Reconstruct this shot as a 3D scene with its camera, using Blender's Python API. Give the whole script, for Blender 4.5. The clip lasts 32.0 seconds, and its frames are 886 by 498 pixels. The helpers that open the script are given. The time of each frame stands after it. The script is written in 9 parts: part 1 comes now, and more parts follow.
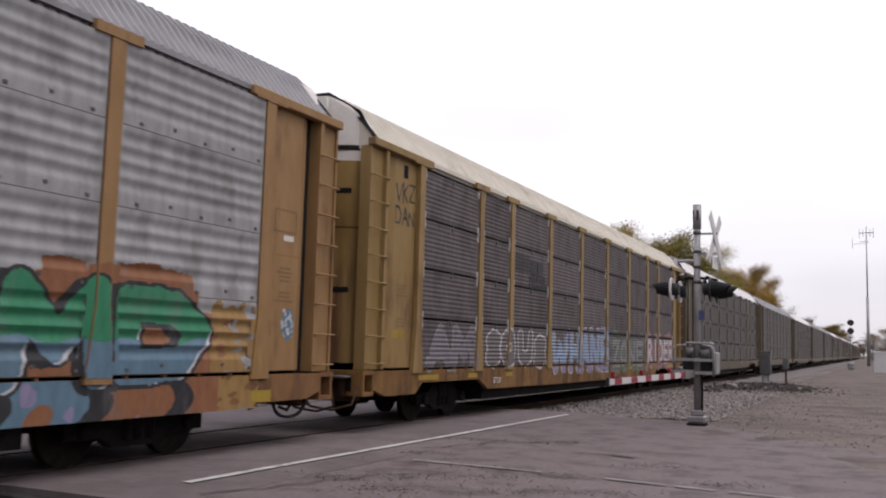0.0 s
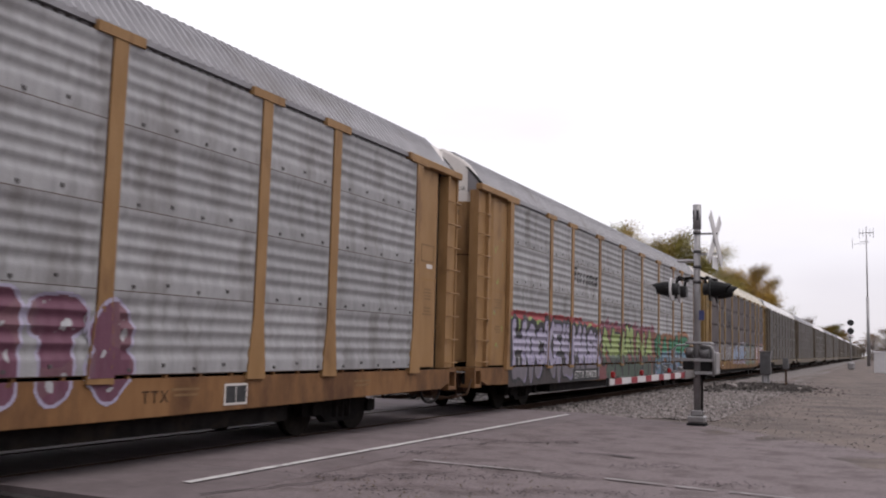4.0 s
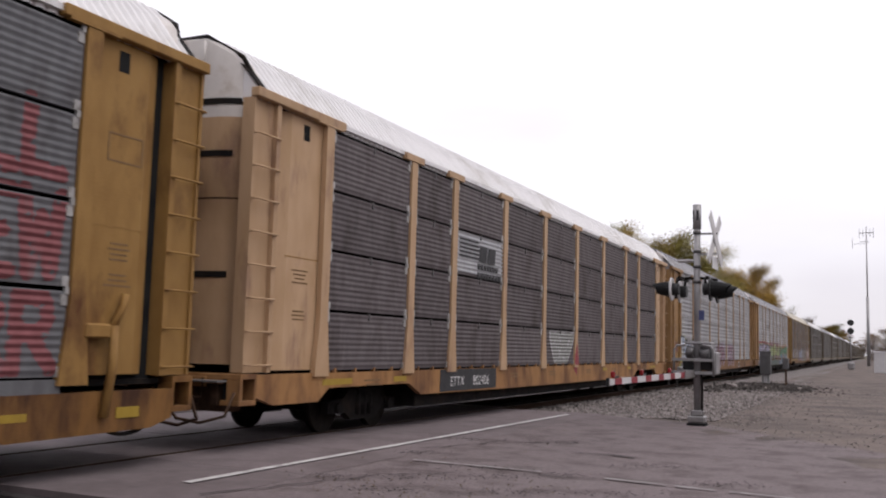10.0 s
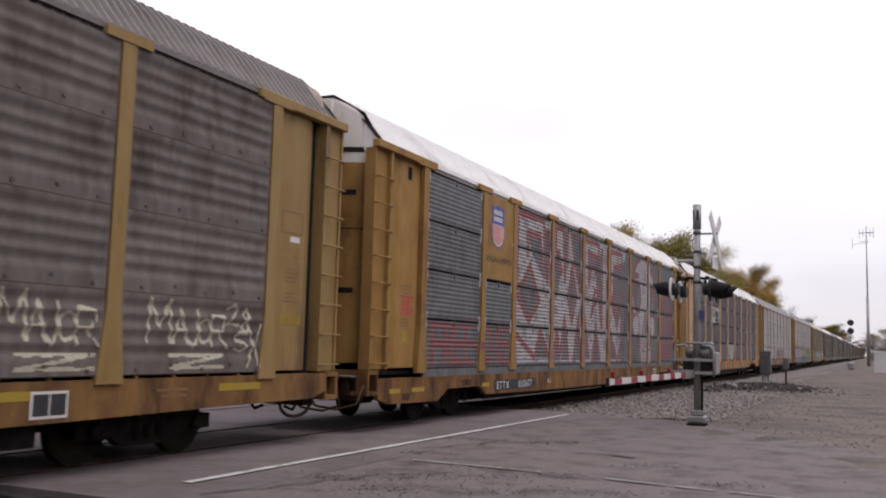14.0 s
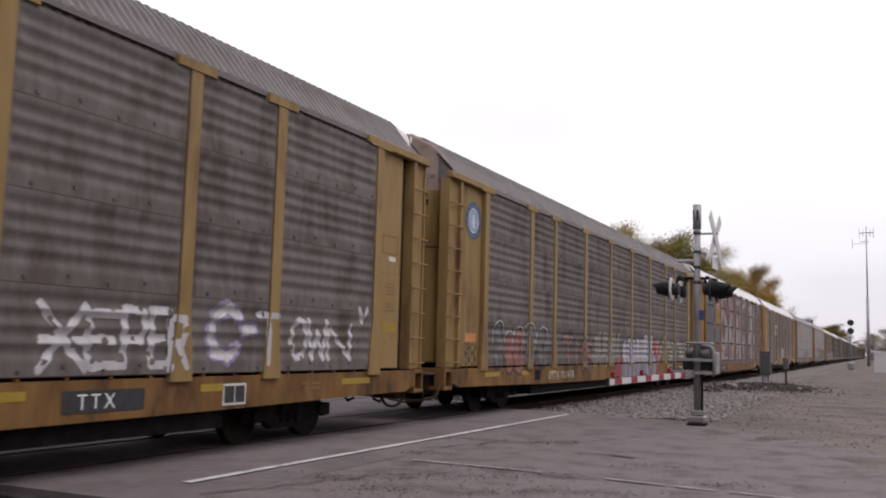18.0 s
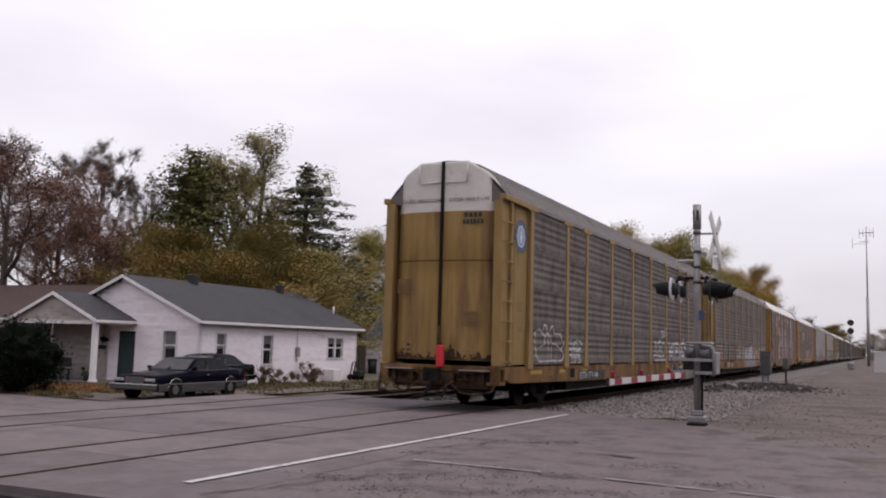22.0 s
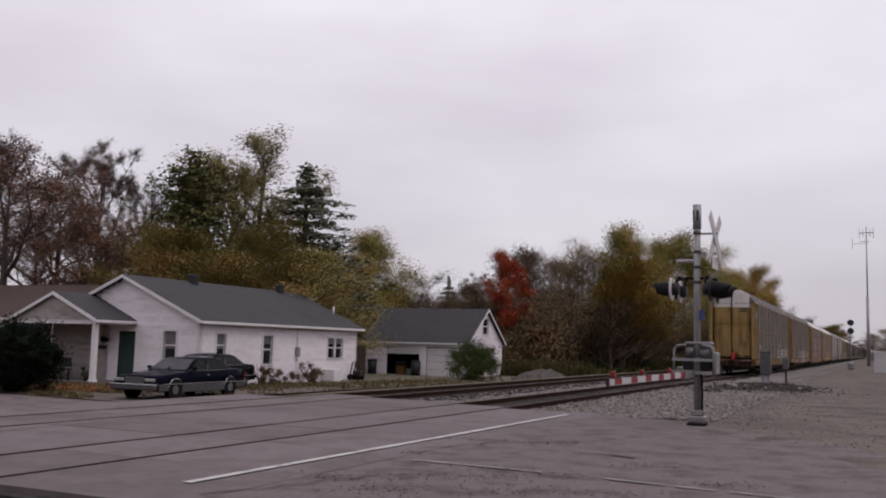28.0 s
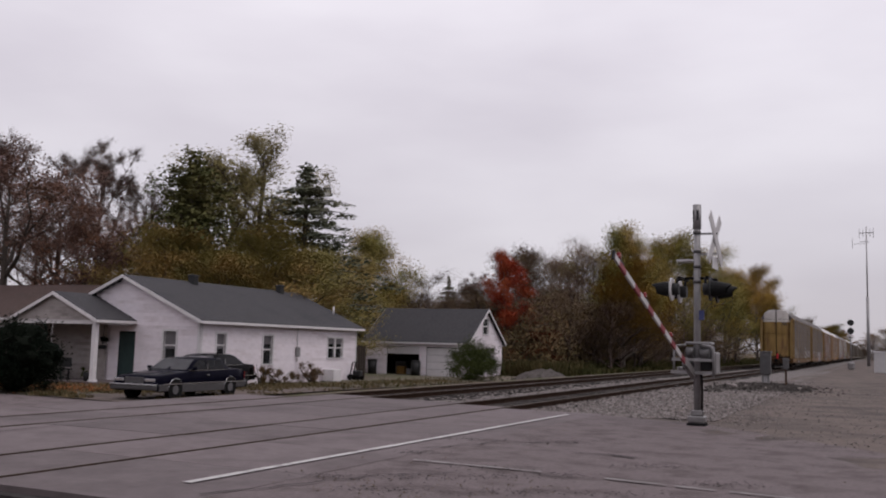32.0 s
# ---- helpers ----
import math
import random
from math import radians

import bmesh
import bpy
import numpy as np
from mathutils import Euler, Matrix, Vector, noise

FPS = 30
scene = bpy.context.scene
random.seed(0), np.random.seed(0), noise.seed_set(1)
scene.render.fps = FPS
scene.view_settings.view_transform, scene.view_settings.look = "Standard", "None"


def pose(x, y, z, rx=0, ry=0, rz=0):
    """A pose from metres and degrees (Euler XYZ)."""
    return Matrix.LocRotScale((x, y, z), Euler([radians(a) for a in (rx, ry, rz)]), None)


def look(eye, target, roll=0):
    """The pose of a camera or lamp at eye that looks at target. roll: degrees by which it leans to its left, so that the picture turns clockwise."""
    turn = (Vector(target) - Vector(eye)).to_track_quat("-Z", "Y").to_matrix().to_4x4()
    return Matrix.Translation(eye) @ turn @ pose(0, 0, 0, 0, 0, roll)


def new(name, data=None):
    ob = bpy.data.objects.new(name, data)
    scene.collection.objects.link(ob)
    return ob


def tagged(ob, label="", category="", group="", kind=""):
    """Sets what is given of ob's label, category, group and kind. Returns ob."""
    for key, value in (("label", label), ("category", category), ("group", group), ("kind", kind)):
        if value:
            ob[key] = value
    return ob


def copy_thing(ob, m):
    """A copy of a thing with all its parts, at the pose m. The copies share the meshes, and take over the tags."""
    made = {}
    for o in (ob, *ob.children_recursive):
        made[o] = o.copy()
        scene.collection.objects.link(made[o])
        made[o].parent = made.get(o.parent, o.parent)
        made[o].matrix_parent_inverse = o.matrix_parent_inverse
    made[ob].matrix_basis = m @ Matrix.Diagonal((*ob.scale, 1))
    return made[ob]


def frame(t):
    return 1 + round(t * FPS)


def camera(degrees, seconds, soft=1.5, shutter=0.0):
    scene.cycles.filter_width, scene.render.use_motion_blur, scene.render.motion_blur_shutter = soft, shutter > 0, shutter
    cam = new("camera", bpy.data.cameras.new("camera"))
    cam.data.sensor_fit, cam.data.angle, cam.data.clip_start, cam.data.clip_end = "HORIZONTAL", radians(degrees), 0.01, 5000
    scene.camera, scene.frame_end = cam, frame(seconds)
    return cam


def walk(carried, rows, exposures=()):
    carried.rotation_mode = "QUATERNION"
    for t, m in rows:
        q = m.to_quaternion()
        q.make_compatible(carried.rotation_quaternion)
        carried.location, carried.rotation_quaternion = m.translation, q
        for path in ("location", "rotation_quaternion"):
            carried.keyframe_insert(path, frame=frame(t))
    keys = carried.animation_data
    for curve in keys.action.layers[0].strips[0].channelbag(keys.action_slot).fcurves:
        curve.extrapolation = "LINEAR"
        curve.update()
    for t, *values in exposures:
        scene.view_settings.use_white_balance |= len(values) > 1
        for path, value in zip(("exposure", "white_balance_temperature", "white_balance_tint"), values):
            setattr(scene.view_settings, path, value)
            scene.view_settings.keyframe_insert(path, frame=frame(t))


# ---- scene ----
# Track along +Y, its centre line at x = TRACK; the rail heads are z = 0.
TRACK = -9.22
TRACK_FAR = -13.7
LENGTH = 28.27           # coupler to coupler
YAW, PITCH, ROLL = 25.25, 5.875, 1.546

cam = camera(51.14, 32.0, soft=2.0, shutter=0.14)
EYE = Vector((0.0, 0.0, 1.514))
aim = Vector((-math.sin(radians(YAW)) * math.cos(radians(PITCH)), math.cos(radians(YAW)) * math.cos(radians(PITCH)), math.sin(radians(PITCH))))
STAND = look(EYE, EYE + aim * 10, ROLL)
walk(cam, [(0.0, STAND), (32.0, STAND)],
     exposures=[(0.0, 0.73, 6500, 11), (19.5, 0.73, 6500, 11), (20.5, 0.84, 6500, 11), (21.2, 0.80, 6500, 12), (22.0, 0.52, 6500, 13), (23.0, 0.22, 6500, 14), (26.0, 0.14, 6500, 14), (32.0, 0.13, 6500, 14)])

# ---- sky and light ----
world = bpy.data.worlds.new("overcast_sky")
world.use_nodes = True
scene.world = world
wn, wl = world.node_tree.nodes, world.node_tree.links
wn.clear()
w_out = wn.new("ShaderNodeOutputWorld")
w_bg = wn.new("ShaderNodeBackground")
w_sky = wn.new("ShaderNodeTexSky")
w_sky.sky_type, w_sky.sun_disc = "NISHITA", False
w_sky.sun_elevation, w_sky.sun_rotation = radians(50), radians(60)
w_co = wn.new("ShaderNodeTexCoord")
w_map = wn.new("ShaderNodeMapping")
w_map.inputs["Scale"].default_value = (1.0, 1.0, 3.2)
w_noise = wn.new("ShaderNodeTexNoise")
w_noise.inputs["Scale"].default_value, w_noise.inputs["Detail"].default_value = 2.2, 5
w_noise.inputs["Roughness"].default_value = 0.45
w_ramp = wn.new("ShaderNodeValToRGB")
w_ramp.color_ramp.elements[0].position, w_ramp.color_ramp.elements[0].color = 0.30, (6.25, 5.95, 6.45, 1)
w_ramp.color_ramp.elements[1].position, w_ramp.color_ramp.elements[1].color = 0.68, (8.15, 7.95, 8.35, 1)
w_mix = wn.new("ShaderNodeMixRGB")
w_mix.inputs[0].default_value = 0.93
w_bg.inputs["Strength"].default_value = 0.1
wl.new(w_co.outputs["Generated"], w_map.inputs["Vector"])
wl.new(w_map.outputs[0], w_noise.inputs["Vector"])
wl.new(w_noise.outputs["Fac"], w_ramp.inputs[0])
wl.new(w_sky.outputs[0], w_mix.inputs[1])
wl.new(w_ramp.outputs[0], w_mix.inputs[2])
# an overcast sky is dimmer towards the horizon
w_sep = wn.new("ShaderNodeSeparateXYZ")
w_rise = wn.new("ShaderNodeMapRange")
w_rise.inputs[1].default_value, w_rise.inputs[2].default_value = 0.0, 0.34
w_rise.inputs[3].default_value, w_rise.inputs[4].default_value = 0.74, 1.06
w_mul = wn.new("ShaderNodeMixRGB")
w_mul.blend_type = "MULTIPLY"
w_mul.inputs[0].default_value = 1.0
wl.new(w_co.outputs["Generated"], w_sep.inputs[0])
wl.new(w_sep.outputs["Z"], w_rise.inputs[0])
wl.new(w_mix.outputs[0], w_mul.inputs[1])
wl.new(w_rise.outputs[0], w_mul.inputs[2])
wl.new(w_mul.outputs[0], w_bg.inputs["Color"])
wl.new(w_bg.outputs[0], w_out.inputs["Surface"])

sun = new("sun", bpy.data.lights.new("sun", "SUN"))
sun.data.energy, sun.data.angle, sun.data.color = 0.85, radians(40), (1.0, 0.96, 0.92)
sun.matrix_world = look((30, 10, 55), (0, 15, 0))


# ---- materials ----
MATS = {}


def surface(name, c1, c2, scale=3.0, rough=0.7, metal=0.0, bump=0.15, bump_scale=40.0, stain=None, stain_scale=0.8, stain_at=0.58,
            stretch=(1, 1, 1), vary=0.12, spec=0.35, island=False):
    """Two-tone surface with grain, larger stains and a fine relief."""
    m = bpy.data.materials.new(name)
    m.use_nodes = True
    n, l = m.node_tree.nodes, m.node_tree.links
    b = n["Principled BSDF"]
    b.inputs["Roughness"].default_value, b.inputs["Metallic"].default_value = rough, metal
    b.inputs["Specular IOR Level"].default_value = spec
    co, info = n.new("ShaderNodeTexCoord"), n.new("ShaderNodeObjectInfo")
    shift = n.new("ShaderNodeVectorMath")
    shift.operation = "MULTIPLY_ADD"
    l.new(info.outputs["Random"], shift.inputs[0])
    shift.inputs[1].default_value = (7.3, 19.7, 11.1)
    l.new(co.outputs["Object"], shift.inputs[2])
    mp = n.new("ShaderNodeMapping")
    mp.inputs["Scale"].default_value = stretch
    l.new(shift.outputs[0], mp.inputs["Vector"])
    grain = n.new("ShaderNodeTexNoise")
    grain.inputs["Scale"].default_value, grain.inputs["Detail"].default_value = scale, 6
    l.new(mp.outputs[0], grain.inputs["Vector"])
    mix = n.new("ShaderNodeMixRGB")
    mix.inputs[1].default_value, mix.inputs[2].default_value = (*c1, 1), (*c2, 1)
    ramp = n.new("ShaderNodeMapRange")
    ramp.inputs[1].default_value, ramp.inputs[2].default_value = 0.32, 0.68
    l.new(grain.outputs["Fac"], ramp.inputs[0])
    l.new(ramp.outputs[0], mix.inputs[0])
    col = mix.outputs[0]
    if stain:
        st = n.new("ShaderNodeTexNoise")
        st.inputs["Scale"].default_value, st.inputs["Detail"].default_value = stain_scale, 8
        st.inputs["Roughness"].default_value = 0.62
        l.new(mp.outputs[0], st.inputs["Vector"])
        r2 = n.new("ShaderNodeMapRange")
        r2.inputs[1].default_value, r2.inputs[2].default_value = stain_at - 0.06, stain_at + 0.14
        l.new(st.outputs["Fac"], r2.inputs[0])
        m2 = n.new("ShaderNodeMixRGB")
        l.new(r2.outputs[0], m2.inputs[0])
        l.new(col, m2.inputs[1])
        m2.inputs[2].default_value = (*stain, 1)
        col = m2.outputs[0]
    if vary:
        hv = n.new("ShaderNodeHueSaturation")
        r3 = n.new("ShaderNodeMapRange")
        r3.inputs[3].default_value, r3.inputs[4].default_value = 1 - vary, 1 + vary
        if island:
            geo = n.new("ShaderNodeNewGeometry")
            l.new(geo.outputs["Random Per Island"], r3.inputs[0])
        else:
            l.new(info.outputs["Random"], r3.inputs[0])
        l.new(r3.outputs[0], hv.inputs["Value"])
        l.new(col, hv.inputs["Color"])
        col = hv.outputs[0]
    l.new(col, b.inputs["Base Color"])
    if bump:
        fine = n.new("ShaderNodeTexNoise")
        fine.inputs["Scale"].default_value, fine.inputs["Detail"].default_value = bump_scale, 3
        l.new(shift.outputs[0], fine.inputs["Vector"])
        bp = n.new("ShaderNodeBump")
        bp.inputs["Strength"].default_value, bp.inputs["Distance"].default_value = bump, 0.02
        l.new(fine.outputs["Fac"], bp.inputs["Height"])
        l.new(bp.outputs[0], b.inputs["Normal"])
    MATS[name] = m
    return m


TAN = surface("tan_paint", (0.2205, 0.1259, 0.05384), (0.259, 0.1526, 0.06974), 4, 0.6, stain=(0.1102, 0.05623, 0.02851), stain_scale=1.7, stain_at=0.60, stretch=(1, 1, 0.35), spec=0.2, vary=0.06)
PEACH = surface("pale_tan_paint", (0.3496, 0.2259, 0.1275), (0.4056, 0.2711, 0.1654), 4, 0.6, stain=(0.1587, 0.08619, 0.07038), stain_scale=1.7, stain_at=0.60, stretch=(1, 1, 0.35), spec=0.2, vary=0.06)
OCHRE = surface("ochre_paint", (0.207, 0.1327, 0.04898), (0.2409, 0.1596, 0.06636), 4, 0.6, stain=(0.09646, 0.0486, 0.03319), stain_scale=1.5, stain_at=0.60, stretch=(1, 1, 0.3), spec=0.2, vary=0.07)
DOOR_OCHRE = surface("streaked_ochre_door", (0.2331, 0.1469, 0.0474), (0.2726, 0.177, 0.06478), 4, 0.6, stain=(0.1081, 0.05347, 0.03053), stain_scale=1.5, stain_at=0.545, stretch=(1.6, 1.6, 0.16), spec=0.2, vary=0.07)
RUSTY = surface("rusty_paint", (0.2173, 0.1185, 0.03555), (0.2647, 0.1517, 0.04898), 4, 0.65, stain=(0.08643, 0.0363, 0.01349), stain_scale=1.6, stain_at=0.61, stretch=(1, 1, 0.5), spec=0.2, vary=0.06)
DULLTAN = surface("dull_grey_tan_paint", (0.08722, 0.06757, 0.04795), (0.1089, 0.08722, 0.06321), 4, 0.6, stain=(0.05667, 0.04141, 0.03052), stain_scale=1.7, stretch=(1, 1, 0.35), spec=0.2, vary=0.08)
SILL_OCHRE = surface("rust_streaked_ochre_sill", (0.1524, 0.07806, 0.02658), (0.1944, 0.1052, 0.03625), 4, 0.7, stain=(0.05713, 0.02716, 0.01257), stain_scale=1.3, stain_at=0.50, stretch=(1, 1.3, 0.5), spec=0.2, vary=0.06)
SILL_RUSTY = surface("rust_streaked_orange_sill", (0.1588, 0.07647, 0.02275), (0.2029, 0.1008, 0.0316), 4, 0.7, stain=(0.04555, 0.01963, 0.01091), stain_scale=1.3, stain_at=0.50, stretch=(1, 1.3, 0.5), spec=0.2, vary=0.06)
SILL_TAN = surface("grimy_tan_sill", (0.1571, 0.07944, 0.03292), (0.1937, 0.1017, 0.0441), 4, 0.7, stain=(0.07311, 0.03495, 0.01763), stain_scale=1.2, stain_at=0.52, stretch=(1, 1.2, 0.5), spec=0.2, vary=0.06)
SILL_PEACH = surface("grimy_pale_tan_sill", (0.2442, 0.1238, 0.04822), (0.293, 0.1543, 0.06431), 4, 0.7, stain=(0.1023, 0.04807, 0.02619), stain_scale=1.2, stain_at=0.52, stretch=(1, 1.2, 0.5), spec=0.2, vary=0.06)
SILL_OF = {"tan_paint": SILL_TAN, "pale_tan_paint": SILL_PEACH, "ochre_paint": SILL_OCHRE, "rusty_paint": SILL_RUSTY}
MIDBROWN = surface("grey_brown_sheet", (0.08722, 0.08066, 0.07846), (0.1134, 0.1068, 0.1046), 5, 0.8, 0.0, stain=(0.06103, 0.05231, 0.05013), stain_scale=1.3, stretch=(1, 1.6, 0.5), spec=0.15, vary=0.08)
GALV = surface("galvanised_sheet", (0.2335, 0.2301, 0.2369), (0.3021, 0.2989, 0.3055), 5, 0.62, 0.1, stain=(0.1717, 0.1614, 0.1614), stain_scale=1.3, stain_at=0.56, stretch=(1, 1.6, 0.5), spec=0.15, vary=0.09)
BROWNED = surface("weathered_brown_sheet", (0.104, 0.08882, 0.08262), (0.1378, 0.1224, 0.1163), 5, 0.8, 0.0, stain=(0.07038, 0.0551, 0.04898), stain_scale=1.3, stain_at=0.55, stretch=(1, 1.6, 0.5), spec=0.15, vary=0.08)
DARKSLAT = surface("dark_grey_slat_sheet", (0.08848, 0.07558, 0.0779), (0.1179, 0.1029, 0.1049), 5, 0.8, 0.0, stain=(0.06548, 0.05323, 0.05275), stain_scale=1.4, stain_at=0.56, stretch=(1, 1.4, 0.6), spec=0.15, vary=0.10)
MIDSLAT = surface("grey_slat_sheet", (0.105, 0.105, 0.1125), (0.135, 0.135, 0.1424), 5, 0.75, 0.0, stain=(0.07495, 0.06998, 0.07249), stain_scale=1.4, stain_at=0.57, stretch=(1, 1.4, 0.6), spec=0.15, vary=0.08)
ROOF_GREY = surface("grey_roof_sheet", (0.1813, 0.1758, 0.187), (0.2267, 0.221, 0.2323), 3, 0.5, 0.2, stain=(0.136, 0.1247, 0.1247), vary=0.05)
ROOF_WHITE = surface("white_roof_sheet", (0.5676, 0.5547, 0.559), (0.6278, 0.6149, 0.6149), 3, 0.5, stain=(0.4029, 0.3797, 0.3565), vary=0.04)
ROOF_CREAM = surface("cream_roof_sheet", (0.4045, 0.3695, 0.3069), (0.4741, 0.4394, 0.3767), 3, 0.5, stain=(0.2929, 0.2511, 0.1952), vary=0.04)
ROOF_BROWN = surface("browned_roof_sheet", (0.1056, 0.09044, 0.08815), (0.1392, 0.1229, 0.1206), 3, 0.55, 0.1, stain=(0.07675, 0.0603, 0.05565), vary=0.05)
WHITEPAINT = surface("dirty_white_paint", (0.4759, 0.4442, 0.4204), (0.5474, 0.5156, 0.4919), 4, 0.55, stain=(0.3173, 0.2618, 0.2142), stain_scale=2, stain_at=0.62, vary=0.03)
PINKPAINT = surface("faded_pinkish_paint", (0.2293, 0.169, 0.1448), (0.2715, 0.2052, 0.1811), 4, 0.6, stain=(0.1448, 0.09662, 0.07243), stain_scale=2, vary=0.03)
BLACK = surface("black_steel", (0.00819, 0.00728, 0.00728), (0.01593, 0.01411, 0.01365), 6, 0.7, stain=(0.0273, 0.02048, 0.01593), stain_scale=2, vary=0.1, spec=0.05)
# near-black that paints shade into slots, holes and insides; also colours the mast footing
SHADE_BLACK = surface("dark_inside", (0.012, 0.012, 0.013), (0.02, 0.02, 0.02), 3, 0.9, vary=0, spec=0.05)
WHEEL = surface("wheel_steel", (0.0135, 0.01134, 0.01026), (0.0243, 0.02025, 0.01755), 9, 0.6, 0.3, stain=(0.0081, 0.00675, 0.00594), vary=0.1, spec=0.05)
# grimy steel; on the side panels it also paints shadow lines beside posts
GRIME_AND_SHADE = surface("dark_grimy_steel", (0.045, 0.028, 0.02), (0.075, 0.045, 0.03), 7, 0.85, stain=(0.025, 0.018, 0.015), stain_scale=3, vary=0.1, spec=0.05)
CLIP = surface("pale_galvanised_clip", (0.2678, 0.2589, 0.25), (0.3749, 0.366, 0.3571), 14, 0.6, 0.2, stain=(0.1339, 0.1161, 0.1071), stain_scale=6, vary=0.1)
BOLT = surface("bolt_steel", (0.065, 0.06, 0.06), (0.1, 0.095, 0.095), 20, 0.5, 0.4, vary=0.1)
SAFETY_YELLOW = surface("yellow_patch_paint", (0.2579, 0.1664, 0.01664), (0.2912, 0.1955, 0.02496), 8, 0.6, stain=(0.1456, 0.08319, 0.0208), vary=0.05)
ORANGE_LABEL = surface("faded_orange_label", (0.42, 0.17, 0.06), (0.48, 0.22, 0.09), 8, 0.6, stain=(0.3, 0.16, 0.08), stain_scale=6, vary=0)
RED_FLAG = surface("red_marker_fabric", (0.42, 0.018, 0.025), (0.50, 0.03, 0.035), 6, 0.6, stain=(0.30, 0.015, 0.02), vary=0)
RAIL = surface("rail_steel", (0.03, 0.018, 0.013), (0.046, 0.028, 0.02), 8, 0.85, 0.0, vary=0.05, spec=0.05)
RAILHEAD = surface("worn_rail_head", (0.066, 0.050, 0.043), (0.095, 0.074, 0.064), 12, 0.55, 0.3, vary=0)
TIE = surface("creosoted_tie_wood", (0.021, 0.0162, 0.0138), (0.045, 0.0348, 0.03), 6, 0.85, stretch=(1, 0.2, 1), stain=(0.012, 0.0096, 0.0084), vary=0.25)
BALLAST = surface("ballast_stone", (0.1211, 0.1046, 0.09896), (0.235, 0.2093, 0.2012), 14, 0.9, bump=0.9, bump_scale=22, stain=(0.07122, 0.05734, 0.05147), stain_scale=2.5, vary=0.35, island=True)
BALLAST_OILY = surface("oily_ballast", (0.01008, 0.008568, 0.00756), (0.0252, 0.02142, 0.0194), 14, 0.9, bump=0.9, bump_scale=22, stain=(0.00756, 0.0063, 0.005544), stain_scale=2.5, vary=0, spec=0.05)
RUBBLE = surface("dark_broken_rubble", (0.030, 0.026, 0.024), (0.075, 0.066, 0.062), 9, 0.9, bump=0.9, bump_scale=22, stain=(0.02, 0.017, 0.015), stain_scale=2.5, vary=0.5, island=True, spec=0.1)
GRAVEL = surface("gravel", (0.09128, 0.06931, 0.06033), (0.14, 0.1088, 0.09572), 9, 0.92, bump=0.6, bump_scale=18, stain=(0.04908, 0.03865, 0.03325), stain_scale=0.55, stain_at=0.50, vary=0)
ASPHALT = surface("worn_asphalt", (0.1064, 0.08466, 0.08686), (0.1501, 0.1204, 0.1232), 16, 0.9, bump=0.55, bump_scale=45, stain=(0.0703, 0.05304, 0.05252), stain_scale=1.6, stain_at=0.53, vary=0)
CONCRETE = surface("crossing_concrete", (0.1133, 0.09131, 0.09421), (0.1415, 0.1148, 0.1184), 5, 0.85, bump=0.2, bump_scale=50, stain=(0.08215, 0.06488, 0.06616), stain_scale=0.7, stain_at=0.53, vary=0.10)
TAR = surface("tar_patch", (0.03, 0.027, 0.027), (0.055, 0.05, 0.05), 9, 0.8, vary=0.1, spec=0.05)
DIRT = surface("dirt_with_dry_grass", (0.0975, 0.07639, 0.06184), (0.1425, 0.1164, 0.0873), 4, 0.95, bump=0.7, bump_scale=14, stain=(0.075, 0.07639, 0.03637), stain_scale=0.5, stain_at=0.5, vary=0)
ROADPAINT = surface("worn_white_road_paint", (0.4128, 0.399, 0.3922), (0.4954, 0.4816, 0.4747), 8, 0.7, stain=(0.1514, 0.1376, 0.1376), stain_scale=5, stain_at=0.57, vary=0)
ROADPAINT_OLD = surface("faded_road_paint", (0.21, 0.196, 0.1925), (0.294, 0.28, 0.2765), 6, 0.8, stain=(0.119, 0.1085, 0.105), stain_scale=3, stain_at=0.5, vary=0)
SIDING = surface("white_clapboard", (0.7168, 0.6593, 0.695), (0.784, 0.7241, 0.7612), 3, 0.6, stain=(0.5824, 0.5188, 0.5295), stain_scale=0.7, vary=0.04)
# beige scaled darker so that the porch's shade is in the colour
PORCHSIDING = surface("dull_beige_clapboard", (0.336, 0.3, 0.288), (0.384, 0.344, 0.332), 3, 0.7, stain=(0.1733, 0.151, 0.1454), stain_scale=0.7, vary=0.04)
TRIM = surface("white_trim", (0.58, 0.555, 0.565), (0.65, 0.625, 0.635), 3, 0.6, vary=0.04)
SHINGLE = surface("charcoal_shingle", (0.03, 0.029, 0.032), (0.05, 0.048, 0.052), 12, 0.9, bump=0.4, stain=(0.02736, 0.02736, 0.03146), stain_scale=0.6, vary=0.14)
SHINGLE_BROWN = surface("brown_shingle", (0.045, 0.028, 0.025), (0.066, 0.043, 0.038), 12, 0.9, bump=0.4, stain=(0.045, 0.0315, 0.027), vary=0.12)
GREENDOOR = surface("dark_green_door", (0.012, 0.03, 0.03), (0.02, 0.042, 0.04), 3, 0.5, vary=0)
GLASS = surface("dark_window_glass", (0.012, 0.0132, 0.0152), (0.02, 0.022, 0.024), 2, 0.12, bump=0, vary=0.1, spec=0.3)
CURTAIN = surface("window_blind", (0.12, 0.111, 0.1178), (0.15, 0.141, 0.1488), 4, 0.35, vary=0.12)
CARPAINT = surface("dark_blue_car_paint", (0.0035, 0.0035, 0.0085), (0.005, 0.005, 0.011), 3, 0.07, bump=0, vary=0, spec=0.012)
CARSILVER = surface("silver_car_cladding", (0.08108, 0.078, 0.08108), (0.09982, 0.09667, 0.09982), 5, 0.4, 0.4, bump=0, vary=0)
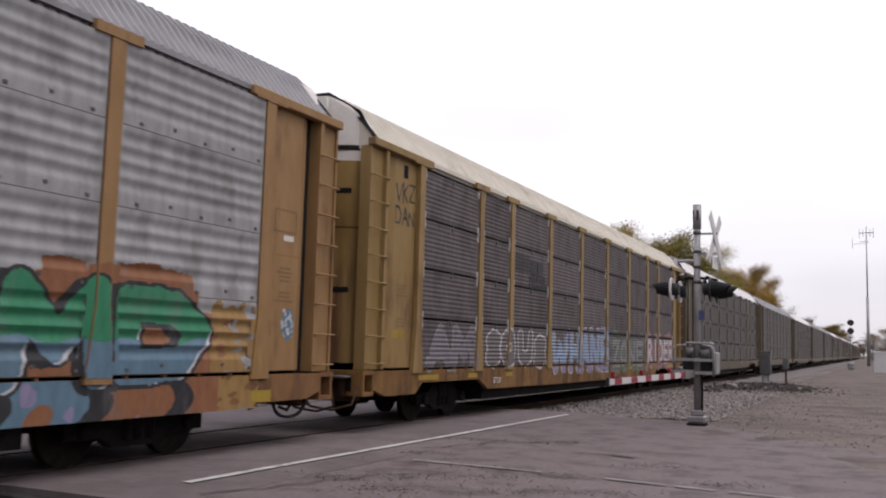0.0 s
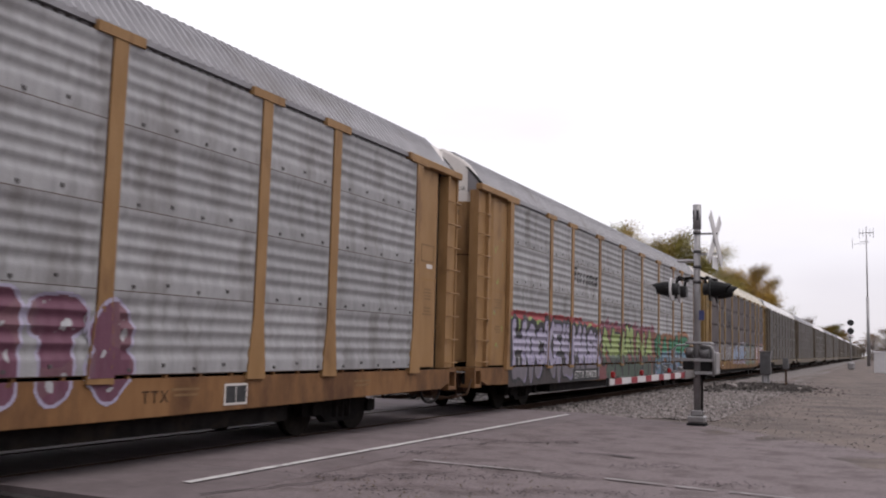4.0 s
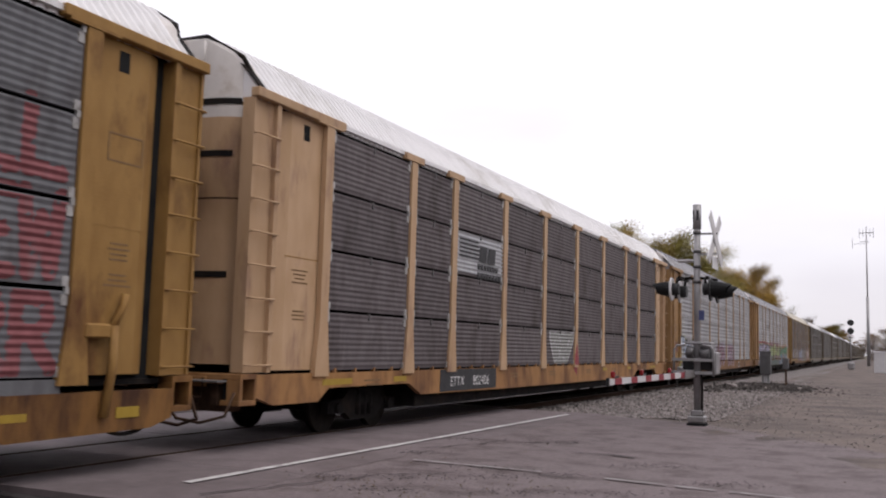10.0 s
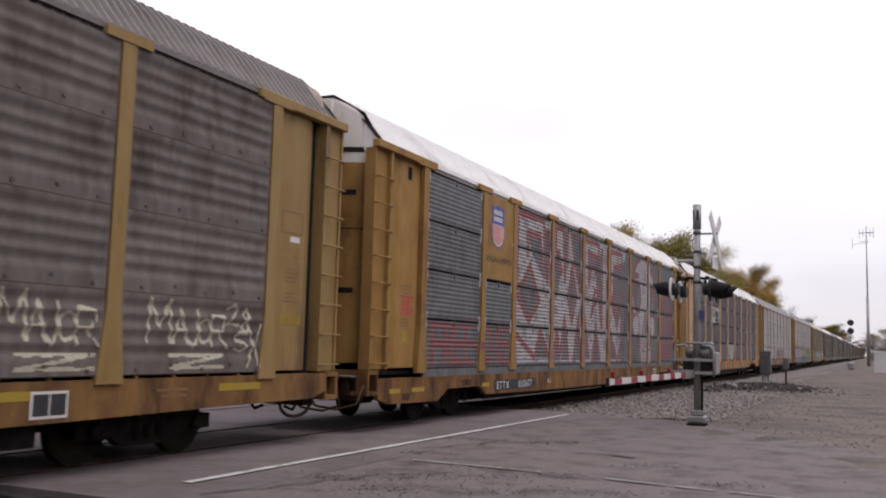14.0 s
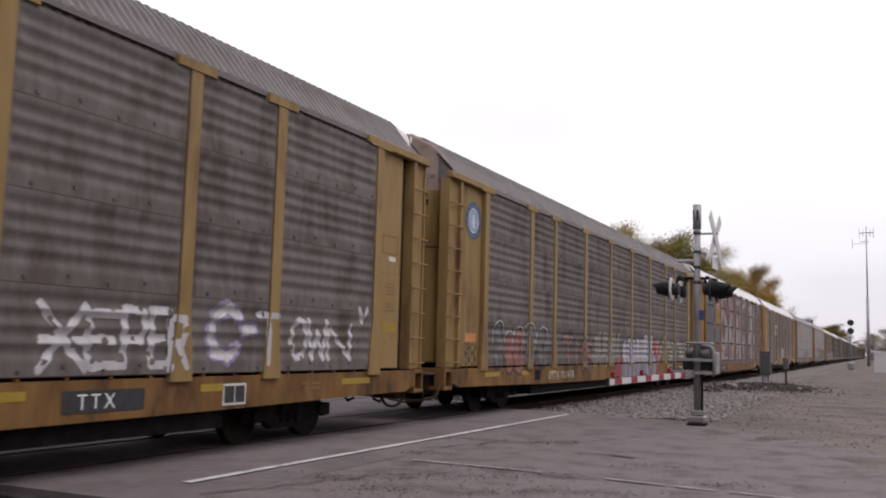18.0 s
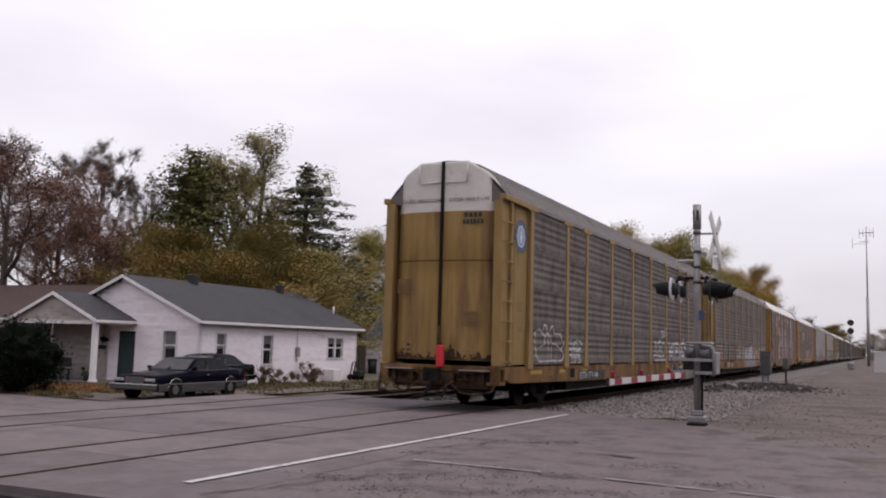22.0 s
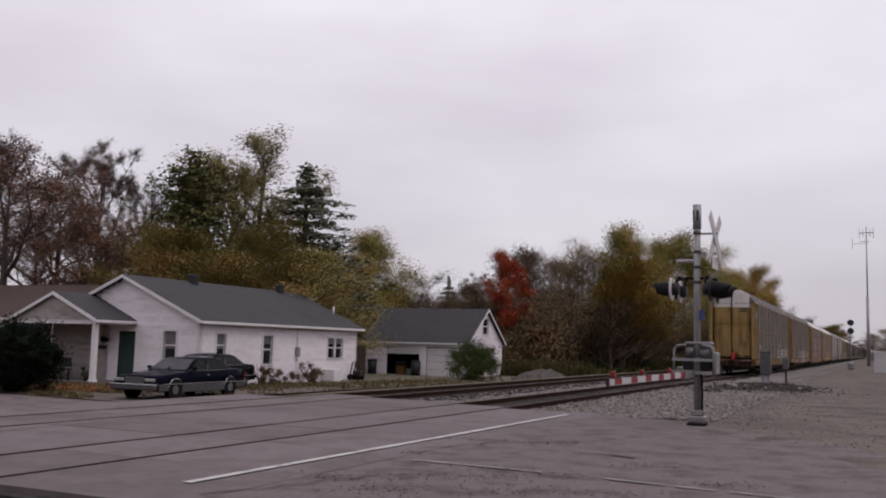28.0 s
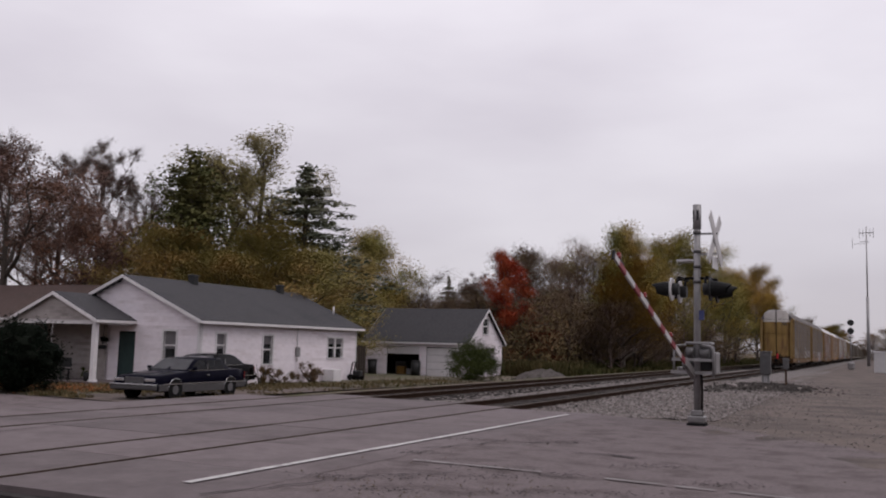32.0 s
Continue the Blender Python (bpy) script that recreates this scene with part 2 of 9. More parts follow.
CARBLACK = surface("black_car_paint", (0.003, 0.0028, 0.0034), (0.0042, 0.004, 0.0046), 3, 0.08, bump=0, vary=0, spec=0.012)
HUBCAP = surface("dull_hubcap", (0.1142, 0.1107, 0.1142), (0.1499, 0.1464, 0.1499), 6, 0.45, 0.3, bump=0, vary=0)
GRILLE = surface("car_grille", (0.06, 0.058, 0.06), (0.12, 0.115, 0.12), 40, 0.4, 0.4, stretch=(1, 1, 0.1), vary=0)
CHROME = surface("chrome", (0.55, 0.55, 0.56), (0.62, 0.62, 0.63), 3, 0.2, 0.9, bump=0, vary=0)
TYRE = surface("tyre_rubber", (0.0084, 0.0084, 0.0084), (0.015, 0.0144, 0.0144), 9, 0.85, vary=0, spec=0.05)
# base lighter than the side glass: part of the sky's reflection is painted in
CARGLASS = surface("pale_car_windscreen", (0.060, 0.060, 0.066), (0.085, 0.085, 0.092), 2, 0.10, bump=0, vary=0, spec=0.75)
SIDEGLASS = surface("dark_car_side_glass", (0.010, 0.010, 0.012), (0.016, 0.016, 0.018), 2, 0.08, bump=0, vary=0, spec=0.2)
MASTGREY = surface("aluminium_mast", (0.2295, 0.2218, 0.2256), (0.2831, 0.2754, 0.2792), 6, 0.5, 0.45, stain=(0.1683, 0.1568, 0.153), vary=0.05)
MACHINE = surface("greasy_machine_casing", (0.075, 0.072, 0.074), (0.12, 0.115, 0.118), 6, 0.5, 0.3, stain=(0.035, 0.032, 0.03), stain_scale=4, vary=0.08)
GATEWHITE = surface("gate_white_sheeting", (0.459, 0.4455, 0.4522), (0.5063, 0.4928, 0.4995), 5, 0.5, vary=0.03)
GATERED = surface("gate_red_sheeting", (0.194, 0.01509, 0.02426), (0.2318, 0.02156, 0.03234), 5, 0.5, vary=0.05)
LAMPBLACK = surface("black_lamp_hood", (0.012, 0.012, 0.013), (0.02, 0.02, 0.021), 5, 0.6, vary=0)
REDLENS = surface("dark_red_lens", (0.16, 0.012, 0.014), (0.22, 0.02, 0.02), 5, 0.25, vary=0)
SIGNBLUE = surface("blue_sign", (0.05, 0.06, 0.16), (0.06, 0.075, 0.19), 5, 0.5, vary=0)
BARK = surface("bark", (0.05445, 0.04257, 0.03564), (0.09405, 0.07722, 0.06732), 6, 0.95, bump=0.8, bump_scale=12, stretch=(1, 1, 0.25), vary=0.2)
TWIG = surface("grey_brown_twigs", (0.075, 0.0528, 0.0456), (0.1187, 0.084, 0.072), 5, 0.95, vary=0.2)


def leaf(name, c1, c2, c3):
    m = surface(name, c1, c2, 0.5, 0.75, bump=0, stain=c3, stain_scale=0.35, stain_at=0.52, vary=0.12, island=True, spec=0.04)
    b = m.node_tree.nodes["Principled BSDF"]
    b.inputs["Subsurface Weight"].default_value = 0.0
    return m


LEAF_OLIVE = leaf("olive_autumn_leaves", (0.174, 0.1536, 0.054), (0.228, 0.186, 0.066), (0.3559, 0.227, 0.09043))
LEAF_GREEN = leaf("green_leaves", (0.1185, 0.1172, 0.03438), (0.2014, 0.1675, 0.04873), (0.2606, 0.1591, 0.043))
LEAF_YELLOW = leaf("yellow_brown_leaves", (0.2194, 0.1328, 0.03129), (0.2886, 0.1754, 0.04172), (0.1385, 0.09563, 0.03129))
LEAF_RED = leaf("red_maple_leaves", (0.225, 0.02625, 0.018), (0.285, 0.05625, 0.0225), (0.225, 0.065, 0.02625))
LEAF_RUST = leaf("russet_leaves", (0.1014, 0.0624, 0.0546), (0.1495, 0.091, 0.0754), (0.2012, 0.1007, 0.06213))
LEAF_DULL = leaf("dull_brown_thicket_leaves", (0.1067, 0.06922, 0.04728), (0.1394, 0.09432, 0.06447), (0.1165, 0.08736, 0.03696))
YEW = leaf("black_green_yew", (0.0036, 0.0066, 0.0042), (0.0066, 0.0108, 0.0066), (0.006, 0.0072, 0.0048))
LEAF_PALE = leaf("pale_olive_leaves", (0.1573, 0.136, 0.0578), (0.2082, 0.1742, 0.0765), (0.1032, 0.08309, 0.03519))
CEDAR = leaf("dark_cedar_scales", (0.060, 0.072, 0.030), (0.095, 0.100, 0.042), (0.115, 0.098, 0.040))
LEAF_LOW = leaf("dark_low_brush_leaves", (0.07215, 0.0588, 0.02822), (0.1323, 0.0966, 0.04838), (0.1563, 0.0882, 0.04838))
NEEDLE = leaf("dark_needles", (0.08625, 0.09775, 0.069), (0.1323, 0.138, 0.09488), (0.1336, 0.1179, 0.07943))
SHRUB = leaf("shrub_leaves", (0.03493, 0.04637, 0.01411), (0.05489, 0.06723, 0.02016), (0.02994, 0.03941, 0.0121))
DRYGRASS = leaf("dry_grass_blades", (0.10, 0.078, 0.042), (0.14, 0.105, 0.058), (0.08, 0.075, 0.035))
ORANGELEAF = leaf("orange_fallen_leaves", (0.18, 0.0675, 0.0225), (0.234, 0.09, 0.0315), (0.135, 0.054, 0.0225))
GRASS = leaf("grass_blades", (0.03375, 0.03825, 0.0135), (0.0495, 0.05175, 0.02025), (0.0765, 0.0585, 0.027))


# ---- mesh kit ----


def finish(name, bm, material, smooth=False):
    me = bpy.data.meshes.new(name)
    bm.normal_update()
    bm.to_mesh(me)
    bm.free()
    for mt in material if isinstance(material, (list, tuple)) else (material,):
        me.materials.append(mt)
    if smooth:
        me.polygons.foreach_set("use_smooth", [True] * len(me.polygons))
    return me


def thing(name, label, category, at=None, group="", kind=""):
    ob = new(name)
    ob.empty_display_size = 0.2
    if at is not None:
        ob.matrix_world = at
    return tagged(ob, label, category, group, kind)


def part(name, bm, material, parent, label="", smooth=False):
    """One mesh part under a thing or under a part."""
    ob = new(name, finish(name, bm, material, smooth))
    ob.parent = parent
    if label:
        tagged(ob, label)
    return ob


def again(ob, loc, parent, name=""):
    """Another part on the same mesh."""
    o = new(name or ob.name.split(".")[0], ob.data)
    o.parent = parent
    o.location = loc
    if "label" in ob:
        o["label"] = ob["label"]
    return o


def solid(name, bm, material, label, category="", kind="", group="", smooth=False):
    ob = new(name, finish(name, bm, material, smooth))
    return tagged(ob, label, category, group, kind)


def box(bm, x0, x1, y0, y1, z0, z1, mi=0, bevel=0.0):
    v = [bm.verts.new(p) for p in ((x0, y0, z0), (x1, y0, z0), (x1, y1, z0), (x0, y1, z0), (x0, y0, z1), (x1, y0, z1), (x1, y1, z1), (x0, y1, z1))]
    fs = [bm.faces.new([v[i] for i in q]) for q in ((3, 2, 1, 0), (4, 5, 6, 7), (0, 1, 5, 4), (1, 2, 6, 5), (2, 3, 7, 6), (3, 0, 4, 7))]
    for f in fs:
        f.material_index = mi
    if bevel:
        es = {e for f in fs for e in f.edges}
        bmesh.ops.bevel(bm, geom=list(es), offset=bevel, segments=1, affect="EDGES")
    return bm


def boxes(*args, bevel=0.0):
    bm = bmesh.new()
    for a in args:
        box(bm, *a, bevel=bevel)
    return bm


def prism(bm, outline, axis, a, b, mi=0):
    """A closed outline of (p, q) drawn out along an axis from a to b: x takes (y, z), y takes (x, z), z takes (x, y)."""
    def at(p, q, s):
        return (s, p, q) if axis == "x" else (p, s, q) if axis == "y" else (p, q, s)
    lo = [bm.verts.new(at(p, q, a)) for p, q in outline]
    hi = [bm.verts.new(at(p, q, b)) for p, q in outline]
    n = len(outline)
    fs = [bm.faces.new(lo), bm.faces.new(hi[::-1])]
    for i in range(n):
        fs.append(bm.faces.new((lo[i], hi[i], hi[(i + 1) % n], lo[(i + 1) % n])))
    for f in fs:
        f.material_index = mi
    bmesh.ops.recalc_face_normals(bm, faces=fs)
    return bm


def tube(bm, path, radius, sides=8, taper=1.0, mi=0, caps=True):
    """A round bar along a path of points, tapering to radius * taper."""
    rings = []
    pts = [Vector(p) for p in path]
    n = len(pts)
    for i, p in enumerate(pts):
        d = (pts[min(i + 1, n - 1)] - pts[max(i - 1, 0)]).normalized()
        side = d.orthogonal().normalized() if abs(d.z) > 0.9 else d.cross(Vector((0, 0, 1))).normalized()
        up = side.cross(d)
        r = radius * (1 + (taper - 1) * i / max(1, n - 1))
        rings.append([bm.verts.new(p + (side * math.cos(a) + up * math.sin(a)) * r) for a in (2 * math.pi * k / sides for k in range(sides))])
    for r0, r1 in zip(rings, rings[1:]):
        for k in range(sides):
            f = bm.faces.new((r0[k], r0[(k + 1) % sides], r1[(k + 1) % sides], r1[k]))
            f.material_index = mi
            f.smooth = True
    if caps and sides > 2:
        for f in (bm.faces.new(rings[0][::-1]), bm.faces.new(rings[-1])):
            f.material_index = mi
    return bm


def bar(path, radius, sides=8, taper=1.0):
    return tube(bmesh.new(), path, radius, sides, taper)


def skin(bm, rows, mi=0, smooth=False):
    """Quads over rows of points of equal length."""
    vs = [[bm.verts.new(p) for p in row] for row in rows]
    for a, b in zip(vs, vs[1:]):
        for i in range(len(a) - 1):
            f = bm.faces.new((a[i], a[i + 1], b[i + 1], b[i]))
            f.material_index = mi
            f.smooth = smooth
    return bm


def lettering(text, height, spacing=1.0):
    """A flat mesh of built-in type in the x-z plane facing -y, starting at the origin."""
    cu = bpy.data.curves.new("type", "FONT")
    cu.body, cu.size, cu.space_character = text, height / 0.72, spacing
    ob = bpy.data.objects.new("type", cu)
    scene.collection.objects.link(ob)
    me = bpy.data.meshes.new_from_object(ob.evaluated_get(bpy.context.evaluated_depsgraph_get()))
    bpy.data.objects.remove(ob)
    return me


# ---- ground, road and track ----


def smooth01(t):
    t = min(1.0, max(0.0, t))
    return t * t * (3 - 2 * t)


def ground_z(x, y):
    return -0.45 * smooth01((-15.0 - x) / 4.5) - 0.012


def patch(name, left, right, n, m, lift, material, label, category="ground", rough=0.0, kind="structure"):
    """A ruled sheet between two lines of points, lying on the ground."""
    rows = []
    for i in range(n + 1):
        def on(line):
            s = i / n * (len(line) - 1)
            k = min(int(s), len(line) - 2)
            return Vector(line[k]).lerp(Vector(line[k + 1]), s - k)
        a, b = on(left), on(right)
        row = []
        for j in range(m + 1):
            p = a.lerp(b, j / m)
            d = rough * noise.noise((p.x * 1.7, p.y * 1.7, 3.1)) + 0.4 * rough * noise.noise((p.x * 6, p.y * 6, 9.0))
            row.append((p.x, p.y, ground_z(p.x, p.y) + lift + d))
        rows.append(row)
    bm = skin(bmesh.new(), rows, smooth=True)
    bmesh.ops.recalc_face_normals(bm, faces=bm.faces[:])
    if bm.faces[0].normal.z < 0:
        bmesh.ops.reverse_faces(bm, faces=bm.faces[:])
    return solid(name, bm, material, label, category, kind)


def build_ground():
    xs = [-3000, -900, -300, -120, -70, -45, -30, -24, -20, -19.5, -18, -17, -16.4, -15.8, -15.2, -6.4, -4.6, -4.3, 0, 5, 15, 40, 150, 600, 3000]
    ys = [-3000, -600, -150, -50, -20, 0, 5, 6.6, 7.0, 14, 20.8, 21.3, 30, 45, 70, 110, 170, 260, 500, 1200, 4500]
    rows = []
    for y in ys:
        row = []
        for x in xs:
            z = ground_z(x, y) - 0.03
            if -16.4 < x < -4.4:
                z = -0.7
            row.append((x, y, z))
        rows.append(row)
    bm = skin(bmesh.new(), rows)
    solid("ground", bm, DIRT, "flat dirt and dry grass ground", "ground", "structure")
    patch("road", [(30, 7.0), (0, 7.0), (-5.9, 6.9)], [(30, 15.0), (0.2, 16.3), (-3.4, 20.3), (-5.9, 21.2)], 30, 14, 0.0, ASPHALT, "worn grey asphalt road at the crossing", "road", 0.006)
    patch("road_beyond", [(-16.0, 6.6), (-24, 6.0), (-70, 4.0)], [(-16.0, 20.9), (-24, 21.3), (-70, 23.0)], 30, 10, 0.004, ASPHALT, "worn asphalt road beyond the tracks", "road", 0.006)
    patch("gravel_lot", [(-16.2, 21.0), (-24.5, 21.6)], [(-17.2, 40.0), (-21.0, 36.0)], 16, 20, 0.012, GRAVEL, "pale gravel parking strip beside the tracks", "ground", 0.02)
    patch("gravel_yard", [(-4.8, 14.5), (-5.0, 60), (-5.5, 400)], [(14.0, 13.0), (16.0, 60), (16.0, 400)], 90, 20, -0.010, GRAVEL, "grey gravel yard with worn wheel tracks", "ground", 0.03)
    patch("gravel_apron", [(-6.0, -40), (-6.0, 6.9)], [(25.0, -40), (25.0, 7.0)], 10, 10, -0.006, GRAVEL, "gravel beside the road", "ground", 0.02)
    # weeds and dirt strip along the house lot
    patch("lawn", [(-24.4, 21.9), (-21.0, 36.0), (-18.5, 60)], [(-80, 26.0), (-80, 40.0), (-80, 75)], 24, 24, 0.006, DIRT, "thin lawn with dry leaves", "ground", 0.03)
    # far tree wall and house rows behind the view close the place
    bm = bmesh.new()
    pts = [(26, 130), (26, 60), (25, 20), (26, -30), (0, -38), (-40, -36), (-70, -20), (-72, 20)]
    rows = [[], [], []]
    for a, b in zip(pts, pts[1:]):
        for k in range(12):
            p = Vector(a).lerp(Vector(b), k / 12)
            hgt = 9 + 3 * noise.noise((p.x * 0.2, p.y * 0.2, 5))
            for row, z in zip(rows, (-0.6, hgt * 0.5, hgt)):
                row.append((p.x, p.y, z))
    skin(bm, rows)
    solid("backdrop", bm, LEAF_DULL, "dull line of trees closing the place", "backdrop", "structure")
    ballast_bed("ballast_bed", 21.25, 420)
    ballast_bed("ballast_bed_near", -60, 6.7)
    stones()
    rails()
    crossing()
    markings()


def bed_z(x):
    pts = ((-17.6, -0.46), (-16.4, -0.30), (-15.5, -0.17), (-12.1, -0.15), (-11.4, -0.19), (-10.8, -0.15), (-7.6, -0.14), (-6.9, -0.13), (-5.6, -0.07), (-4.3, -0.02), (-3.9, -0.03))
    for (x0, z0), (x1, z1) in zip(pts, pts[1:]):
        if x0 <= x <= x1:
            return z0 + (z1 - z0) * (x - x0) / (x1 - x0)
    return -0.5


def ballast_bed(name, y0, y1):
    xs = np.arange(-17.6, -3.9, 0.22)
    ys, y = [], y0
    while y < y1:
        ys.append(y)
        y += 0.25 if 15 < y < 45 or y0 < 0 and y > 3 else (0.8 if y < 90 else 6.0)
    ys.append(y1)
    rows = []
    for y in ys:
        rows.append([(x, y, bed_z(x) + 0.05 * noise.noise((x * 4.1, y * 4.1, 0.3)) + 0.03 * noise.noise((x * 1.1, y * 0.7, 4.0))) for x in xs])
    bm = skin(bmesh.new(), rows, smooth=True)
    for f in bm.faces:
        c = f.calc_center_median()
        near_track = min(abs(c.x - TRACK), abs(c.x - TRACK_FAR)) + 0.25 * noise.noise((c.x * 2, c.y * 1.3, 7))
        f.material_index = 1 if near_track < (1.45 if c.x > -11.4 else 1.9) and c.x > -14.55 - (0.9 if c.y > 48 else 0) else 0
    solid(name, bm, [BALLAST, BALLAST_OILY], "grey crushed stone ballast", "ballast", "stuff")


def stones():
    """Loose ballast stones along the near shoulder."""
    rng = random.Random(4)
    verts, faces, mats = [], [], []
    for _ in range(16000):
        y = 21.3 + 34 * rng.random() ** 1.5
        q = rng.random() * 1.15
        x = rng.uniform(-8.3, -3.3) if q < 0.6 else rng.uniform(-12.4, -10.4) if q < 0.68 else -4.2 + 2.0 * rng.random() ** 2 if q < 0.9 else -4 + 11 * rng.random() ** 1.4
        if q > 0.9:
            y = 15.5 + 1.2 * max(0, 0.2 - x) + 30 * rng.random() ** 1.3
        r = rng.uniform(0.025, 0.065) if q < 0.68 else rng.uniform(0.01, 0.028)
        z = max(bed_z(x), ground_z(x, y) - 0.01 if x > -4.4 else -9) + r * 0.35
        base = len(verts)
        for k in range(6):
            d = [(1, 0, 0), (-1, 0, 0), (0, 1, 0), (0, -1, 0), (0, 0, 1), (0, 0, -1)][k]
            verts.append((x + d[0] * r * rng.uniform(0.6, 1.2) + rng.uniform(-r, r) * 0.3, y + d[1] * r * rng.uniform(0.6, 1.2) + rng.uniform(-r, r) * 0.3, z + d[2] * r * rng.uniform(0.5, 0.95)))
        for a, b, c in ((0, 2, 4), (2, 1, 4), (1, 3, 4), (3, 0, 4), (2, 0, 5), (1, 2, 5), (3, 1, 5), (0, 3, 5)):
            faces.append((base + a, base + b, base + c))
    me = bpy.data.meshes.new("ballast_stones")
    me.from_pydata(verts, [], faces)
    me.materials.append(BALLAST)
    rubble(rng)
    tagged(new("ballast_stones", me), "loose grey ballast stones on the shoulder", "ballast", kind="stuff")


def rubble(rng):
    """Dark broken stone thrown up round the relay boxes."""
    verts, faces = [], []
    for _ in range(1500):
        x, y = rng.gauss(-4.4, 1.15), rng.gauss(42.6, 2.3)
        r = rng.uniform(0.03, 0.11) * (1.3 if rng.random() < 0.15 else 0.8)
        e = max(0, 1 - ((x + 4.5) / 2.1) ** 2 - ((y - 43) / 4.4) ** 2)
        z = -0.03 + 0.17 * e ** 0.7
        base = len(verts)
        for d in ((1, 0, 0), (-1, 0, 0), (0, 1, 0), (0, -1, 0), (0, 0, 1), (0, 0, -1)):
            verts.append((x + d[0] * r * rng.uniform(0.6, 1.2) + rng.uniform(-r, r) * 0.3, y + d[1] * r * rng.uniform(0.6, 1.2) + rng.uniform(-r, r) * 0.3, z + d[2] * r * rng.uniform(0.5, 1.0)))
        for a, b, c in ((0, 2, 4), (2, 1, 4), (1, 3, 4), (3, 0, 4), (2, 0, 5), (1, 2, 5), (3, 1, 5), (0, 3, 5)):
            faces.append((base + a, base + b, base + c))
    me = bpy.data.meshes.new("rubble")
    me.from_pydata(verts, [], faces)
    me.materials.append(RUBBLE)
    tagged(new("rubble", me), "dark broken rubble round the relay boxes", "rubble", kind="stuff")


def rails():
    outline = ((-0.036, 0.0), (0.036, 0.0), (0.038, -0.035), (0.012, -0.05), (0.010, -0.135), (0.07, -0.155), (0.07, -0.165), (-0.07, -0.165), (-0.07, -0.155), (-0.010, -0.135), (-0.012, -0.05), (-0.038, -0.035))
    for centre, what in ((TRACK, "near"), (TRACK_FAR, "far")):
        track = thing("railway_track", "standard gauge track with brown steel rails on dark wooden ties", "railway track", pose(centre, 0, 0), "railway tracks")
        for sx in (-0.7535, 0.7535):
            bm = bmesh.new()
            prism(bm, [(sx + p, q) for p, q in outline], "y", -80, 900)
            part("rail", bm, RAIL, track, "rusty steel rail")
            part("rail_head", boxes((sx - 0.022, sx + 0.022, -80, 900, -0.002, 0.003)), RAILHEAD, track, "shiny worn rail head")
        tie = None
        y = 21.6
        count = 0
        while count < 130:
            if tie is None:
                tie = part("tie", boxes((-1.3, 1.3, -0.115, 0.115, -0.32, -0.128), bevel=0.012), TIE, track)
                tie.location.y = y
            else:
                again(tie, (random.uniform(-0.03, 0.03), y + random.uniform(-0.02, 0.02), random.uniform(-0.012, 0.0)), track)
            y += 0.53
            count += 1
        bm = bmesh.new()
        while y < 420:
            box(bm, -1.3, 1.3, y - 0.115, y + 0.115, -0.3, -0.128)
            y += 0.53
        y = 6.2
        while y > -30:
            box(bm, -1.3, 1.3, y - 0.115, y + 0.115, -0.3, -0.128)
            y -= 0.53
        tagged(part("far_ties", bm, TIE, track, "rows of wooden ties running on"), kind="stuff")


def crossing():
    """Concrete panels between and beside the rails, with dark flangeways."""
    deck = thing("crossing_deck", "worn concrete and asphalt crossing panels laid between the rails", "crossing", pose(0, 0, 0), kind="structure")
    under = boxes((-16.1, -5.8, 6.6, 21.3, -0.30, -0.075))
    part("deck_base", under, TAR, deck, "dark filler below the panels")
    strips = []
    strips.append((TRACK - 0.69, TRACK + 0.68))
    strips.append((TRACK_FAR - 0.708, TRACK_FAR + 0.708))
    strips.append((TRACK + 0.825, -5.88))
    strips.append((TRACK_FAR + 0.80, TRACK - 0.80))
    strips.append((-16.02, TRACK_FAR - 0.80))
    cuts = [6.75, 9.15, 11.6, 14.0, 16.4, 18.8, 21.2]
    for x0, x1 in strips:
        for y0, y1 in zip(cuts, cuts[1:]):
            dz = random.uniform(-0.004, 0.003)
            if y1 == cuts[-1] and x1 > TRACK_FAR:
                y1 += 0.27 * (-5.9 - 0.5 * (x0 + x1))
                part("deck_base", boxes((x0, x1, 21.302, y1 - 0.02, -0.30, -0.101)), TAR, deck)
            bm = boxes((x0, x1, y0 + 0.003, y1 - 0.003, -0.10, -0.008 + dz))
            part("crossing_panel", bm, CONCRETE, deck)


def stripe(name, pts, width, material, label, lift=0.006, wobble=0.0, category="road marking"):
    bm = bmesh.new()
    rows = []
    for i in range(len(pts)):
        p = Vector(pts[i])
        d = (Vector(pts[min(i + 1, len(pts) - 1)]) - Vector(pts[max(i - 1, 0)])).normalized()
        s = Vector((-d.y, d.x)) * width / 2
        w = 1 + wobble * noise.noise((p.x * 3, p.y * 3, 1.0))
        rows.append([(p.x - s.x * w, p.y - s.y * w, ground_z(p.x, p.y) + lift + 0.012), (p.x + s.x * w, p.y + s.y * w, ground_z(p.x, p.y) + lift + 0.012)])
    skin(bm, rows)
    bmesh.ops.recalc_face_normals(bm, faces=bm.faces[:])
    if bm.faces[0].normal.z < 0:
        bmesh.ops.reverse_faces(bm, faces=bm.faces[:])
    return solid(name, bm, material, label, category, "structure")


def line(a, b, n):
    return [Vector(a).lerp(Vector(b), i / n) for i in range(n + 1)]


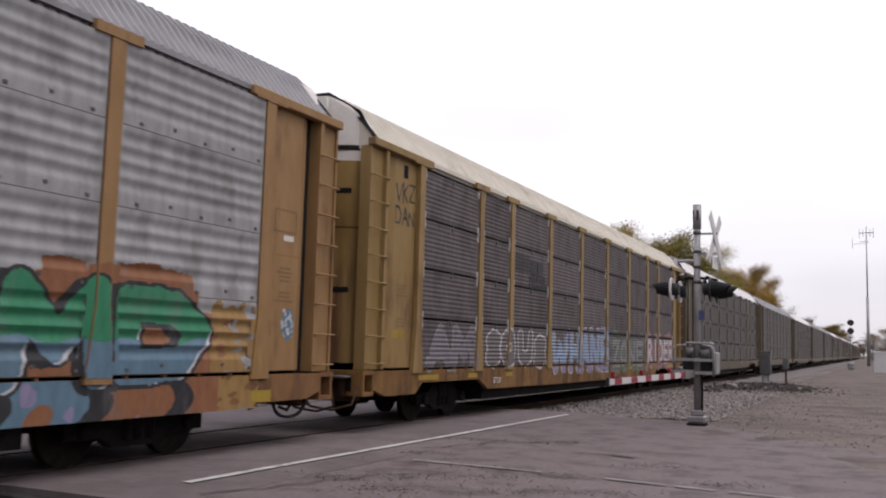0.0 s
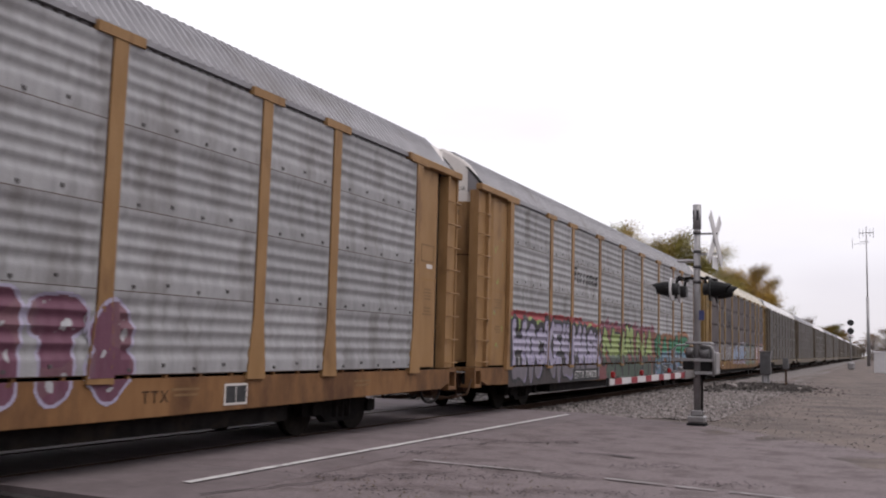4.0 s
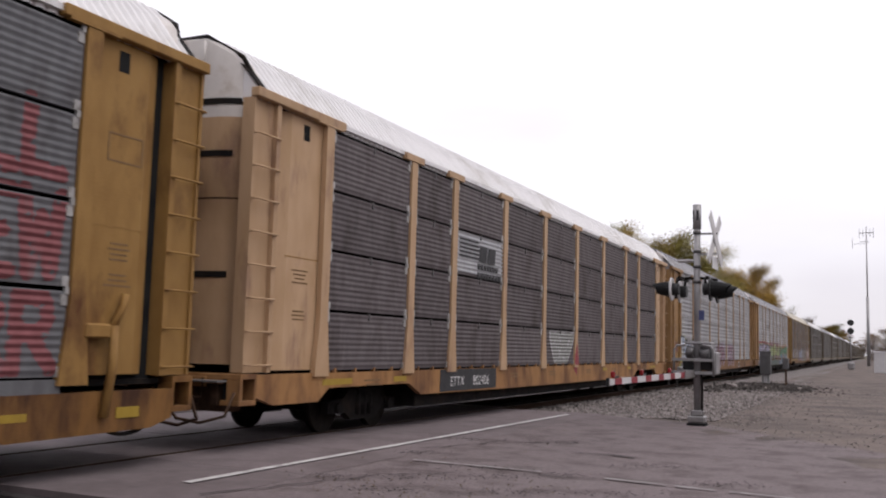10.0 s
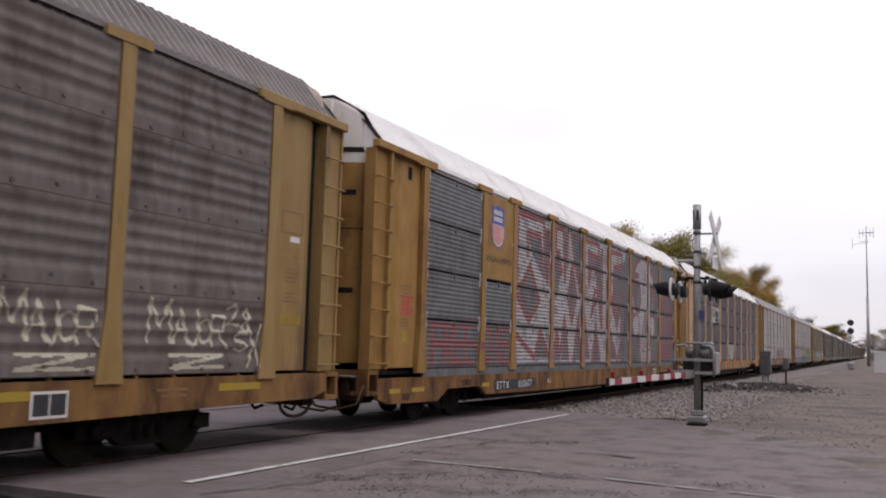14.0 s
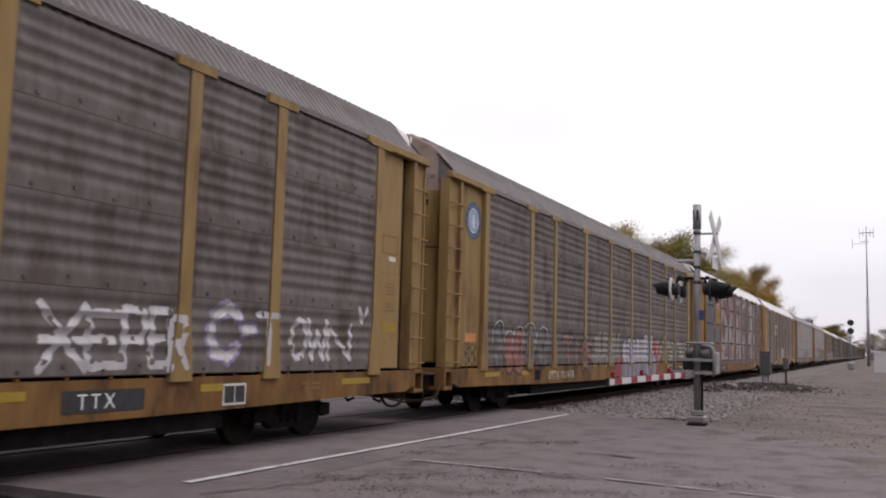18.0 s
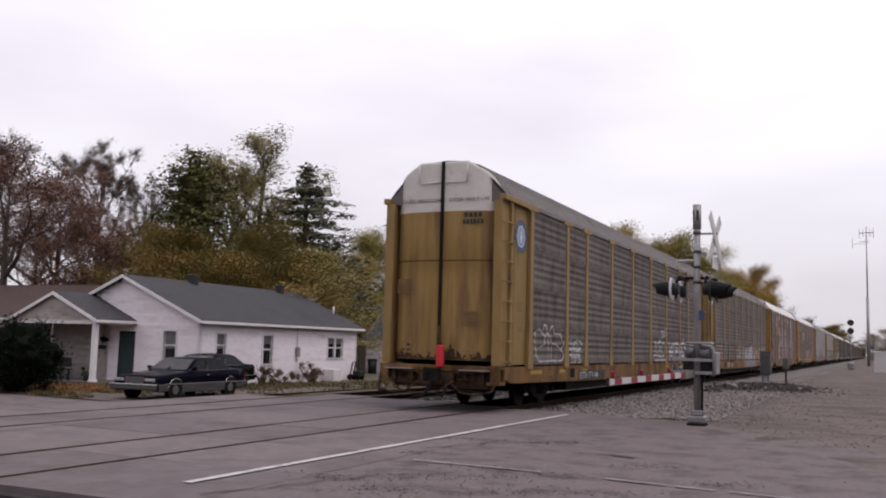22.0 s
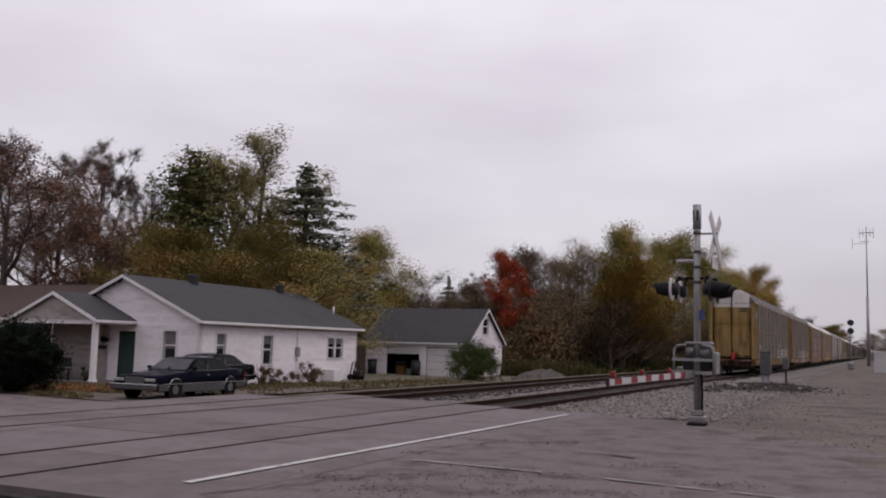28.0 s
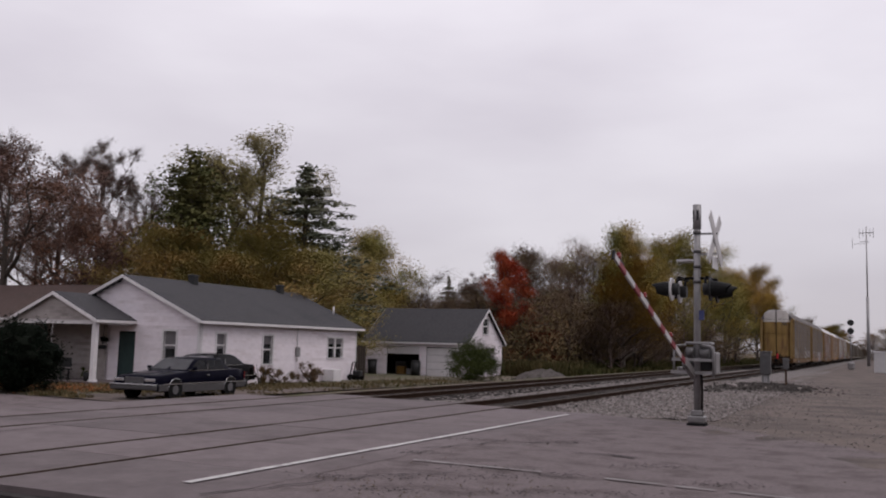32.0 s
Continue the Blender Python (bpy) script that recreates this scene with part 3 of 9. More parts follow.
def markings():
    stripe("stop_line", line((-6.60, 7.85), (-6.45, 20.6), 40), 0.12, ROADPAINT, "worn white painted line along the crossing", wobble=0.25)
    for a, b in (((-5.55, 11.03), (-3.75, 10.93)), ((-2.95, 10.86), (-2.2, 10.74)), ((-2.1, 10.72), (-1.65, 10.66)), ((-1.5, 10.65), (0.2, 10.5))):
        stripe("lane_line", line(a, b, 12), 0.07, ROADPAINT_OLD, "faded broken white lane line", wobble=0.5)
    rng = random.Random(9)
    cracks = [((-12.2, 9.8), (-12.75, 16.2), (-12.95, 20.4)), ((-6.0, 7.3), (-5.2, 9.6), (-4.6, 10.2)), ((-4.1, 13.2), (-3.5, 13.3), (-3.1, 13.1)), ((-3.85, 10.75), (-3.2, 10.6)), ((-5.0, 15.0), (-4.5, 15.2), (-3.9, 15.0)), ((-2.2, 15.5), (-1.8, 15.6)), ((-6.1, 12.2), (-5.6, 13.4), (-5.5, 14.4))]
    for c in cracks:
        pts = []
        for a, b in zip(c, c[1:]):
            pts += [p + Vector((rng.uniform(-0.05, 0.05), rng.uniform(-0.05, 0.05))) for p in line(a, b, 9)]
        stripe("crack", pts, rng.uniform(0.025, 0.06), TAR, "dark tar-filled crack in the asphalt", lift=0.0045, wobble=0.9, category="crack")
    # dead leaves and small stones on the asphalt
    verts, faces = [], []
    for k in range(300):
        x, y = rng.uniform(-6.3, 1.0), rng.uniform(7.2, 20)
        if k > 130:
            c = ((-4.6, 8.3), (-3.2, 8.9), (-3.9, 9.7), (-5.4, 8.9), (-1.2, 8.4))[k % 5]
            x, y = rng.gauss(c[0], 0.5), rng.gauss(c[1], 0.28)
        r, a, h = rng.uniform(0.008, 0.03), rng.uniform(0, 6.3), rng.uniform(0.002, 0.012)
        base = len(verts)
        z = ground_z(x, y) + 0.01
        for k in range(4):
            verts.append((x + r * math.cos(a + k * 1.57) * (1 if k % 2 else 0.6), y + r * math.sin(a + k * 1.57) * (1 if k % 2 else 0.6), z + (h if k % 2 else 0)))
        faces.append((base, base + 1, base + 2, base + 3))
    # dark grit lying in streaks
    gv, gf = [], []
    streaks = ((-6.2, 13.9, 0.5), (-4.55, 14.6, 0.5), (-5.0, 14.2, 0.4), (-4.1, 10.3, 0.55), (-3.5, 9.3, 0.6), (-4.75, 9.6, 0.45), (-3.5, 10.9, 0.4), (-4.6, 10.9, 0.5), (-5.7, 9.1, 0.5), (-2.5, 9.8, 0.7), (-4.7, 8.6, 0.5), (-5.9, 11.8, 0.3), (-2.6, 12.4, 0.6), (-1.6, 11.2, 0.6), (-3.2, 8.0, 0.7))
    for cx, cy, w in streaks:
        for k in range(90):
            u, v = rng.gauss(0, w * 0.55), rng.gauss(0, 0.15)
            x, y = cx + 0.9 * u - 0.43 * v, cy + 0.43 * u + 0.9 * v
            r, a = rng.uniform(0.006, 0.022), rng.uniform(0, 6.28)
            z, n = ground_z(x, y) + 0.0135, len(gv)
            gv += [(x + r * math.cos(a + q), y + r * math.sin(a + q), z + 0.006 * (q == 2.1)) for q in (0, 2.1, 3.6, 5.0)]
            gf.append((n, n + 1, n + 2, n + 3))
    me = bpy.data.meshes.new("road_grit")
    me.from_pydata(gv, [], gf)
    me.materials.append(TAR)
    tagged(new("road_grit", me), "dark grit lying in streaks on the asphalt", "grit", kind="stuff")
    me = bpy.data.meshes.new("fallen_leaves")
    me.from_pydata(verts, [], faces)
    me.materials.append(LEAF_LOW)
    tagged(new("fallen_leaves", me), "scattered brown dead leaves on the asphalt", "leaves", kind="stuff")


# ---- the train ----
POSTS = (-11.73, -8.83, -6.97, -4.18, -1.39, 1.39, 4.18, 6.97, 8.83, 11.73)
Z0, Z1 = 1.07, 4.83          # foot and head of the side panels
ROWZ = (Z1 - Z0) / 4
SKIN_X, POST_X = 1.517, 1.572
ROOF = ((1.475, 4.84), (1.45, 4.98), (1.30, 5.16), (1.06, 5.42), (0.80, 5.66), (0.40, 5.77), (0.0, 5.80))


def rib(z, kind):
    """How far the side sheet stands out at height z."""
    h = (z - Z0) % ROWZ
    if kind == "wide":
        if h < 0.17 or h > ROWZ - 0.06:
            return 0.034
        return 0.034 - 0.034 * (0.5 - 0.5 * math.cos((h - 0.17) / (ROWZ - 0.23) * 2 * math.pi * 4)) ** 0.7
    if h < 0.03 or h > ROWZ - 0.03:
        return 0.0
    return 0.019 - 0.019 * (0.5 + 0.5 * math.cos((h - 0.03) / (ROWZ - 0.06) * 2 * math.pi * 10))


PANELS = {}
FADED_SEAM = RUSTY


def panel_mesh(width, kind, material):
    key = (round(width, 3), kind, material.name)
    if key in PANELS:
        return PANELS[key]
    n = 34 if kind == "wide" else 60
    top = ROWZ if kind == "wide" else ROWZ - 0.05
    rows = []
    half = width / 2 - 0.03
    for i in range(n + 1):
        z = top * (i / n if i != 1 else 0.35 / n)
        x = SKIN_X + rib(Z0 + min(z, ROWZ - 1e-4), kind)
        crest = SKIN_X + (0.034 if kind == "wide" else 0.012)
        rows.append([(crest, -half - 0.028, z), (crest, -half, z), (x, -half + 0.08, z), (x, half - 0.08, z), (crest, half, z), (crest, half + 0.028, z)])
    bm = skin(bmesh.new(), rows, smooth=True)
    for f in bm.faces:
        c = f.calc_center_median()
        # dark strips at the panel's ends paint the shadow line beside each post
        if abs(c.y) > half or (kind == "wide" and c.z < 0.012):
            f.material_index = 3
    box(bm, SKIN_X - 0.05, SKIN_X - 0.004, -half, half, 0.0, top)
    if kind == "wide":
        k = 0
        for y in np.arange(-half + 0.3, half - 0.1, 0.56):
            k += 1
            z = 0.06 if k % 2 else 0.11
            box(bm, SKIN_X + 0.032, SKIN_X + 0.046, y - 0.023, y + 0.023, z - 0.019, z + 0.019, mi=1)
    else:
        box(bm, SKIN_X - 0.01, SKIN_X + 0.025, -0.02, 0.02, top - 0.10, top + 0.03, mi=1)
        for s in (-1, 1):
            box(bm, SKIN_X - 0.01, SKIN_X + 0.022, s * half - 0.085 * (s > 0), s * half + 0.085 * (s < 0), top - 0.15, top - 0.03, mi=2)
            box(bm, SKIN_X - 0.01, SKIN_X + 0.026, s * half - 0.085 * (s > 0), s * half + 0.085 * (s < 0), 0.0, 0.11, mi=2)
            box(bm, SKIN_X + 0.0, SKIN_X + 0.034, s * (half - 0.02) - 0.025, s * (half - 0.02) + 0.025, top - 0.03, top + 0.05, mi=2)
    PANELS[key] = finish("panel", bm, [material, BOLT, CLIP, GRIME_AND_SHADE])
    return PANELS[key]


CACHE = {}


def shared(name, key, build, material, parent, loc=(0, 0, 0), label="", turn=0.0):
    """A part on a mesh that all like parts share."""
    k = (name, key, material.name if not isinstance(material, (list, tuple)) else material[0].name)
    if k not in CACHE:
        CACHE[k] = finish(name, build(), material)
    o = new(name, CACHE[k])
    o.parent = parent
    o.location = loc
    o.rotation_euler = (0, 0, turn)
    if label:
        o["label"] = label
    return o


def post_mesh():
    bm = bmesh.new()
    w, f = 0.108, 0.20
    prism(bm, [(-f, 0.98), (f, 0.98), (f * 0.92, 1.18), (w, 1.85), (w, 4.84), (-w, 4.84), (-w, 1.85), (-f * 0.92, 1.18)], "x", SKIN_X - 0.03, POST_X)
    box(bm, SKIN_X - 0.02, POST_X + 0.012, -0.36, 0.36, 4.83, 4.95)
    return bm


def roof_mesh(drop=0.0):
    bm = bmesh.new()
    rows = []
    n = 660
    prof = [(x, z - drop * (z - 4.84) / 0.96) for x, z in ROOF]
    full = prof + [(-x, z) for x, z in prof[-2::-1]]
    for i in range(n + 1):
        y = -13.44 + 26.88 * i / n
        up = 0.075 * (1 if i % 4 in (1, 2) else 0)
        row = []
        for k, (x, z) in enumerate(full):
            s = 1.0 if 0 < k < len(full) - 1 else 0.3
            row.append((x * (1 + up * 0.35 * s), y, z + up * s * (0.4 + 0.6 * (z > 5.2))))
        rows.append(row)
    skin(bm, rows)
    # flat valleys get the darker second material, painting the shading of the ribs
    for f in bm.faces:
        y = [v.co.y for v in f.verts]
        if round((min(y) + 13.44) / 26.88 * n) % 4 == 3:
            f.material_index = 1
    for s in (-1, 1):
        prism(bm, full, "y", s * 13.44, s * 13.41)
    return bm


def end_band(drop, s):
    prof = [(x * 1.012, z - drop * (z - 4.84) / 0.96 + 0.018) for x, z in ROOF]
    full = prof + [(-x, z) for x, z in prof[-2::-1]]
    rows = [[(x, s * 13.47, z), (x * 1.005, s * 13.44, z + 0.035), (x * 1.005, s * 13.33, z + 0.035), (x, s * 13.30, z)] for x, z in full]
    return skin(bmesh.new(), rows)


def door_mesh(side, drop=0.0):
    """A bowed end-door leaf, from the middle seam to the corner, facing -y; white above, with a folded rim."""
    bm = bmesh.new()
    xs = [0.035, 0.3, 0.6, 0.85, 1.02, 1.16, 1.27, 1.315]
    ys = [-13.62, -13.615, -13.60, -13.57, -13.52, -13.44, -13.33, -13.21]

    def top(x):
        return float(np.interp(x, (0.60, 1.12, 1.315), (5.76, 5.45, 5.12))) - drop
    zs = [1.16, 1.4, 2.2, 3.0, 3.448, 3.472, 4.2, 4.62]
    rows = []
    for x, y in zip(xs, ys):
        col = [(side * x, y - (0.012 if zz == 3.472 else 0), zz) for zz in zs]
        for k in range(1, 7):
            col.append((side * x, y, 4.62 + (top(x) - 4.62) * k / 6))
        rows.append(col)
    skin(bm, rows, smooth=True)
    for f in bm.faces:
        c = f.calc_center_median()
        if c.z > 4.62:
            f.material_index = 1
        elif 3.448 < c.z < 3.472:
            f.material_index = 2
    bmesh.ops.remove_doubles(bm, verts=bm.verts[:], dist=0.0005)
    # the rim folds out a little, then back to the roof
    rim = [[(side * x, y, top(x)), (side * x * 1.012, y + 0.02, top(x) + 0.045), (side * x * 1.015, y + 0.10, top(x) + 0.05), (side * x * 0.99, -13.2, top(x) + 0.03)] for x, y in zip(xs, ys)]
    skin(bm, rim, mi=1)
    bmesh.ops.recalc_face_normals(bm, faces=bm.faces[:])
    return bm


def truck_parts(car, y):
    tr = part("truck", truck_frame(), BLACK, car, "black cast truck frame")
    tr.location.y = y
    for ay in (-0.865, 0.865):
        for sx in (-0.74, 0.74):
            shared("wheel", "w", wheel_mesh, WHEEL, tr, (sx, ay, 0.42), "steel wheel")
        shared("axle", "a", lambda: bar([(-0.95, 0, 0), (0.95, 0, 0)], 0.075, 8), WHEEL, tr, (0, ay, 0.42))
    return tr


def truck_frame():
    bm = bmesh.new()
    for s in (-1, 1):
        x = s * 1.0
        prism(bm, [(-1.15, 0.52), (-1.15, 0.33), (-0.6, 0.33), (-0.42, 0.2), (0.42, 0.2), (0.6, 0.33), (1.15, 0.33), (1.15, 0.52), (0.7, 0.56), (0.5, 0.70), (-0.5, 0.70), (-0.7, 0.56)], "x", x - 0.07, x + 0.07)
        for ay in (-0.865, 0.865):
            tube(bm, [(x, ay, 0.42), (x + s * 0.14, ay, 0.42)], 0.10, 8)
        for k in (-0.2, 0, 0.2):
            tube(bm, [(x + s * 0.03, k, 0.28), (x + s * 0.03, k, 0.62)], 0.085, 8)
    box(bm, -1.1, 1.1, -0.22, 0.22, 0.45, 0.72)
    return bm


def wheel_mesh():
    bm = bmesh.new()
    tube(bm, [(-0.065, 0, 0), (0.065, 0, 0)], 0.42, 24)
    tube(bm, [(-0.10, 0, 0), (0.10, 0, 0)], 0.12, 10)
    return bm


def sill_outline(kind):
    if kind == "wide":
        half = [(13.3, 1.03), (13.3, 0.76), (12.95, 0.66), (10.9, 0.64), (8.2, 0.60), (4.0, 0.57)]
        return half + [(-y, z) for y, z in reversed(half)]
    if kind == "low":
        half = [(13.3, 0.90), (13.3, 0.56), (12.95, 0.46), (10.95, 0.43), (10.46, 0.65), (8.95, 0.66), (8.5, 0.47), (4.0, 0.43)]
        return half + [(-y, z) for y, z in reversed(half)]
    half = [(13.3, 1.03), (13.3, 0.72), (12.9, 0.60), (11.75, 0.60), (11.45, 0.80), (8.75, 0.80), (8.25, 0.585), (4.0, 0.56)]
    return half + [(-y, z) for y, z in reversed(half)]


def sill_mesh(s, kind):
    bm = prism(bmesh.new(), sill_outline(kind), "x", s * 1.44, s * 1.53)
    for a, b in zip(POSTS, POSTS[1:]) if kind != "low" else ():
        for y in np.arange(a + 0.45, b - 0.3, 0.62):
            box(bm, min(s * 1.48, s * 1.535), max(s * 1.48, s * 1.535), y - 0.025, y + 0.025, 1.03, 1.095)
    return bm


def ladder_bay(m):
    """The corner bay at the car's end, a channel: a deep stile, a back plate, a thin outer stile. m is the way outward along y."""
    out = [(1.34, 13.03), (1.552, 13.03), (1.552, 13.12), (1.475, 13.12), (1.475, 13.55), (1.505, 13.55), (1.505, 13.60), (1.30, 13.60), (1.30, 13.50), (1.34, 13.50)]
    return prism(bmesh.new(), [(x, m * y) for x, y in out], "z", 1.06, 4.85)


def rung(m):
    return bar([(1.50, m * 13.045, 0), (1.575, m * 13.045, 0), (1.578, m * 13.58, 0), (1.50, m * 13.58, 0)], 0.015, 6)


def side_plate(m):
    """The smooth sheet between corner post and ladder, bent inward at its outer edge."""
    return prism(bmesh.new(), [(1.38, m * 11.80), (1.475, m * 11.80), (1.475, m * 12.66), (1.40, m * 12.86), (1.30, m * 12.86)], "z", 1.08, 4.84)


def corner_casting(m):
    """The sill's end: an open box with a dark pocket."""
    def yy(a, b):
        return min(m * a, m * b), max(m * a, m * b)
    return boxes((1.20, 1.53, *yy(13.30, 13.66), 0.97, 1.045), (1.20, 1.53, *yy(13.30, 13.66), 0.62, 0.69), (1.30, 1.528, *yy(13.60, 13.658), 0.69, 0.97), (1.30, 1.528, *yy(13.301, 13.34), 0.69, 0.97), bevel=0.006)


def end_parts(car, kind, s, paint, white, drop):
    """One end of the car; s = -1 is the rear."""
    turn = 0.0 if s < 0 else math.pi
    sill = SILL_OF.get(paint.name, paint)
    for side in (-1, 1):
        shared("end_door", ("d", side, white.name), lambda side=side: door_mesh(side, drop), [DOOR_OCHRE if paint is OCHRE else paint, white, GRIME_AND_SHADE], car, (0, 0, 0), "yellow end door with a white top", turn)
    shared("door_seam", ("s", drop), lambda: boxes((-0.032, 0.032, -13.68, -13.55, 1.12, 5.79 - drop)), BLACK, car, (0, 0, 0), "black door seam with lock bars", turn)
    shared("door_bar", ("b", drop), lambda: door_bars(drop), WHITEPAINT, car, (0, 0, 0), "grab bars on the end doors", turn)
    shared("end_beam", "eb", lambda: boxes((-1.21, 1.21, -13.64, -13.40, 0.90, 1.04), (-0.9, -0.5, -13.68, -13.63, 0.86, 1.0), (0.45, 0.95, -13.68, -13.63, 0.86, 1.0), bevel=0.008), sill, car, (0, 0, 0), "rusty end beam", turn)
    shared("end_sill", "e", lambda: end_sill(), GRIME_AND_SHADE, car, (0, 0, 0), "", turn)
    shared("coupler", "c", lambda: coupler(), BLACK, car, (0, 0, 0), "black knuckle coupler", turn)
    shared("air_hose", "h", lambda: bar([(0.25, -13.8, 0.75), (0.34, -13.92, 0.5), (0.3, -14.02, 0.36), (0.2, -14.12, 0.42)], 0.03, 6), BLACK, car, (0, 0, 0), "rubber air hose", turn)
    for x in (-1, 1):
        shared("uncoupling_rod", ("ur", x), lambda x=x: bar([(x * 1.47, -13.70, 0.80), (x * 1.45, -13.86, 0.50), (x * 1.1, -13.92, 0.40), (x * 0.7, -13.92, 0.44), (x * 0.4, -13.84, 0.66)], 0.022, 6), GRIME_AND_SHADE, car, (0, 0, 0), "bent uncoupling rod", turn)
        shared("crossover_step", ("st", x), lambda x=x: boxes((x * 0.95 - 0.35, x * 0.95 + 0.35, -13.85, -13.62, 0.93, 0.955)), MASTGREY, car, (0, 0, 0), "", turn)
    for x in (-1, 1):
        m, t = s * x, 0 if x > 0 else math.pi
        bay = shared("ladder", ("lb", m), lambda: ladder_bay(m), paint, car, (0, 0, 0), "corner bay with a ladder", t)
        for k in range(8):
            shared("rung", ("r", m), lambda: rung(m), paint, bay, (0, 0, 1.16 + k * 0.455))
        shared("side_plate", ("p", m), lambda: side_plate(m), paint, car, (0, 0, 0), "smooth painted plate beside the ladder", t)
        # black strip painting the shade between plate and stile
        shared("pocket", ("pk", m), lambda: boxes((1.25, 1.348, min(m * 12.84, m * 13.035), max(m * 12.84, m * 13.035), 1.08, 4.84)), SHADE_BLACK, car, (0, 0, 0), "slot behind the ladder with its shade painted black", t)
        shared("top_bracket", ("t", m), lambda: boxes((1.44, 1.585, min(m * 11.30, m * 13.62), max(m * 11.30, m * 13.62), 4.85, 4.985), bevel=0.012), paint, car, (0, 0, 0), "", t)
        shared("plate_seam", ("ps", m), lambda: boxes((1.472, 1.4775, min(m * 11.83, m * 12.7), max(m * 11.83, m * 12.7), 2.72, 2.735)), FADED_SEAM, car, (0, 0, 0), "", t)
        shared("corner_casting", ("cc", m), lambda: corner_casting(m), sill, car, (0, 0, 0), "open end of the side sill", t)
        shared("casting_pocket", ("cp", m), lambda: boxes((1.22, 1.30, min(m * 13.32, m * 13.62), max(m * 13.32, m * 13.62), 0.68, 0.98)), SHADE_BLACK, car, (0, 0, 0), "pocket in the sill's end with its shade painted black", t)
        if s > 0:
            shared("hose_loop", "hl", lambda: sill_hose(), BLACK, car, (0, 12.62, 0), "black hose hanging in a loop", t)
        if kind == "fine":
            shared("latch_hole", ("lh", m), lambda: boxes((1.47, 1.4785, min(m * 12.18, m * 12.34), max(m * 12.18, m * 12.34), 4.50, 4.74)), SHADE_BLACK, car, (0, 0, 0), "dark latch hole", t)
    if kind == "fine":
        shared("door_trim", ("dt", drop), lambda: bar([(x, -13.60 + 0.24 * (abs(x) / 1.3) ** 3, z - drop) for x, z in ((-1.33, 4.9), (-1.33, 5.13), (-1.14, 5.49), (-0.6, 5.81), (0.6, 5.81), (1.14, 5.49), (1.33, 5.13), (1.33, 4.9))], 0.035, 6), BLACK, car, (0, 0, 0), "black trim round the door head", turn)
        shared("door_band", ("db", drop), lambda: door_strip(4.80, 4.89, 0.05, 1.31), BLACK, car, (0, 0, 0), "black band across the doors", turn)
        for z in (4.05, 2.35):
            shared("door_slot", ("ds", z), lambda: door_strip(z, z + 0.09, 0.55, 1.08), BLACK, car, (0, 0, 0), "dark slot in the end door", turn)


def door_strip(z0, z1, x0, x1):
    """A thin strip lying on the bowed doors, on both leaves."""
    bm = bmesh.new()
    for side in (-1, 1):
        rows = []
        for x in np.linspace(x0, x1, 9):
            y = float(np.interp(x, (0.0, 0.6, 0.85, 1.02, 1.16, 1.27, 1.315), (-13.62, -13.60, -13.57, -13.52, -13.44, -13.33, -13.21))) - 0.012
            rows.append([(side * x, y, z0), (side * x, y, z1), (side * x, y + 0.02, z1), (side * x, y + 0.02, z0)])
        skin(bm, rows)
    return bm


def door_bars(drop):
    bm = bmesh.new()
    for x in (-0.62, -0.1, 0.1, 0.62):
        tube(bm, [(x, -13.65, 5.3 - drop), (x, -13.65, (5.72 if abs(x) > 0.3 else 5.33) - drop)], 0.02, 5)
    for a, b in ((-0.62, -0.1), (0.1, 0.62)):
        tube(bm, [(a, -13.65, 5.3 - drop), (b, -13.65, 5.3 - drop)], 0.018, 5)
    return bm


def end_sill():
    bm = boxes((-0.42, 0.42, -13.78, -13.58, 0.60, 0.88), (-1.2, 1.2, -13.5, -13.2, 0.52, 0.88), (-1.18, -0.5, -13.60, -13.5, 0.60, 0.70))
    for x in (-1.15, -0.7, 0.65, 1.1):
        box(bm, x - 0.05, x + 0.05, -13.66, -13.5, 0.62, 0.9)
    tube(bm, [(-0.95, -13.72, 0.98), (-0.95, -13.74, 0.72), (-0.55, -13.74, 0.72), (-0.55, -13.72, 0.98)], 0.02, 5)
    tube(bm, [(0.95, -13.72, 0.98), (0.95, -13.74, 0.72), (0.55, -13.74, 0.72), (0.55, -13.72, 0.98)], 0.02, 5)
    return bm


def coupler():
    bm = boxes((-0.09, 0.09, -13.93, -13.5, 0.72, 0.92))
    prism(bm, [(-0.18, -13.93), (0.2, -13.93), (0.2, -14.12), (0.06, -14.17), (0.02, -14.06), (-0.14, -14.12), (-0.2, -14.03)], "z", 0.68, 0.98)
    return bm


def sill_hose():
    """A brake hose hanging in a loop under the sill's end."""
    bm = bmesh.new()
    tube(bm, [(1.46, 0.40 * math.cos(q), 0.66 - 0.25 * math.sin(q) ** 0.8) for q in np.linspace(0.0, math.pi, 13)], 0.026, 6)
    return bm


# a darker tone for each roof sheet: rib shading painted into the valleys
ROOF_VALLEY_SHADE = {}
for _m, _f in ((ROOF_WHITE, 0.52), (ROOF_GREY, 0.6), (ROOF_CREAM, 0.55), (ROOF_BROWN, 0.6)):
    ROOF_VALLEY_SHADE[_m.name] = surface("dirty_valleys_of_" + _m.name, (0.53 * _f, 0.48 * _f, 0.47 * _f) if _f < 0.58 else (0.175 * _f, 0.16 * _f, 0.16 * _f), (0.62 * _f, 0.565 * _f, 0.555 * _f) if _f < 0.58 else (0.22 * _f, 0.205 * _f, 0.205 * _f), 4, 0.75, vary=0.04)


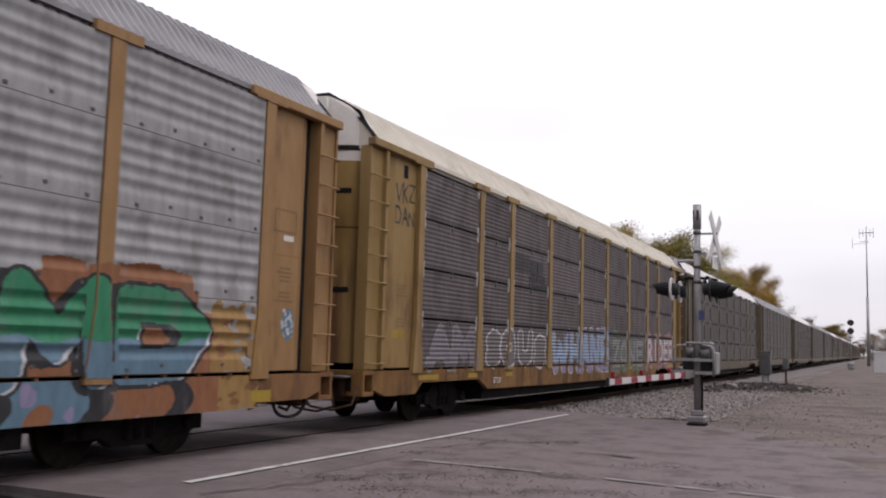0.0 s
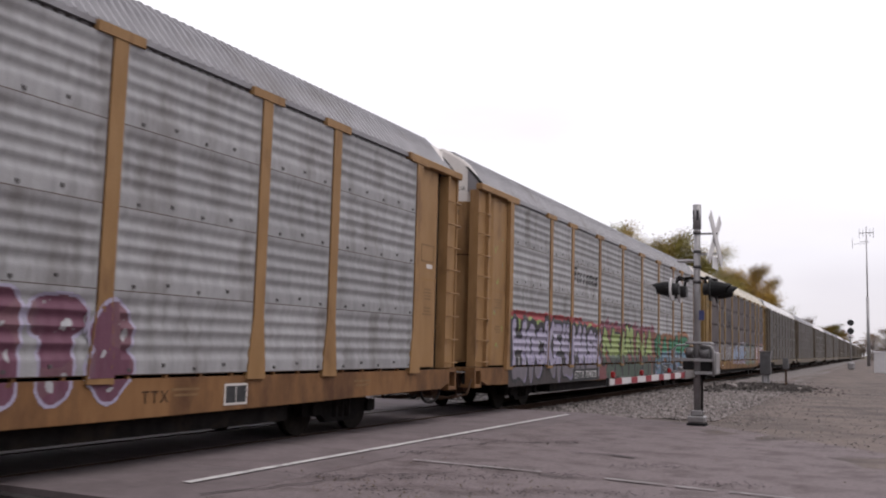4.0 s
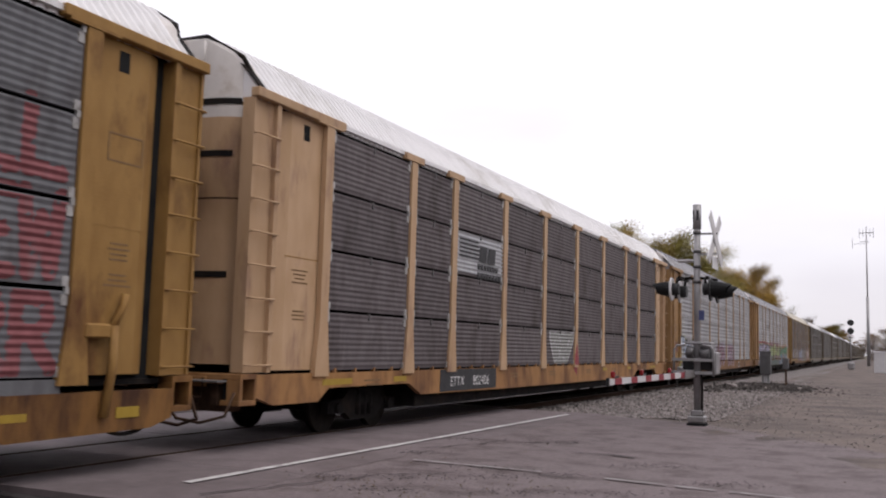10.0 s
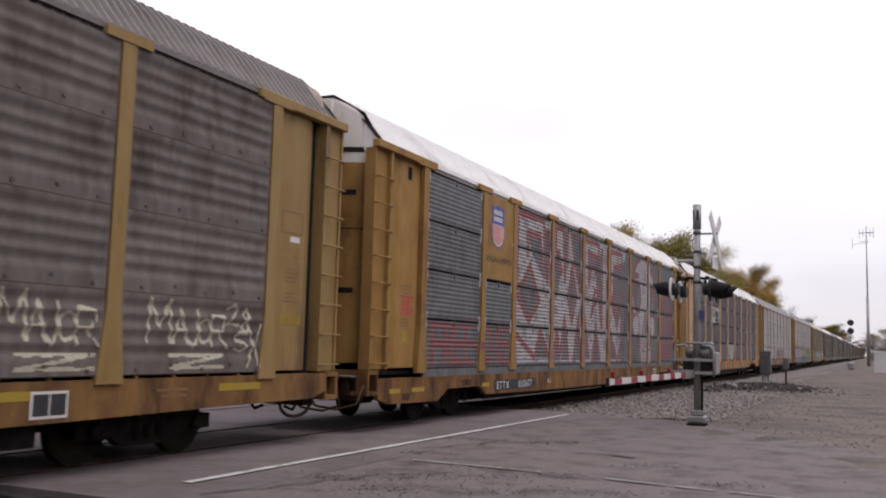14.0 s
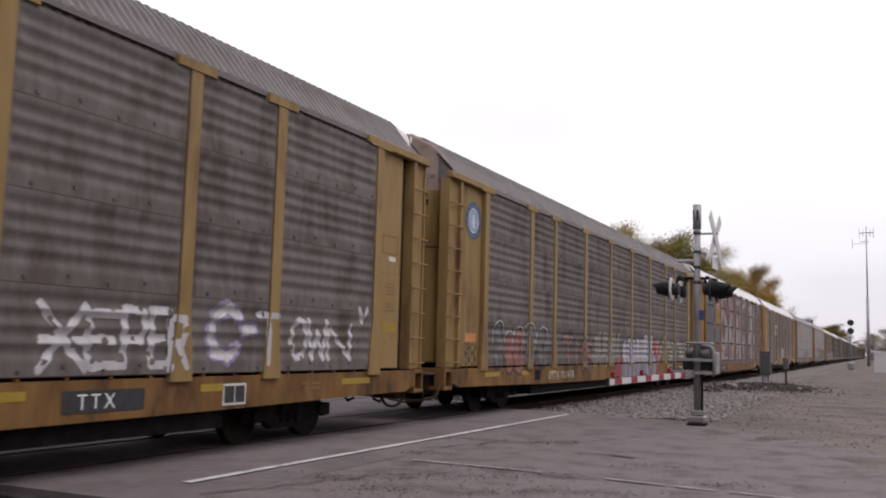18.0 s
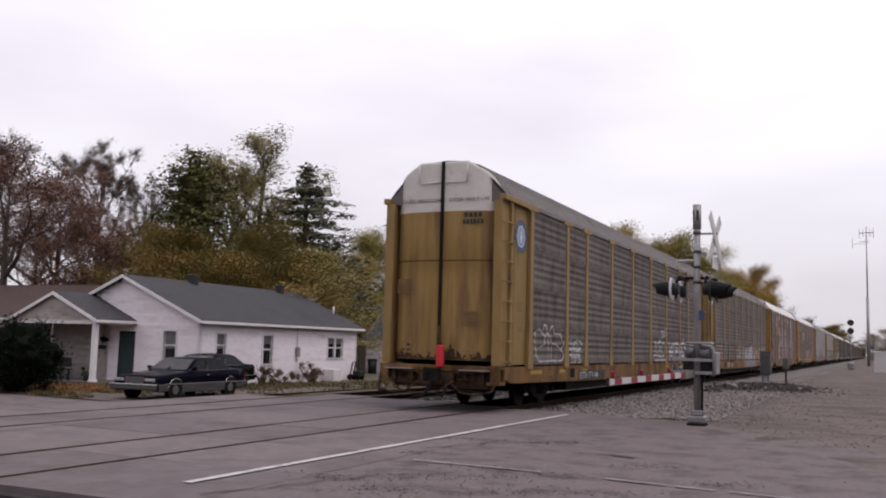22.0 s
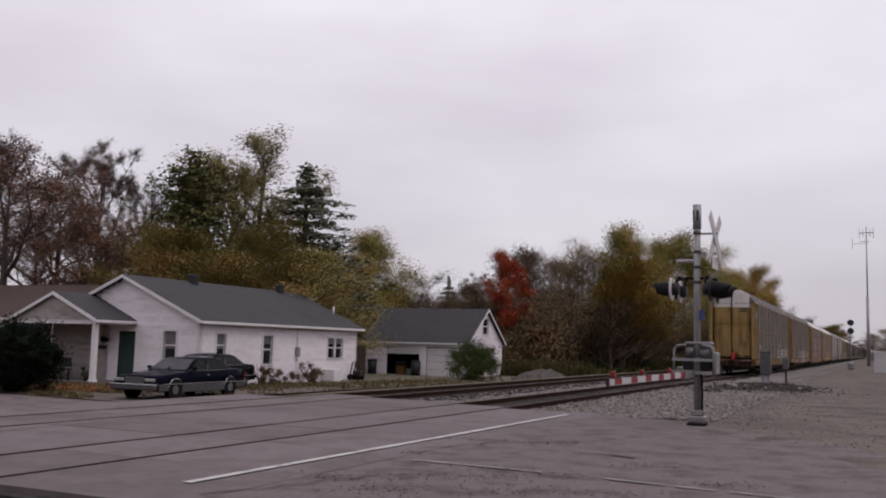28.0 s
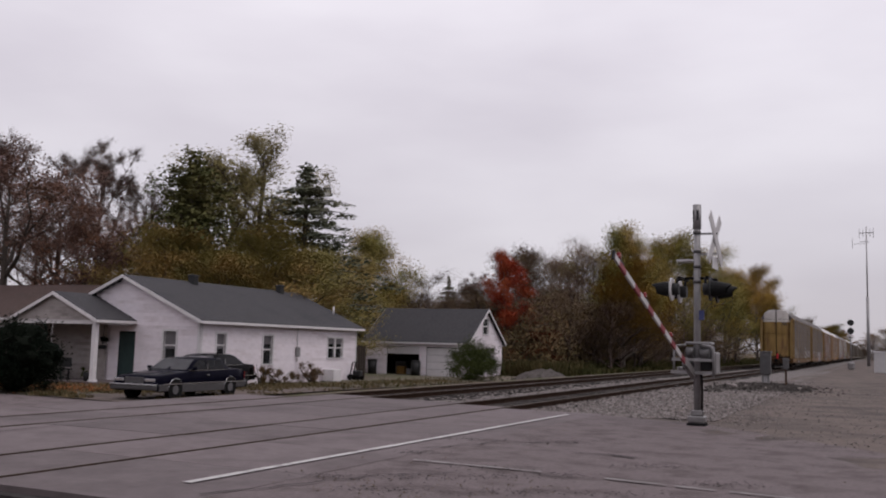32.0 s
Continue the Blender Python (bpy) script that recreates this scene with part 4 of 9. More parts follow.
def autorack(kind, sheet, roof, paint, white, label, low=False, marked=True):
    """An enclosed two- or three-deck car carrier, standing on the rails at its own origin."""
    car = thing("autorack_car", label, "train car", group="cars of the train")
    shared("centre_sill", "c", lambda: boxes((-0.45, 0.45, -13.3, 13.3, 0.60, 0.95)), BLACK, car, label="black centre sill")
    shared("keel_box", "k", lambda: boxes((-0.49, 0.49, -8.3, 8.3, 0.24, 0.59)), BLACK, car)
    shared("deck_plate", "dp", lambda: boxes((-1.4, 1.4, -13.2, 13.2, 0.96, 1.02)), BLACK, car)
    for s in (-1, 1):
        # added box that blocks light and blackens the space below the floor
        shared("underframe_skirt", s, lambda s=s: boxes((min(s * 0.5, s * 1.32), max(s * 0.5, s * 1.32), -8.1, 8.1, 0.34, 0.9)), BLACK, car, label="black box added to darken the space under the car")
        shared("end_bolster", s, lambda s=s: boxes((-1.2, 1.2, min(s * 11.4, s * 12.9), max(s * 11.4, s * 12.9), 0.62, 0.599 + 0.3)), BLACK, car)
    for s in (-1, 1):
        shared("side_sill", ("s", s, kind, low), lambda s=s: sill_mesh(s, "low" if low else kind), SILL_OF.get(paint.name, paint), car, label="painted side sill")
    # black sheet stands in for the shade inside the car
    shared("inner_wall", "w", lambda: boxes((1.28, 1.34, -13.1, 13.1, 1.02, 4.9)), SHADE_BLACK, car, label="black sheet painted as shade behind the panels")
    shared("far_side", "f", far_side, sheet, car, label="ribbed far side")
    for y in POSTS:
        shared("post", "p", post_mesh, paint, car, (0, y, 0))
    for a, b in zip(POSTS, POSTS[1:]):
        w = b - a - 0.19
        for k in range(4):
            o = new("panel", panel_mesh(w, kind, sheet))
            o.parent = car
            o.location = (0, (a + b) / 2, Z0 + k * ROWZ)
    drop = 0.0
    shared("roof", drop, lambda: roof_mesh(drop), [roof, ROOF_VALLEY_SHADE[roof.name]], car, label="cross-ribbed curved roof")
    for s in (-1, 1):
        shared("roof_end_band", (drop, s), lambda s=s: end_band(drop, s), BLACK, car, label="black band round the roof end")
    shared("eave_rail", "e", lambda: boxes((1.42, 1.53, -13.4, 13.4, 4.90, 4.965)), roof, car)
    for s in (-1, 1):
        end_parts(car, kind, s, paint, white, drop)
        truck_parts(car, 10.02 if s > 0 else -9.57)
    for y, h in () if low or not marked else ((-11.2, 0.44), (-9.1, 0.24), (-7.0, 0.22), (4.5, 0.24), (7.6, 0.22), (11.2, 0.44)):
        shared("yellow_mark", ("ym", h), lambda: boxes((1.528, 1.535, -h, h, 0.84, 0.935)), SAFETY_YELLOW, car, (0, y, 0), "worn yellow mark on the sill")
    if kind == "wide":
        for y in (-8.2,):
            shared("sill_opening", "so", lambda: boxes((1.526, 1.534, -0.2, 0.2, 0.70, 0.95)), SHADE_BLACK, car, (0, y, 0), "dark opening in the sill")
    for y in () if low else (-10.1, -3.4, -0.6, 2.7, 5.6, 9.9):
        shared("stencil_mark", "sm", lambda: boxes((1.528, 1.5335, -0.26, 0.26, 0.87, 0.90), (1.528, 1.5335, -0.2, 0.24, 0.80, 0.83)), FADEDINK, car, (0, y, 0), "faded brown stencil on the sill")
    return car


def far_side():
    bm = boxes((-1.48, -1.40, -12.7, 12.7, 1.02, 4.85))
    for y in POSTS:
        box(bm, -1.56, -1.48, y - 0.1, y + 0.1, 1.0, 4.9)
    return bm


# ---- painted letters and pieces on the cars ----
STROKES = {
    "A": "0,0 .5,1 1,0|.2,.38 .8,.38", "B": "0,0 0,1 .75,.95 .8,.6 .1,.5 .9,.4 .85,.03 0,0", "C": "1,.85 .6,1 .15,.8 0,.45 .2,.1 .6,0 1,.15",
    "D": "0,0 0,1 .6,.95 1,.55 .7,.06 0,0", "E": "1,1 0,1 0,0 1,0|0,.5 .8,.5", "F": "1,1 0,1 0,0|0,.5 .8,.5",
    "G": "1,.85 .5,1 .1,.75 .05,.3 .4,0 .95,.1 .95,.48 .55,.48", "H": "0,0 0,1|1,0 1,1|0,.5 1,.5", "I": ".5,0 .5,1", "J": ".9,1 .9,.2 .5,0 .1,.2",
    "K": "0,0 0,1|1,1 .05,.5 1,0", "L": "0,1 0,0 .95,0", "M": "0,0 .08,1 .5,.35 .92,1 1,0", "N": "0,0 0,1 1,0 1,1", "O": ".5,1 .1,.8 0,.4 .3,0 .8,.1 1,.5 .85,.9 .5,1",
    "P": "0,0 0,1 .75,.97 .9,.7 .7,.45 0,.45", "R": "0,0 0,1 .75,.97 .85,.7 .65,.5 0,.48|.4,.48 1,0", "S": ".95,.88 .5,1 .1,.82 .2,.55 .8,.45 .95,.2 .5,0 .05,.12",
    "T": "0,1 1,1|.5,1 .5,0", "U": "0,1 .05,.2 .5,0 .95,.2 1,1", "W": "0,1 .2,0 .5,.7 .8,0 1,1", "X": "0,0 1,1|0,1 1,0", "Y": "0,1 .5,.5 1,1|.5,.5 .5,0", "Z": "0,1 1,1 0,0 1,0", "-": "0,.5 1,.5", " ": "",
    "8": ".5,.5 .15,.75 .5,1 .85,.75 .5,.5 .1,.22 .5,0 .9,.22 .5,.5", "V": "0,1 .5,0 1,1", "7": "0,1 1,1 .35,0",
    "r": "0,0 .05,1 .25,.75 .95,.95", "n": "0,0 .1,1 .45,.35|.5,.85 .8,.95 1,0", "e": ".1,.5 .85,.5 .8,.9 .4,1 .05,.7 .05,.25 .4,0 .95,.1", "4": ".1,1 0,.45 1,.45|.75,1 .7,0",
    # the four tall angular letters, their sunk fields, and the outline tag
    "a_line": ".05,.99 .78,1 .80,.80 .90,.57 .97,.80|.05,.99 .04,.50 .20,.53 .40,.67 .52,.55 .68,.43 .38,.28 .05,.44|.32,.72 .30,.88 .68,.89 .72,.70|.01,.20 .55,.04 .72,.23 1,.04",
    "a_sunk": ".20,.53 .40,.67 .52,.55 .68,.43 .38,.28 .05,.44|.30,.88 .68,.89 .90,.57 .72,.62 .45,.74|.55,.04 .72,.23 .95,.04|.80,.95 .97,.95 .97,.80 .90,.57 .80,.80",
    "b_line": ".08,.98 .32,1 .40,.61 .51,1|.08,.98 .10,.80 .20,.82 .28,.66|.65,.75 .52,.49 .65,.30 .82,.51 .65,.75|.60,1 .75,.75 .95,.55|.03,.02 .16,.25 .25,.04 .40,.34 .55,.03|.72,.03 .90,.36 1,.03",
    "b_sunk": ".65,.75 .52,.49 .65,.30 .82,.51|.32,1 .40,.61 .51,1|.60,1 .75,.75 .98,.55 .98,1|.03,.02 .16,.25 .25,.02|.30,.02 .40,.34 .55,.02|.72,.02 .90,.36 1,.02|0,.75 .2,.8 .28,.66 .1,.45 0,.5",
    "c_line": ".01,.98 .61,.98 .60,.87 .16,.89 .20,.62 .31,.78 .47,.79|.29,.37 .44,.60 .58,.56 .49,.51 .29,.37|.45,.78 .60,.55 .73,.29|.76,.95 .76,.29|.98,.95 .96,.12|.35,0 .49,.31 .69,.02|.02,.40 .22,.05|.01,.98 .02,.45",
    "c_sunk": ".16,.89 .60,.87 .72,.95 .74,.35 .60,.55 .45,.78 .31,.78 .20,.62|.29,.37 .44,.60 .49,.51|.35,0 .49,.31 .69,.02|0,.40 .22,.03 0,.03",
    "d_line": ".04,.96 .82,.98 .84,.87 .26,.84 .22,.62 .06,.52 .52,.30 .93,.64|.04,.96 0,.55|0,.28 .55,0 .95,.45|.24,.8 .3,.55 .55,.42",
    "d_sunk": ".84,.87 .26,.84 .22,.62 .06,.52 .52,.30 .93,.64 1.1,.5 1.1,.95|0,.28 .5,.02 0,.02|.6,.02 .95,.45 1.1,.02",
    "tag_line": "0,.75 .04,.3 .12,.02 .93,.03 1,.2 .9,.33 .97,.45 1,.57 .9,.68 .91,.8 .66,.8 .59,1 .52,.97 .47,.8 .42,.75 .35,1 .28,1 .25,.8 .12,.88 0,.75|.24,.8 .34,.7 .33,.5 .22,.42|.45,.12 .47,.35 .44,.8|.55,.12 .58,.5 .47,.8|.62,.5 .78,.46 .86,.38",
    "2": ".05,.8 .5,1 .9,.75 .05,0 1,0", "0": ".5,1 .1,.8 0,.4 .3,0 .8,.1 1,.5 .85,.9 .5,1", "1": ".3,.8 .5,1 .5,0", "5": ".9,1 .15,1 .1,.55 .7,.6 .95,.3 .5,0 .05,.1",
}


def segments(text, y0, y1, z0, z1, gap=0.25, lean=0.0, jitter=0.0, rng=None):
    """The strokes of a word, spread over a field, as arrays of end points."""
    rng = rng or random.Random(len(text))
    n = len(text)
    w = (y1 - y0) / (n + (n - 1) * gap)
    out = []
    for i, ch in enumerate(text):
        a = y0 + i * w * (1 + gap)
        dz, dh = rng.uniform(-1, 1) * jitter * (z1 - z0), 1 + rng.uniform(-1, 1) * jitter
        for run in STROKES[ch].split("|"):
            pts = [tuple(float(v) for v in p.split(",")) for p in run.split()]
            for p, q in zip(pts, pts[1:]):
                out.append([(a + u * w + lean * v * (z1 - z0), z0 + dz + v * dh * (z1 - z0)) for u, v in (p, q)])
    return np.array(out)


def letters(spec):
    """Strokes of single letters, each with its own field: "glyph y0 y1 z0 z1" parted by bars."""
    out = []
    for item in spec.split("|"):
        glyph, *field = item.split()
        y0, y1, z0, z1 = (float(v) for v in field)
        for run in STROKES[glyph].split("|"):
            pts = [tuple(float(v) for v in p.split(",")) for p in run.split()]
            out += [[(y0 + u * (y1 - y0), z0 + v * (z1 - z0)) for u, v in pq] for pq in zip(pts, pts[1:])]
    return np.array(out)


def within(spec, Y, Z):
    """Places inside the closed runs of the glyphs in spec."""
    inside = np.zeros(Y.shape, bool)
    for item in spec.split("|"):
        glyph, *field = item.split()
        y0, y1, z0, z1 = (float(v) for v in field)
        for run in STROKES[glyph].split("|"):
            pts = [tuple(float(v) for v in p.split(",")) for p in run.split()]
            pts = [(y0 + u * (y1 - y0), z0 + v * (z1 - z0)) for u, v in pts]
            hit = np.zeros(Y.shape, bool)
            for (ay, az), (by, bz) in zip(pts, pts[1:] + pts[:1]):
                if az != bz:
                    hit ^= ((az > Z) != (bz > Z)) & (Y < ay + (by - ay) * (Z - az) / (bz - az))
            inside |= hit
    return inside


def ticks(Y, Z, dy, dz, chance):
    """Short upright dashes, strewn unevenly."""
    i, j = np.floor(Y / dy), np.floor(Z / dz + 0.37 * np.floor(Y / dy))
    pick = np.abs(np.sin(i * 12.99 + j * 78.23) * 43758.5) % 1
    off = 0.3 + 0.4 * (np.abs(np.sin(i * 39.3 + j * 11.1) * 9631.7) % 1)
    return (pick < chance) & (np.abs((Y / dy) % 1 - off) < 0.15) & ((Z / dz + 0.37 * i) % 1 < 0.66)


def near(segs, Y, Z):
    """Distance of each place to the nearest stroke."""
    best = np.full(Y.shape, 1e9)
    for (ay, az), (by, bz) in segs:
        dy, dz = by - ay, bz - az
        t = np.clip(((Y - ay) * dy + (Z - az) * dz) / max(1e-9, dy * dy + dz * dz), 0, 1)
        best = np.minimum(best, np.hypot(Y - ay - t * dy, Z - az - t * dz))
    return best


def wobble(Y, Z, scale, seed):
    """Smooth noise over a field."""
    return (np.sin(Y * 2.1 * scale + seed) * np.cos(Z * 2.9 * scale + 2 * seed) + 0.6 * np.sin(Y * 4.7 * scale + 1.3 * Z * scale + 3 * seed)
            + 0.4 * np.cos(Z * 7.1 * scale - Y * 3.3 * scale + seed)) / 2


def post_half(z):
    return 0.095 if z > 1.85 else 0.095 + 0.08 * (1.85 - z) / 0.67 if z > 1.18 else 0.19


PAINTS = {}


def paint_of(name, colour):
    if name not in PAINTS:
        colour = tuple(v * 0.55 for v in colour)
        c2 = tuple(min(1, v * 1.22 + 0.01) for v in colour)
        worn = tuple(v * 0.6 + 0.06 for v in colour)
        PAINTS[name] = surface("spray_" + name, colour, c2, 6, 0.65, stain=worn, stain_scale=2.2, stain_at=0.60, stretch=(1, 1.5, 0.6), vary=0)
    return PAINTS[name]


COLOURS = {"green": (0.03, 0.30, 0.16), "teal": (0.06, 0.33, 0.36), "lime": (0.30, 0.42, 0.13), "orange": (0.45, 0.12, 0.04), "black": (0.022, 0.022, 0.026), "white": (0.62, 0.62, 0.66),
           "lilac": (0.46, 0.42, 0.56), "plum": (0.17, 0.06, 0.10), "purple": (0.13, 0.085, 0.19), "pink": (0.40, 0.17, 0.21), "wine": (0.22, 0.035, 0.075), "red": (0.36, 0.045, 0.055), "dullred": (0.24, 0.07, 0.075),
           "grey": (0.36, 0.36, 0.37), "palegrey": (0.50, 0.50, 0.52), "blue": (0.06, 0.11, 0.30), "paleblue": (0.33, 0.39, 0.52), "cream": (0.55, 0.50, 0.38), "yellow": (0.50, 0.38, 0.06), "brownred": (0.30, 0.13, 0.10), "darkgreen": (0.06, 0.14, 0.07), "moss": (0.13, 0.19, 0.13), "dusk": (0.15, 0.115, 0.14), "gloom": (0.055, 0.042, 0.042), "haze": (0.26, 0.25, 0.25), "rust": (0.30, 0.12, 0.05)}


def piece(car, kind, y0, y1, z0, z1, layers, label, name="graffiti", step=(0.017, 0.017)):
    """Spray paint lying on the ribs and posts. layers(Y, Z) gives a grid of colour numbers, 0 for bare; colours are named in its list."""
    colours, field = layers
    nz, ny = int((z1 - z0) / step[1]), int((y1 - y0) / step[0])
    zs = z0 + (np.arange(nz) + 0.5) * (z1 - z0) / nz
    ys = y0 + (np.arange(ny) + 0.5) * (y1 - y0) / ny
    Y, Z = np.meshgrid(ys, zs)
    grid = field(Y, Z).astype(int)
    dz, dy = (z1 - z0) / nz, (y1 - y0) / ny
    filled = np.flatnonzero(grid.any(axis=0))
    if name == "scrawl" and len(filled) and np.any(np.diff(filled) > 1):
        # each letter that stands free is a part of its own
        cuts = filled[1:][np.diff(filled) > 1]
        for a, b in zip(np.r_[0, cuts], np.r_[cuts, ny]):
            mask = np.zeros(grid.shape, bool)
            mask[:, a:b] = True
            piece(car, kind, y0, y1, z0, z1, (colours, lambda Y, Z, m=mask: np.where(m, grid, 0)), label, "scrawl_letter", step)
        return
    verts, faces, mats = [], [], []

    def stand(z, on_post, on_plate, on_edge):
        if z < 1.03:
            return 1.5345
        if on_post:
            return POST_X + 0.0035
        if on_plate:
            return 1.4785
        if z < Z0 or z > Z1 or kind == "fine" and (z - Z0) % ROWZ > ROWZ - 0.055:
            return None
        if on_edge:
            return SKIN_X + 0.0375
        return SKIN_X + rib(z, kind) + 0.0035
    for i in range(nz):
        za, zb = zs[i] - dz / 2, zs[i] + dz / 2
        h = post_half(zs[i])
        where = np.zeros(ny, int)
        for p in POSTS:
            where[np.abs(ys - p) < h + 0.13] = 4
        for p in POSTS:
            where[np.abs(ys - p) < h] = 1
        where[np.abs(ys) > 11.83] = np.where(np.abs(ys[np.abs(ys) > 11.83]) > 12.68, 3, 2)
        row = grid[i] * 8 + where
        cut = np.flatnonzero(np.diff(row)) + 1
        for a, b in zip(np.r_[0, cut], np.r_[cut, ny]):
            c = grid[i, a]
            if c == 0 or where[a] == 3:
                continue
            k = (where[a] == 1, where[a] == 2, where[a] == 4 and kind == "wide")
            xa, xb = stand(za, *k), stand(zb, *k)
            if xa is None or xb is None or abs(xa - xb) > 0.045:
                continue
            k = len(verts)
            ya, yb = y0 + a * dy, y0 + b * dy
            verts += [(xa, ya, za), (xa, yb, za), (xb, yb, zb), (xb, ya, zb)]
            faces.append((k, k + 1, k + 2, k + 3))
            mats.append(c - 1)
    me = bpy.data.meshes.new(name)
    me.from_pydata(verts, [], faces)
    for c in colours:
        me.materials.append(paint_of(c, COLOURS[c]))
    me.polygons.foreach_set("material_index", mats)
    ob = new(name, me)
    ob.parent = car
    tagged(ob, label)
    return ob


def tag_word(text, y0, y1, z0, z1, colour, width, jitter=0.06, lean=0.0, gap=0.3, fade=0.0, seed=1):
    """A word in plain thick strokes."""
    segs = letters(text) if "|" in text or len(text.split()) > 4 else segments(text, y0, y1, z0, z1, gap, lean, jitter, random.Random(seed))

    def field(Y, Z):
        d = near(segs, Y, Z) + 0.012 * wobble(Y, Z, 5, seed)
        g = (d < width).astype(int)
        if fade:
            g[wobble(Y, Z, 6, seed + 2) > 0.75 - fade] = 0
        return g
    return [colour], field


def tone(name, f, lift=0.0):
    """A darker or lighter can of the same colour."""
    key = name + ("_deep" if f < 1 else "_bright")
    COLOURS.setdefault(key, tuple(min(0.8, v * f + lift) for v in COLOURS[name]))
    return key


def bubble(text, y0, y1, z0, z1, fill, edge, halo=None, back=None, width=0.13, line=0.045, fade=0.0, seed=1, fill2=None, spread=0.3, jitter=0.07, low=None, fringe=None, ground=None, deepback=None):
    """Fat letters with an outline, shaded sides, drips, a halo and a cloud of colour behind."""
    segs = letters(text) if "|" in text else segments(text, y0, y1, z0, z1, 0.12, 0.0, jitter, random.Random(seed))
    deep, light = tone(fill, 0.5), tone(fill, 1.25, 0.08)
    cols = [fill, edge] + [c for c in (halo, back, fill2, low, fringe, ground, deepback) if c] + [deep, light]

    def field(Y, Z):
        d = near(segs, Y, Z) + 0.022 * wobble(Y, Z, 3, seed) + 0.012 * wobble(Y, Z, 9, seed + 1)
        g = np.zeros(Y.shape)
        grit = wobble(Y, Z, 14, seed + 4) * 0.5 + wobble(Y, Z, 5, seed + 6)
        if fringe and deepback:
            run = (Y > y0 - 0.2) & (Y < y1 + 0.2)
            g[run & (Z > z1 - 0.3) & (Z < z1 + 0.26 + 0.09 * wobble(Y, Z, 1.2, seed) + 0.04 * grit)] = cols.index(fringe) + 1
        elif fringe:
            g[(d < spread * 1.3 + 0.14 * wobble(Y, Z, 2.5, seed + 9) + 0.06 * grit) & (Z > (z0 + z1) / 2) & (grit < 0.75)] = cols.index(fringe) + 1
        if back and deepback:
            g[run & (Z > z1 - 0.22) & (Z < z1 + 0.08 + 0.10 * wobble(Y, Z, 1.6, seed + 5)) & (wobble(Y, Z, 1.1, seed + 2) > -0.45)] = cols.index(back) + 1
        elif back:
            g[(d < spread + 0.12 * wobble(Y, Z, 1.5, seed + 5)) & (grit < 0.85)] = cols.index(back) + 1
        if deepback:
            g[(d < spread) & (Z < z0 + 0.62 * (z1 - z0) + 0.12 * wobble(Y, Z, 2, seed))] = cols.index(deepback) + 1
        if halo:
            g[d < width + line * 2.2 * (0.6 + 0.5 * wobble(Y, Z, 4, seed))] = cols.index(halo) + 1
        g[d < width + line * (0.75 + 0.5 * wobble(Y, Z, 4, seed + 7))] = cols.index(edge) + 1
        inside = d < width
        g[inside] = 1
        if fill2:
            g[inside & (Z > (z0 + z1) / 2 + 0.2 * wobble(Y, Z, 2, seed))] = cols.index(fill2) + 1
        side = near(segs, Y - width * 0.55, Z + width * 0.45)
        g[inside & (side > width * 1.18)] = cols.index(deep) + 1
        top = near(segs, Y + width * 0.5, Z - width * 0.5)
        g[inside & (top > width * 1.25) & (grit < 0.35)] = cols.index(light) + 1
        g[inside & (d > width * 0.78) & (wobble(Y, Z, 6, seed + 8) > 0.55)] = cols.index(edge) + 1
        if low:
            g[(Z < 1.06) & inside] = cols.index(low) + 1
            if ground:
                g[(Z < 1.06) & ~inside & (d > width + line) & (Y > y0 - 0.6) & (Y < y1 + 0.6)] = cols.index(ground) + 1
        if fade:
            g[wobble(Y, Z, 5, seed + 3) + 0.3 * grit > 0.85 - fade] = 0
        return g
    return cols, field


def company_mark(car, kind, y0, y1, z0, z1):
    """A slanted company mark as plain dark shapes: a flag-like bar, then rings and uprights, each a part."""
    w = (y1 - y0) / 8

    def shape(k):
        def field(Y, Z):
            v = (Z - z0) / (z1 - z0)
            u = (Y - 0.12 * (Z - z0) - y0) / w - k
            r = np.hypot((u - 0.42) / 0.40, (v - 0.34) / 0.36)
            if k == 0:
                g = (v > 0) & (v < 1) & (((u > 0.1) & (u < 0.34)) | ((v > 0.82) & (u > 0.1) & (u < 0.95)) | ((v > 0.44) & (v < 0.60) & (u > 0.1) & (u < 0.8)))
            elif k in (1, 4, 6):
                g = (r < 1) & (r > 0.58)
            elif k == 5:
                g = (v > 0) & (v < 0.7) & (u > 0.0) & (u < 1.0) & (((u / 0.38) % 1 < 0.5) | (v > 0.58))
            else:
                g = (v > 0) & (v < 0.7) & (u > 0.05) & (u < 0.30 + 0.4 * (k == 7))
            return g.astype(int)
        return ["black"], field
    for k in range(8):
        piece(car, kind, y0 + k * w - 0.05, y0 + (k + 1) * w + 0.18, z0, z1, shape(k), "black block of a slanted company mark", "company_mark")


def outline_word(text, y0, y1, z0, z1, edge, fill=None, width=0.12, line=0.035, seed=1, jitter=0.06, fade=0.0):
    """Hollow letters: an outline alone, or over a thin fill."""
    segs = letters(text) if "|" in text else segments(text, y0, y1, z0, z1, 0.12, 0.0, jitter, random.Random(seed))
    cols = [edge] + ([fill] if fill else [])

    def field(Y, Z):
        d = near(segs, Y, Z) + 0.015 * wobble(Y, Z, 3, seed)
        g = np.zeros(Y.shape)
        if fill:
            g[d < width] = 2
        g[(d > width - line / 2) & (d < width + line / 2)] = 1
        if fade:
            g[wobble(Y, Z, 5, seed + 3) > 0.85 - fade] = 0
        return g
    return cols, field


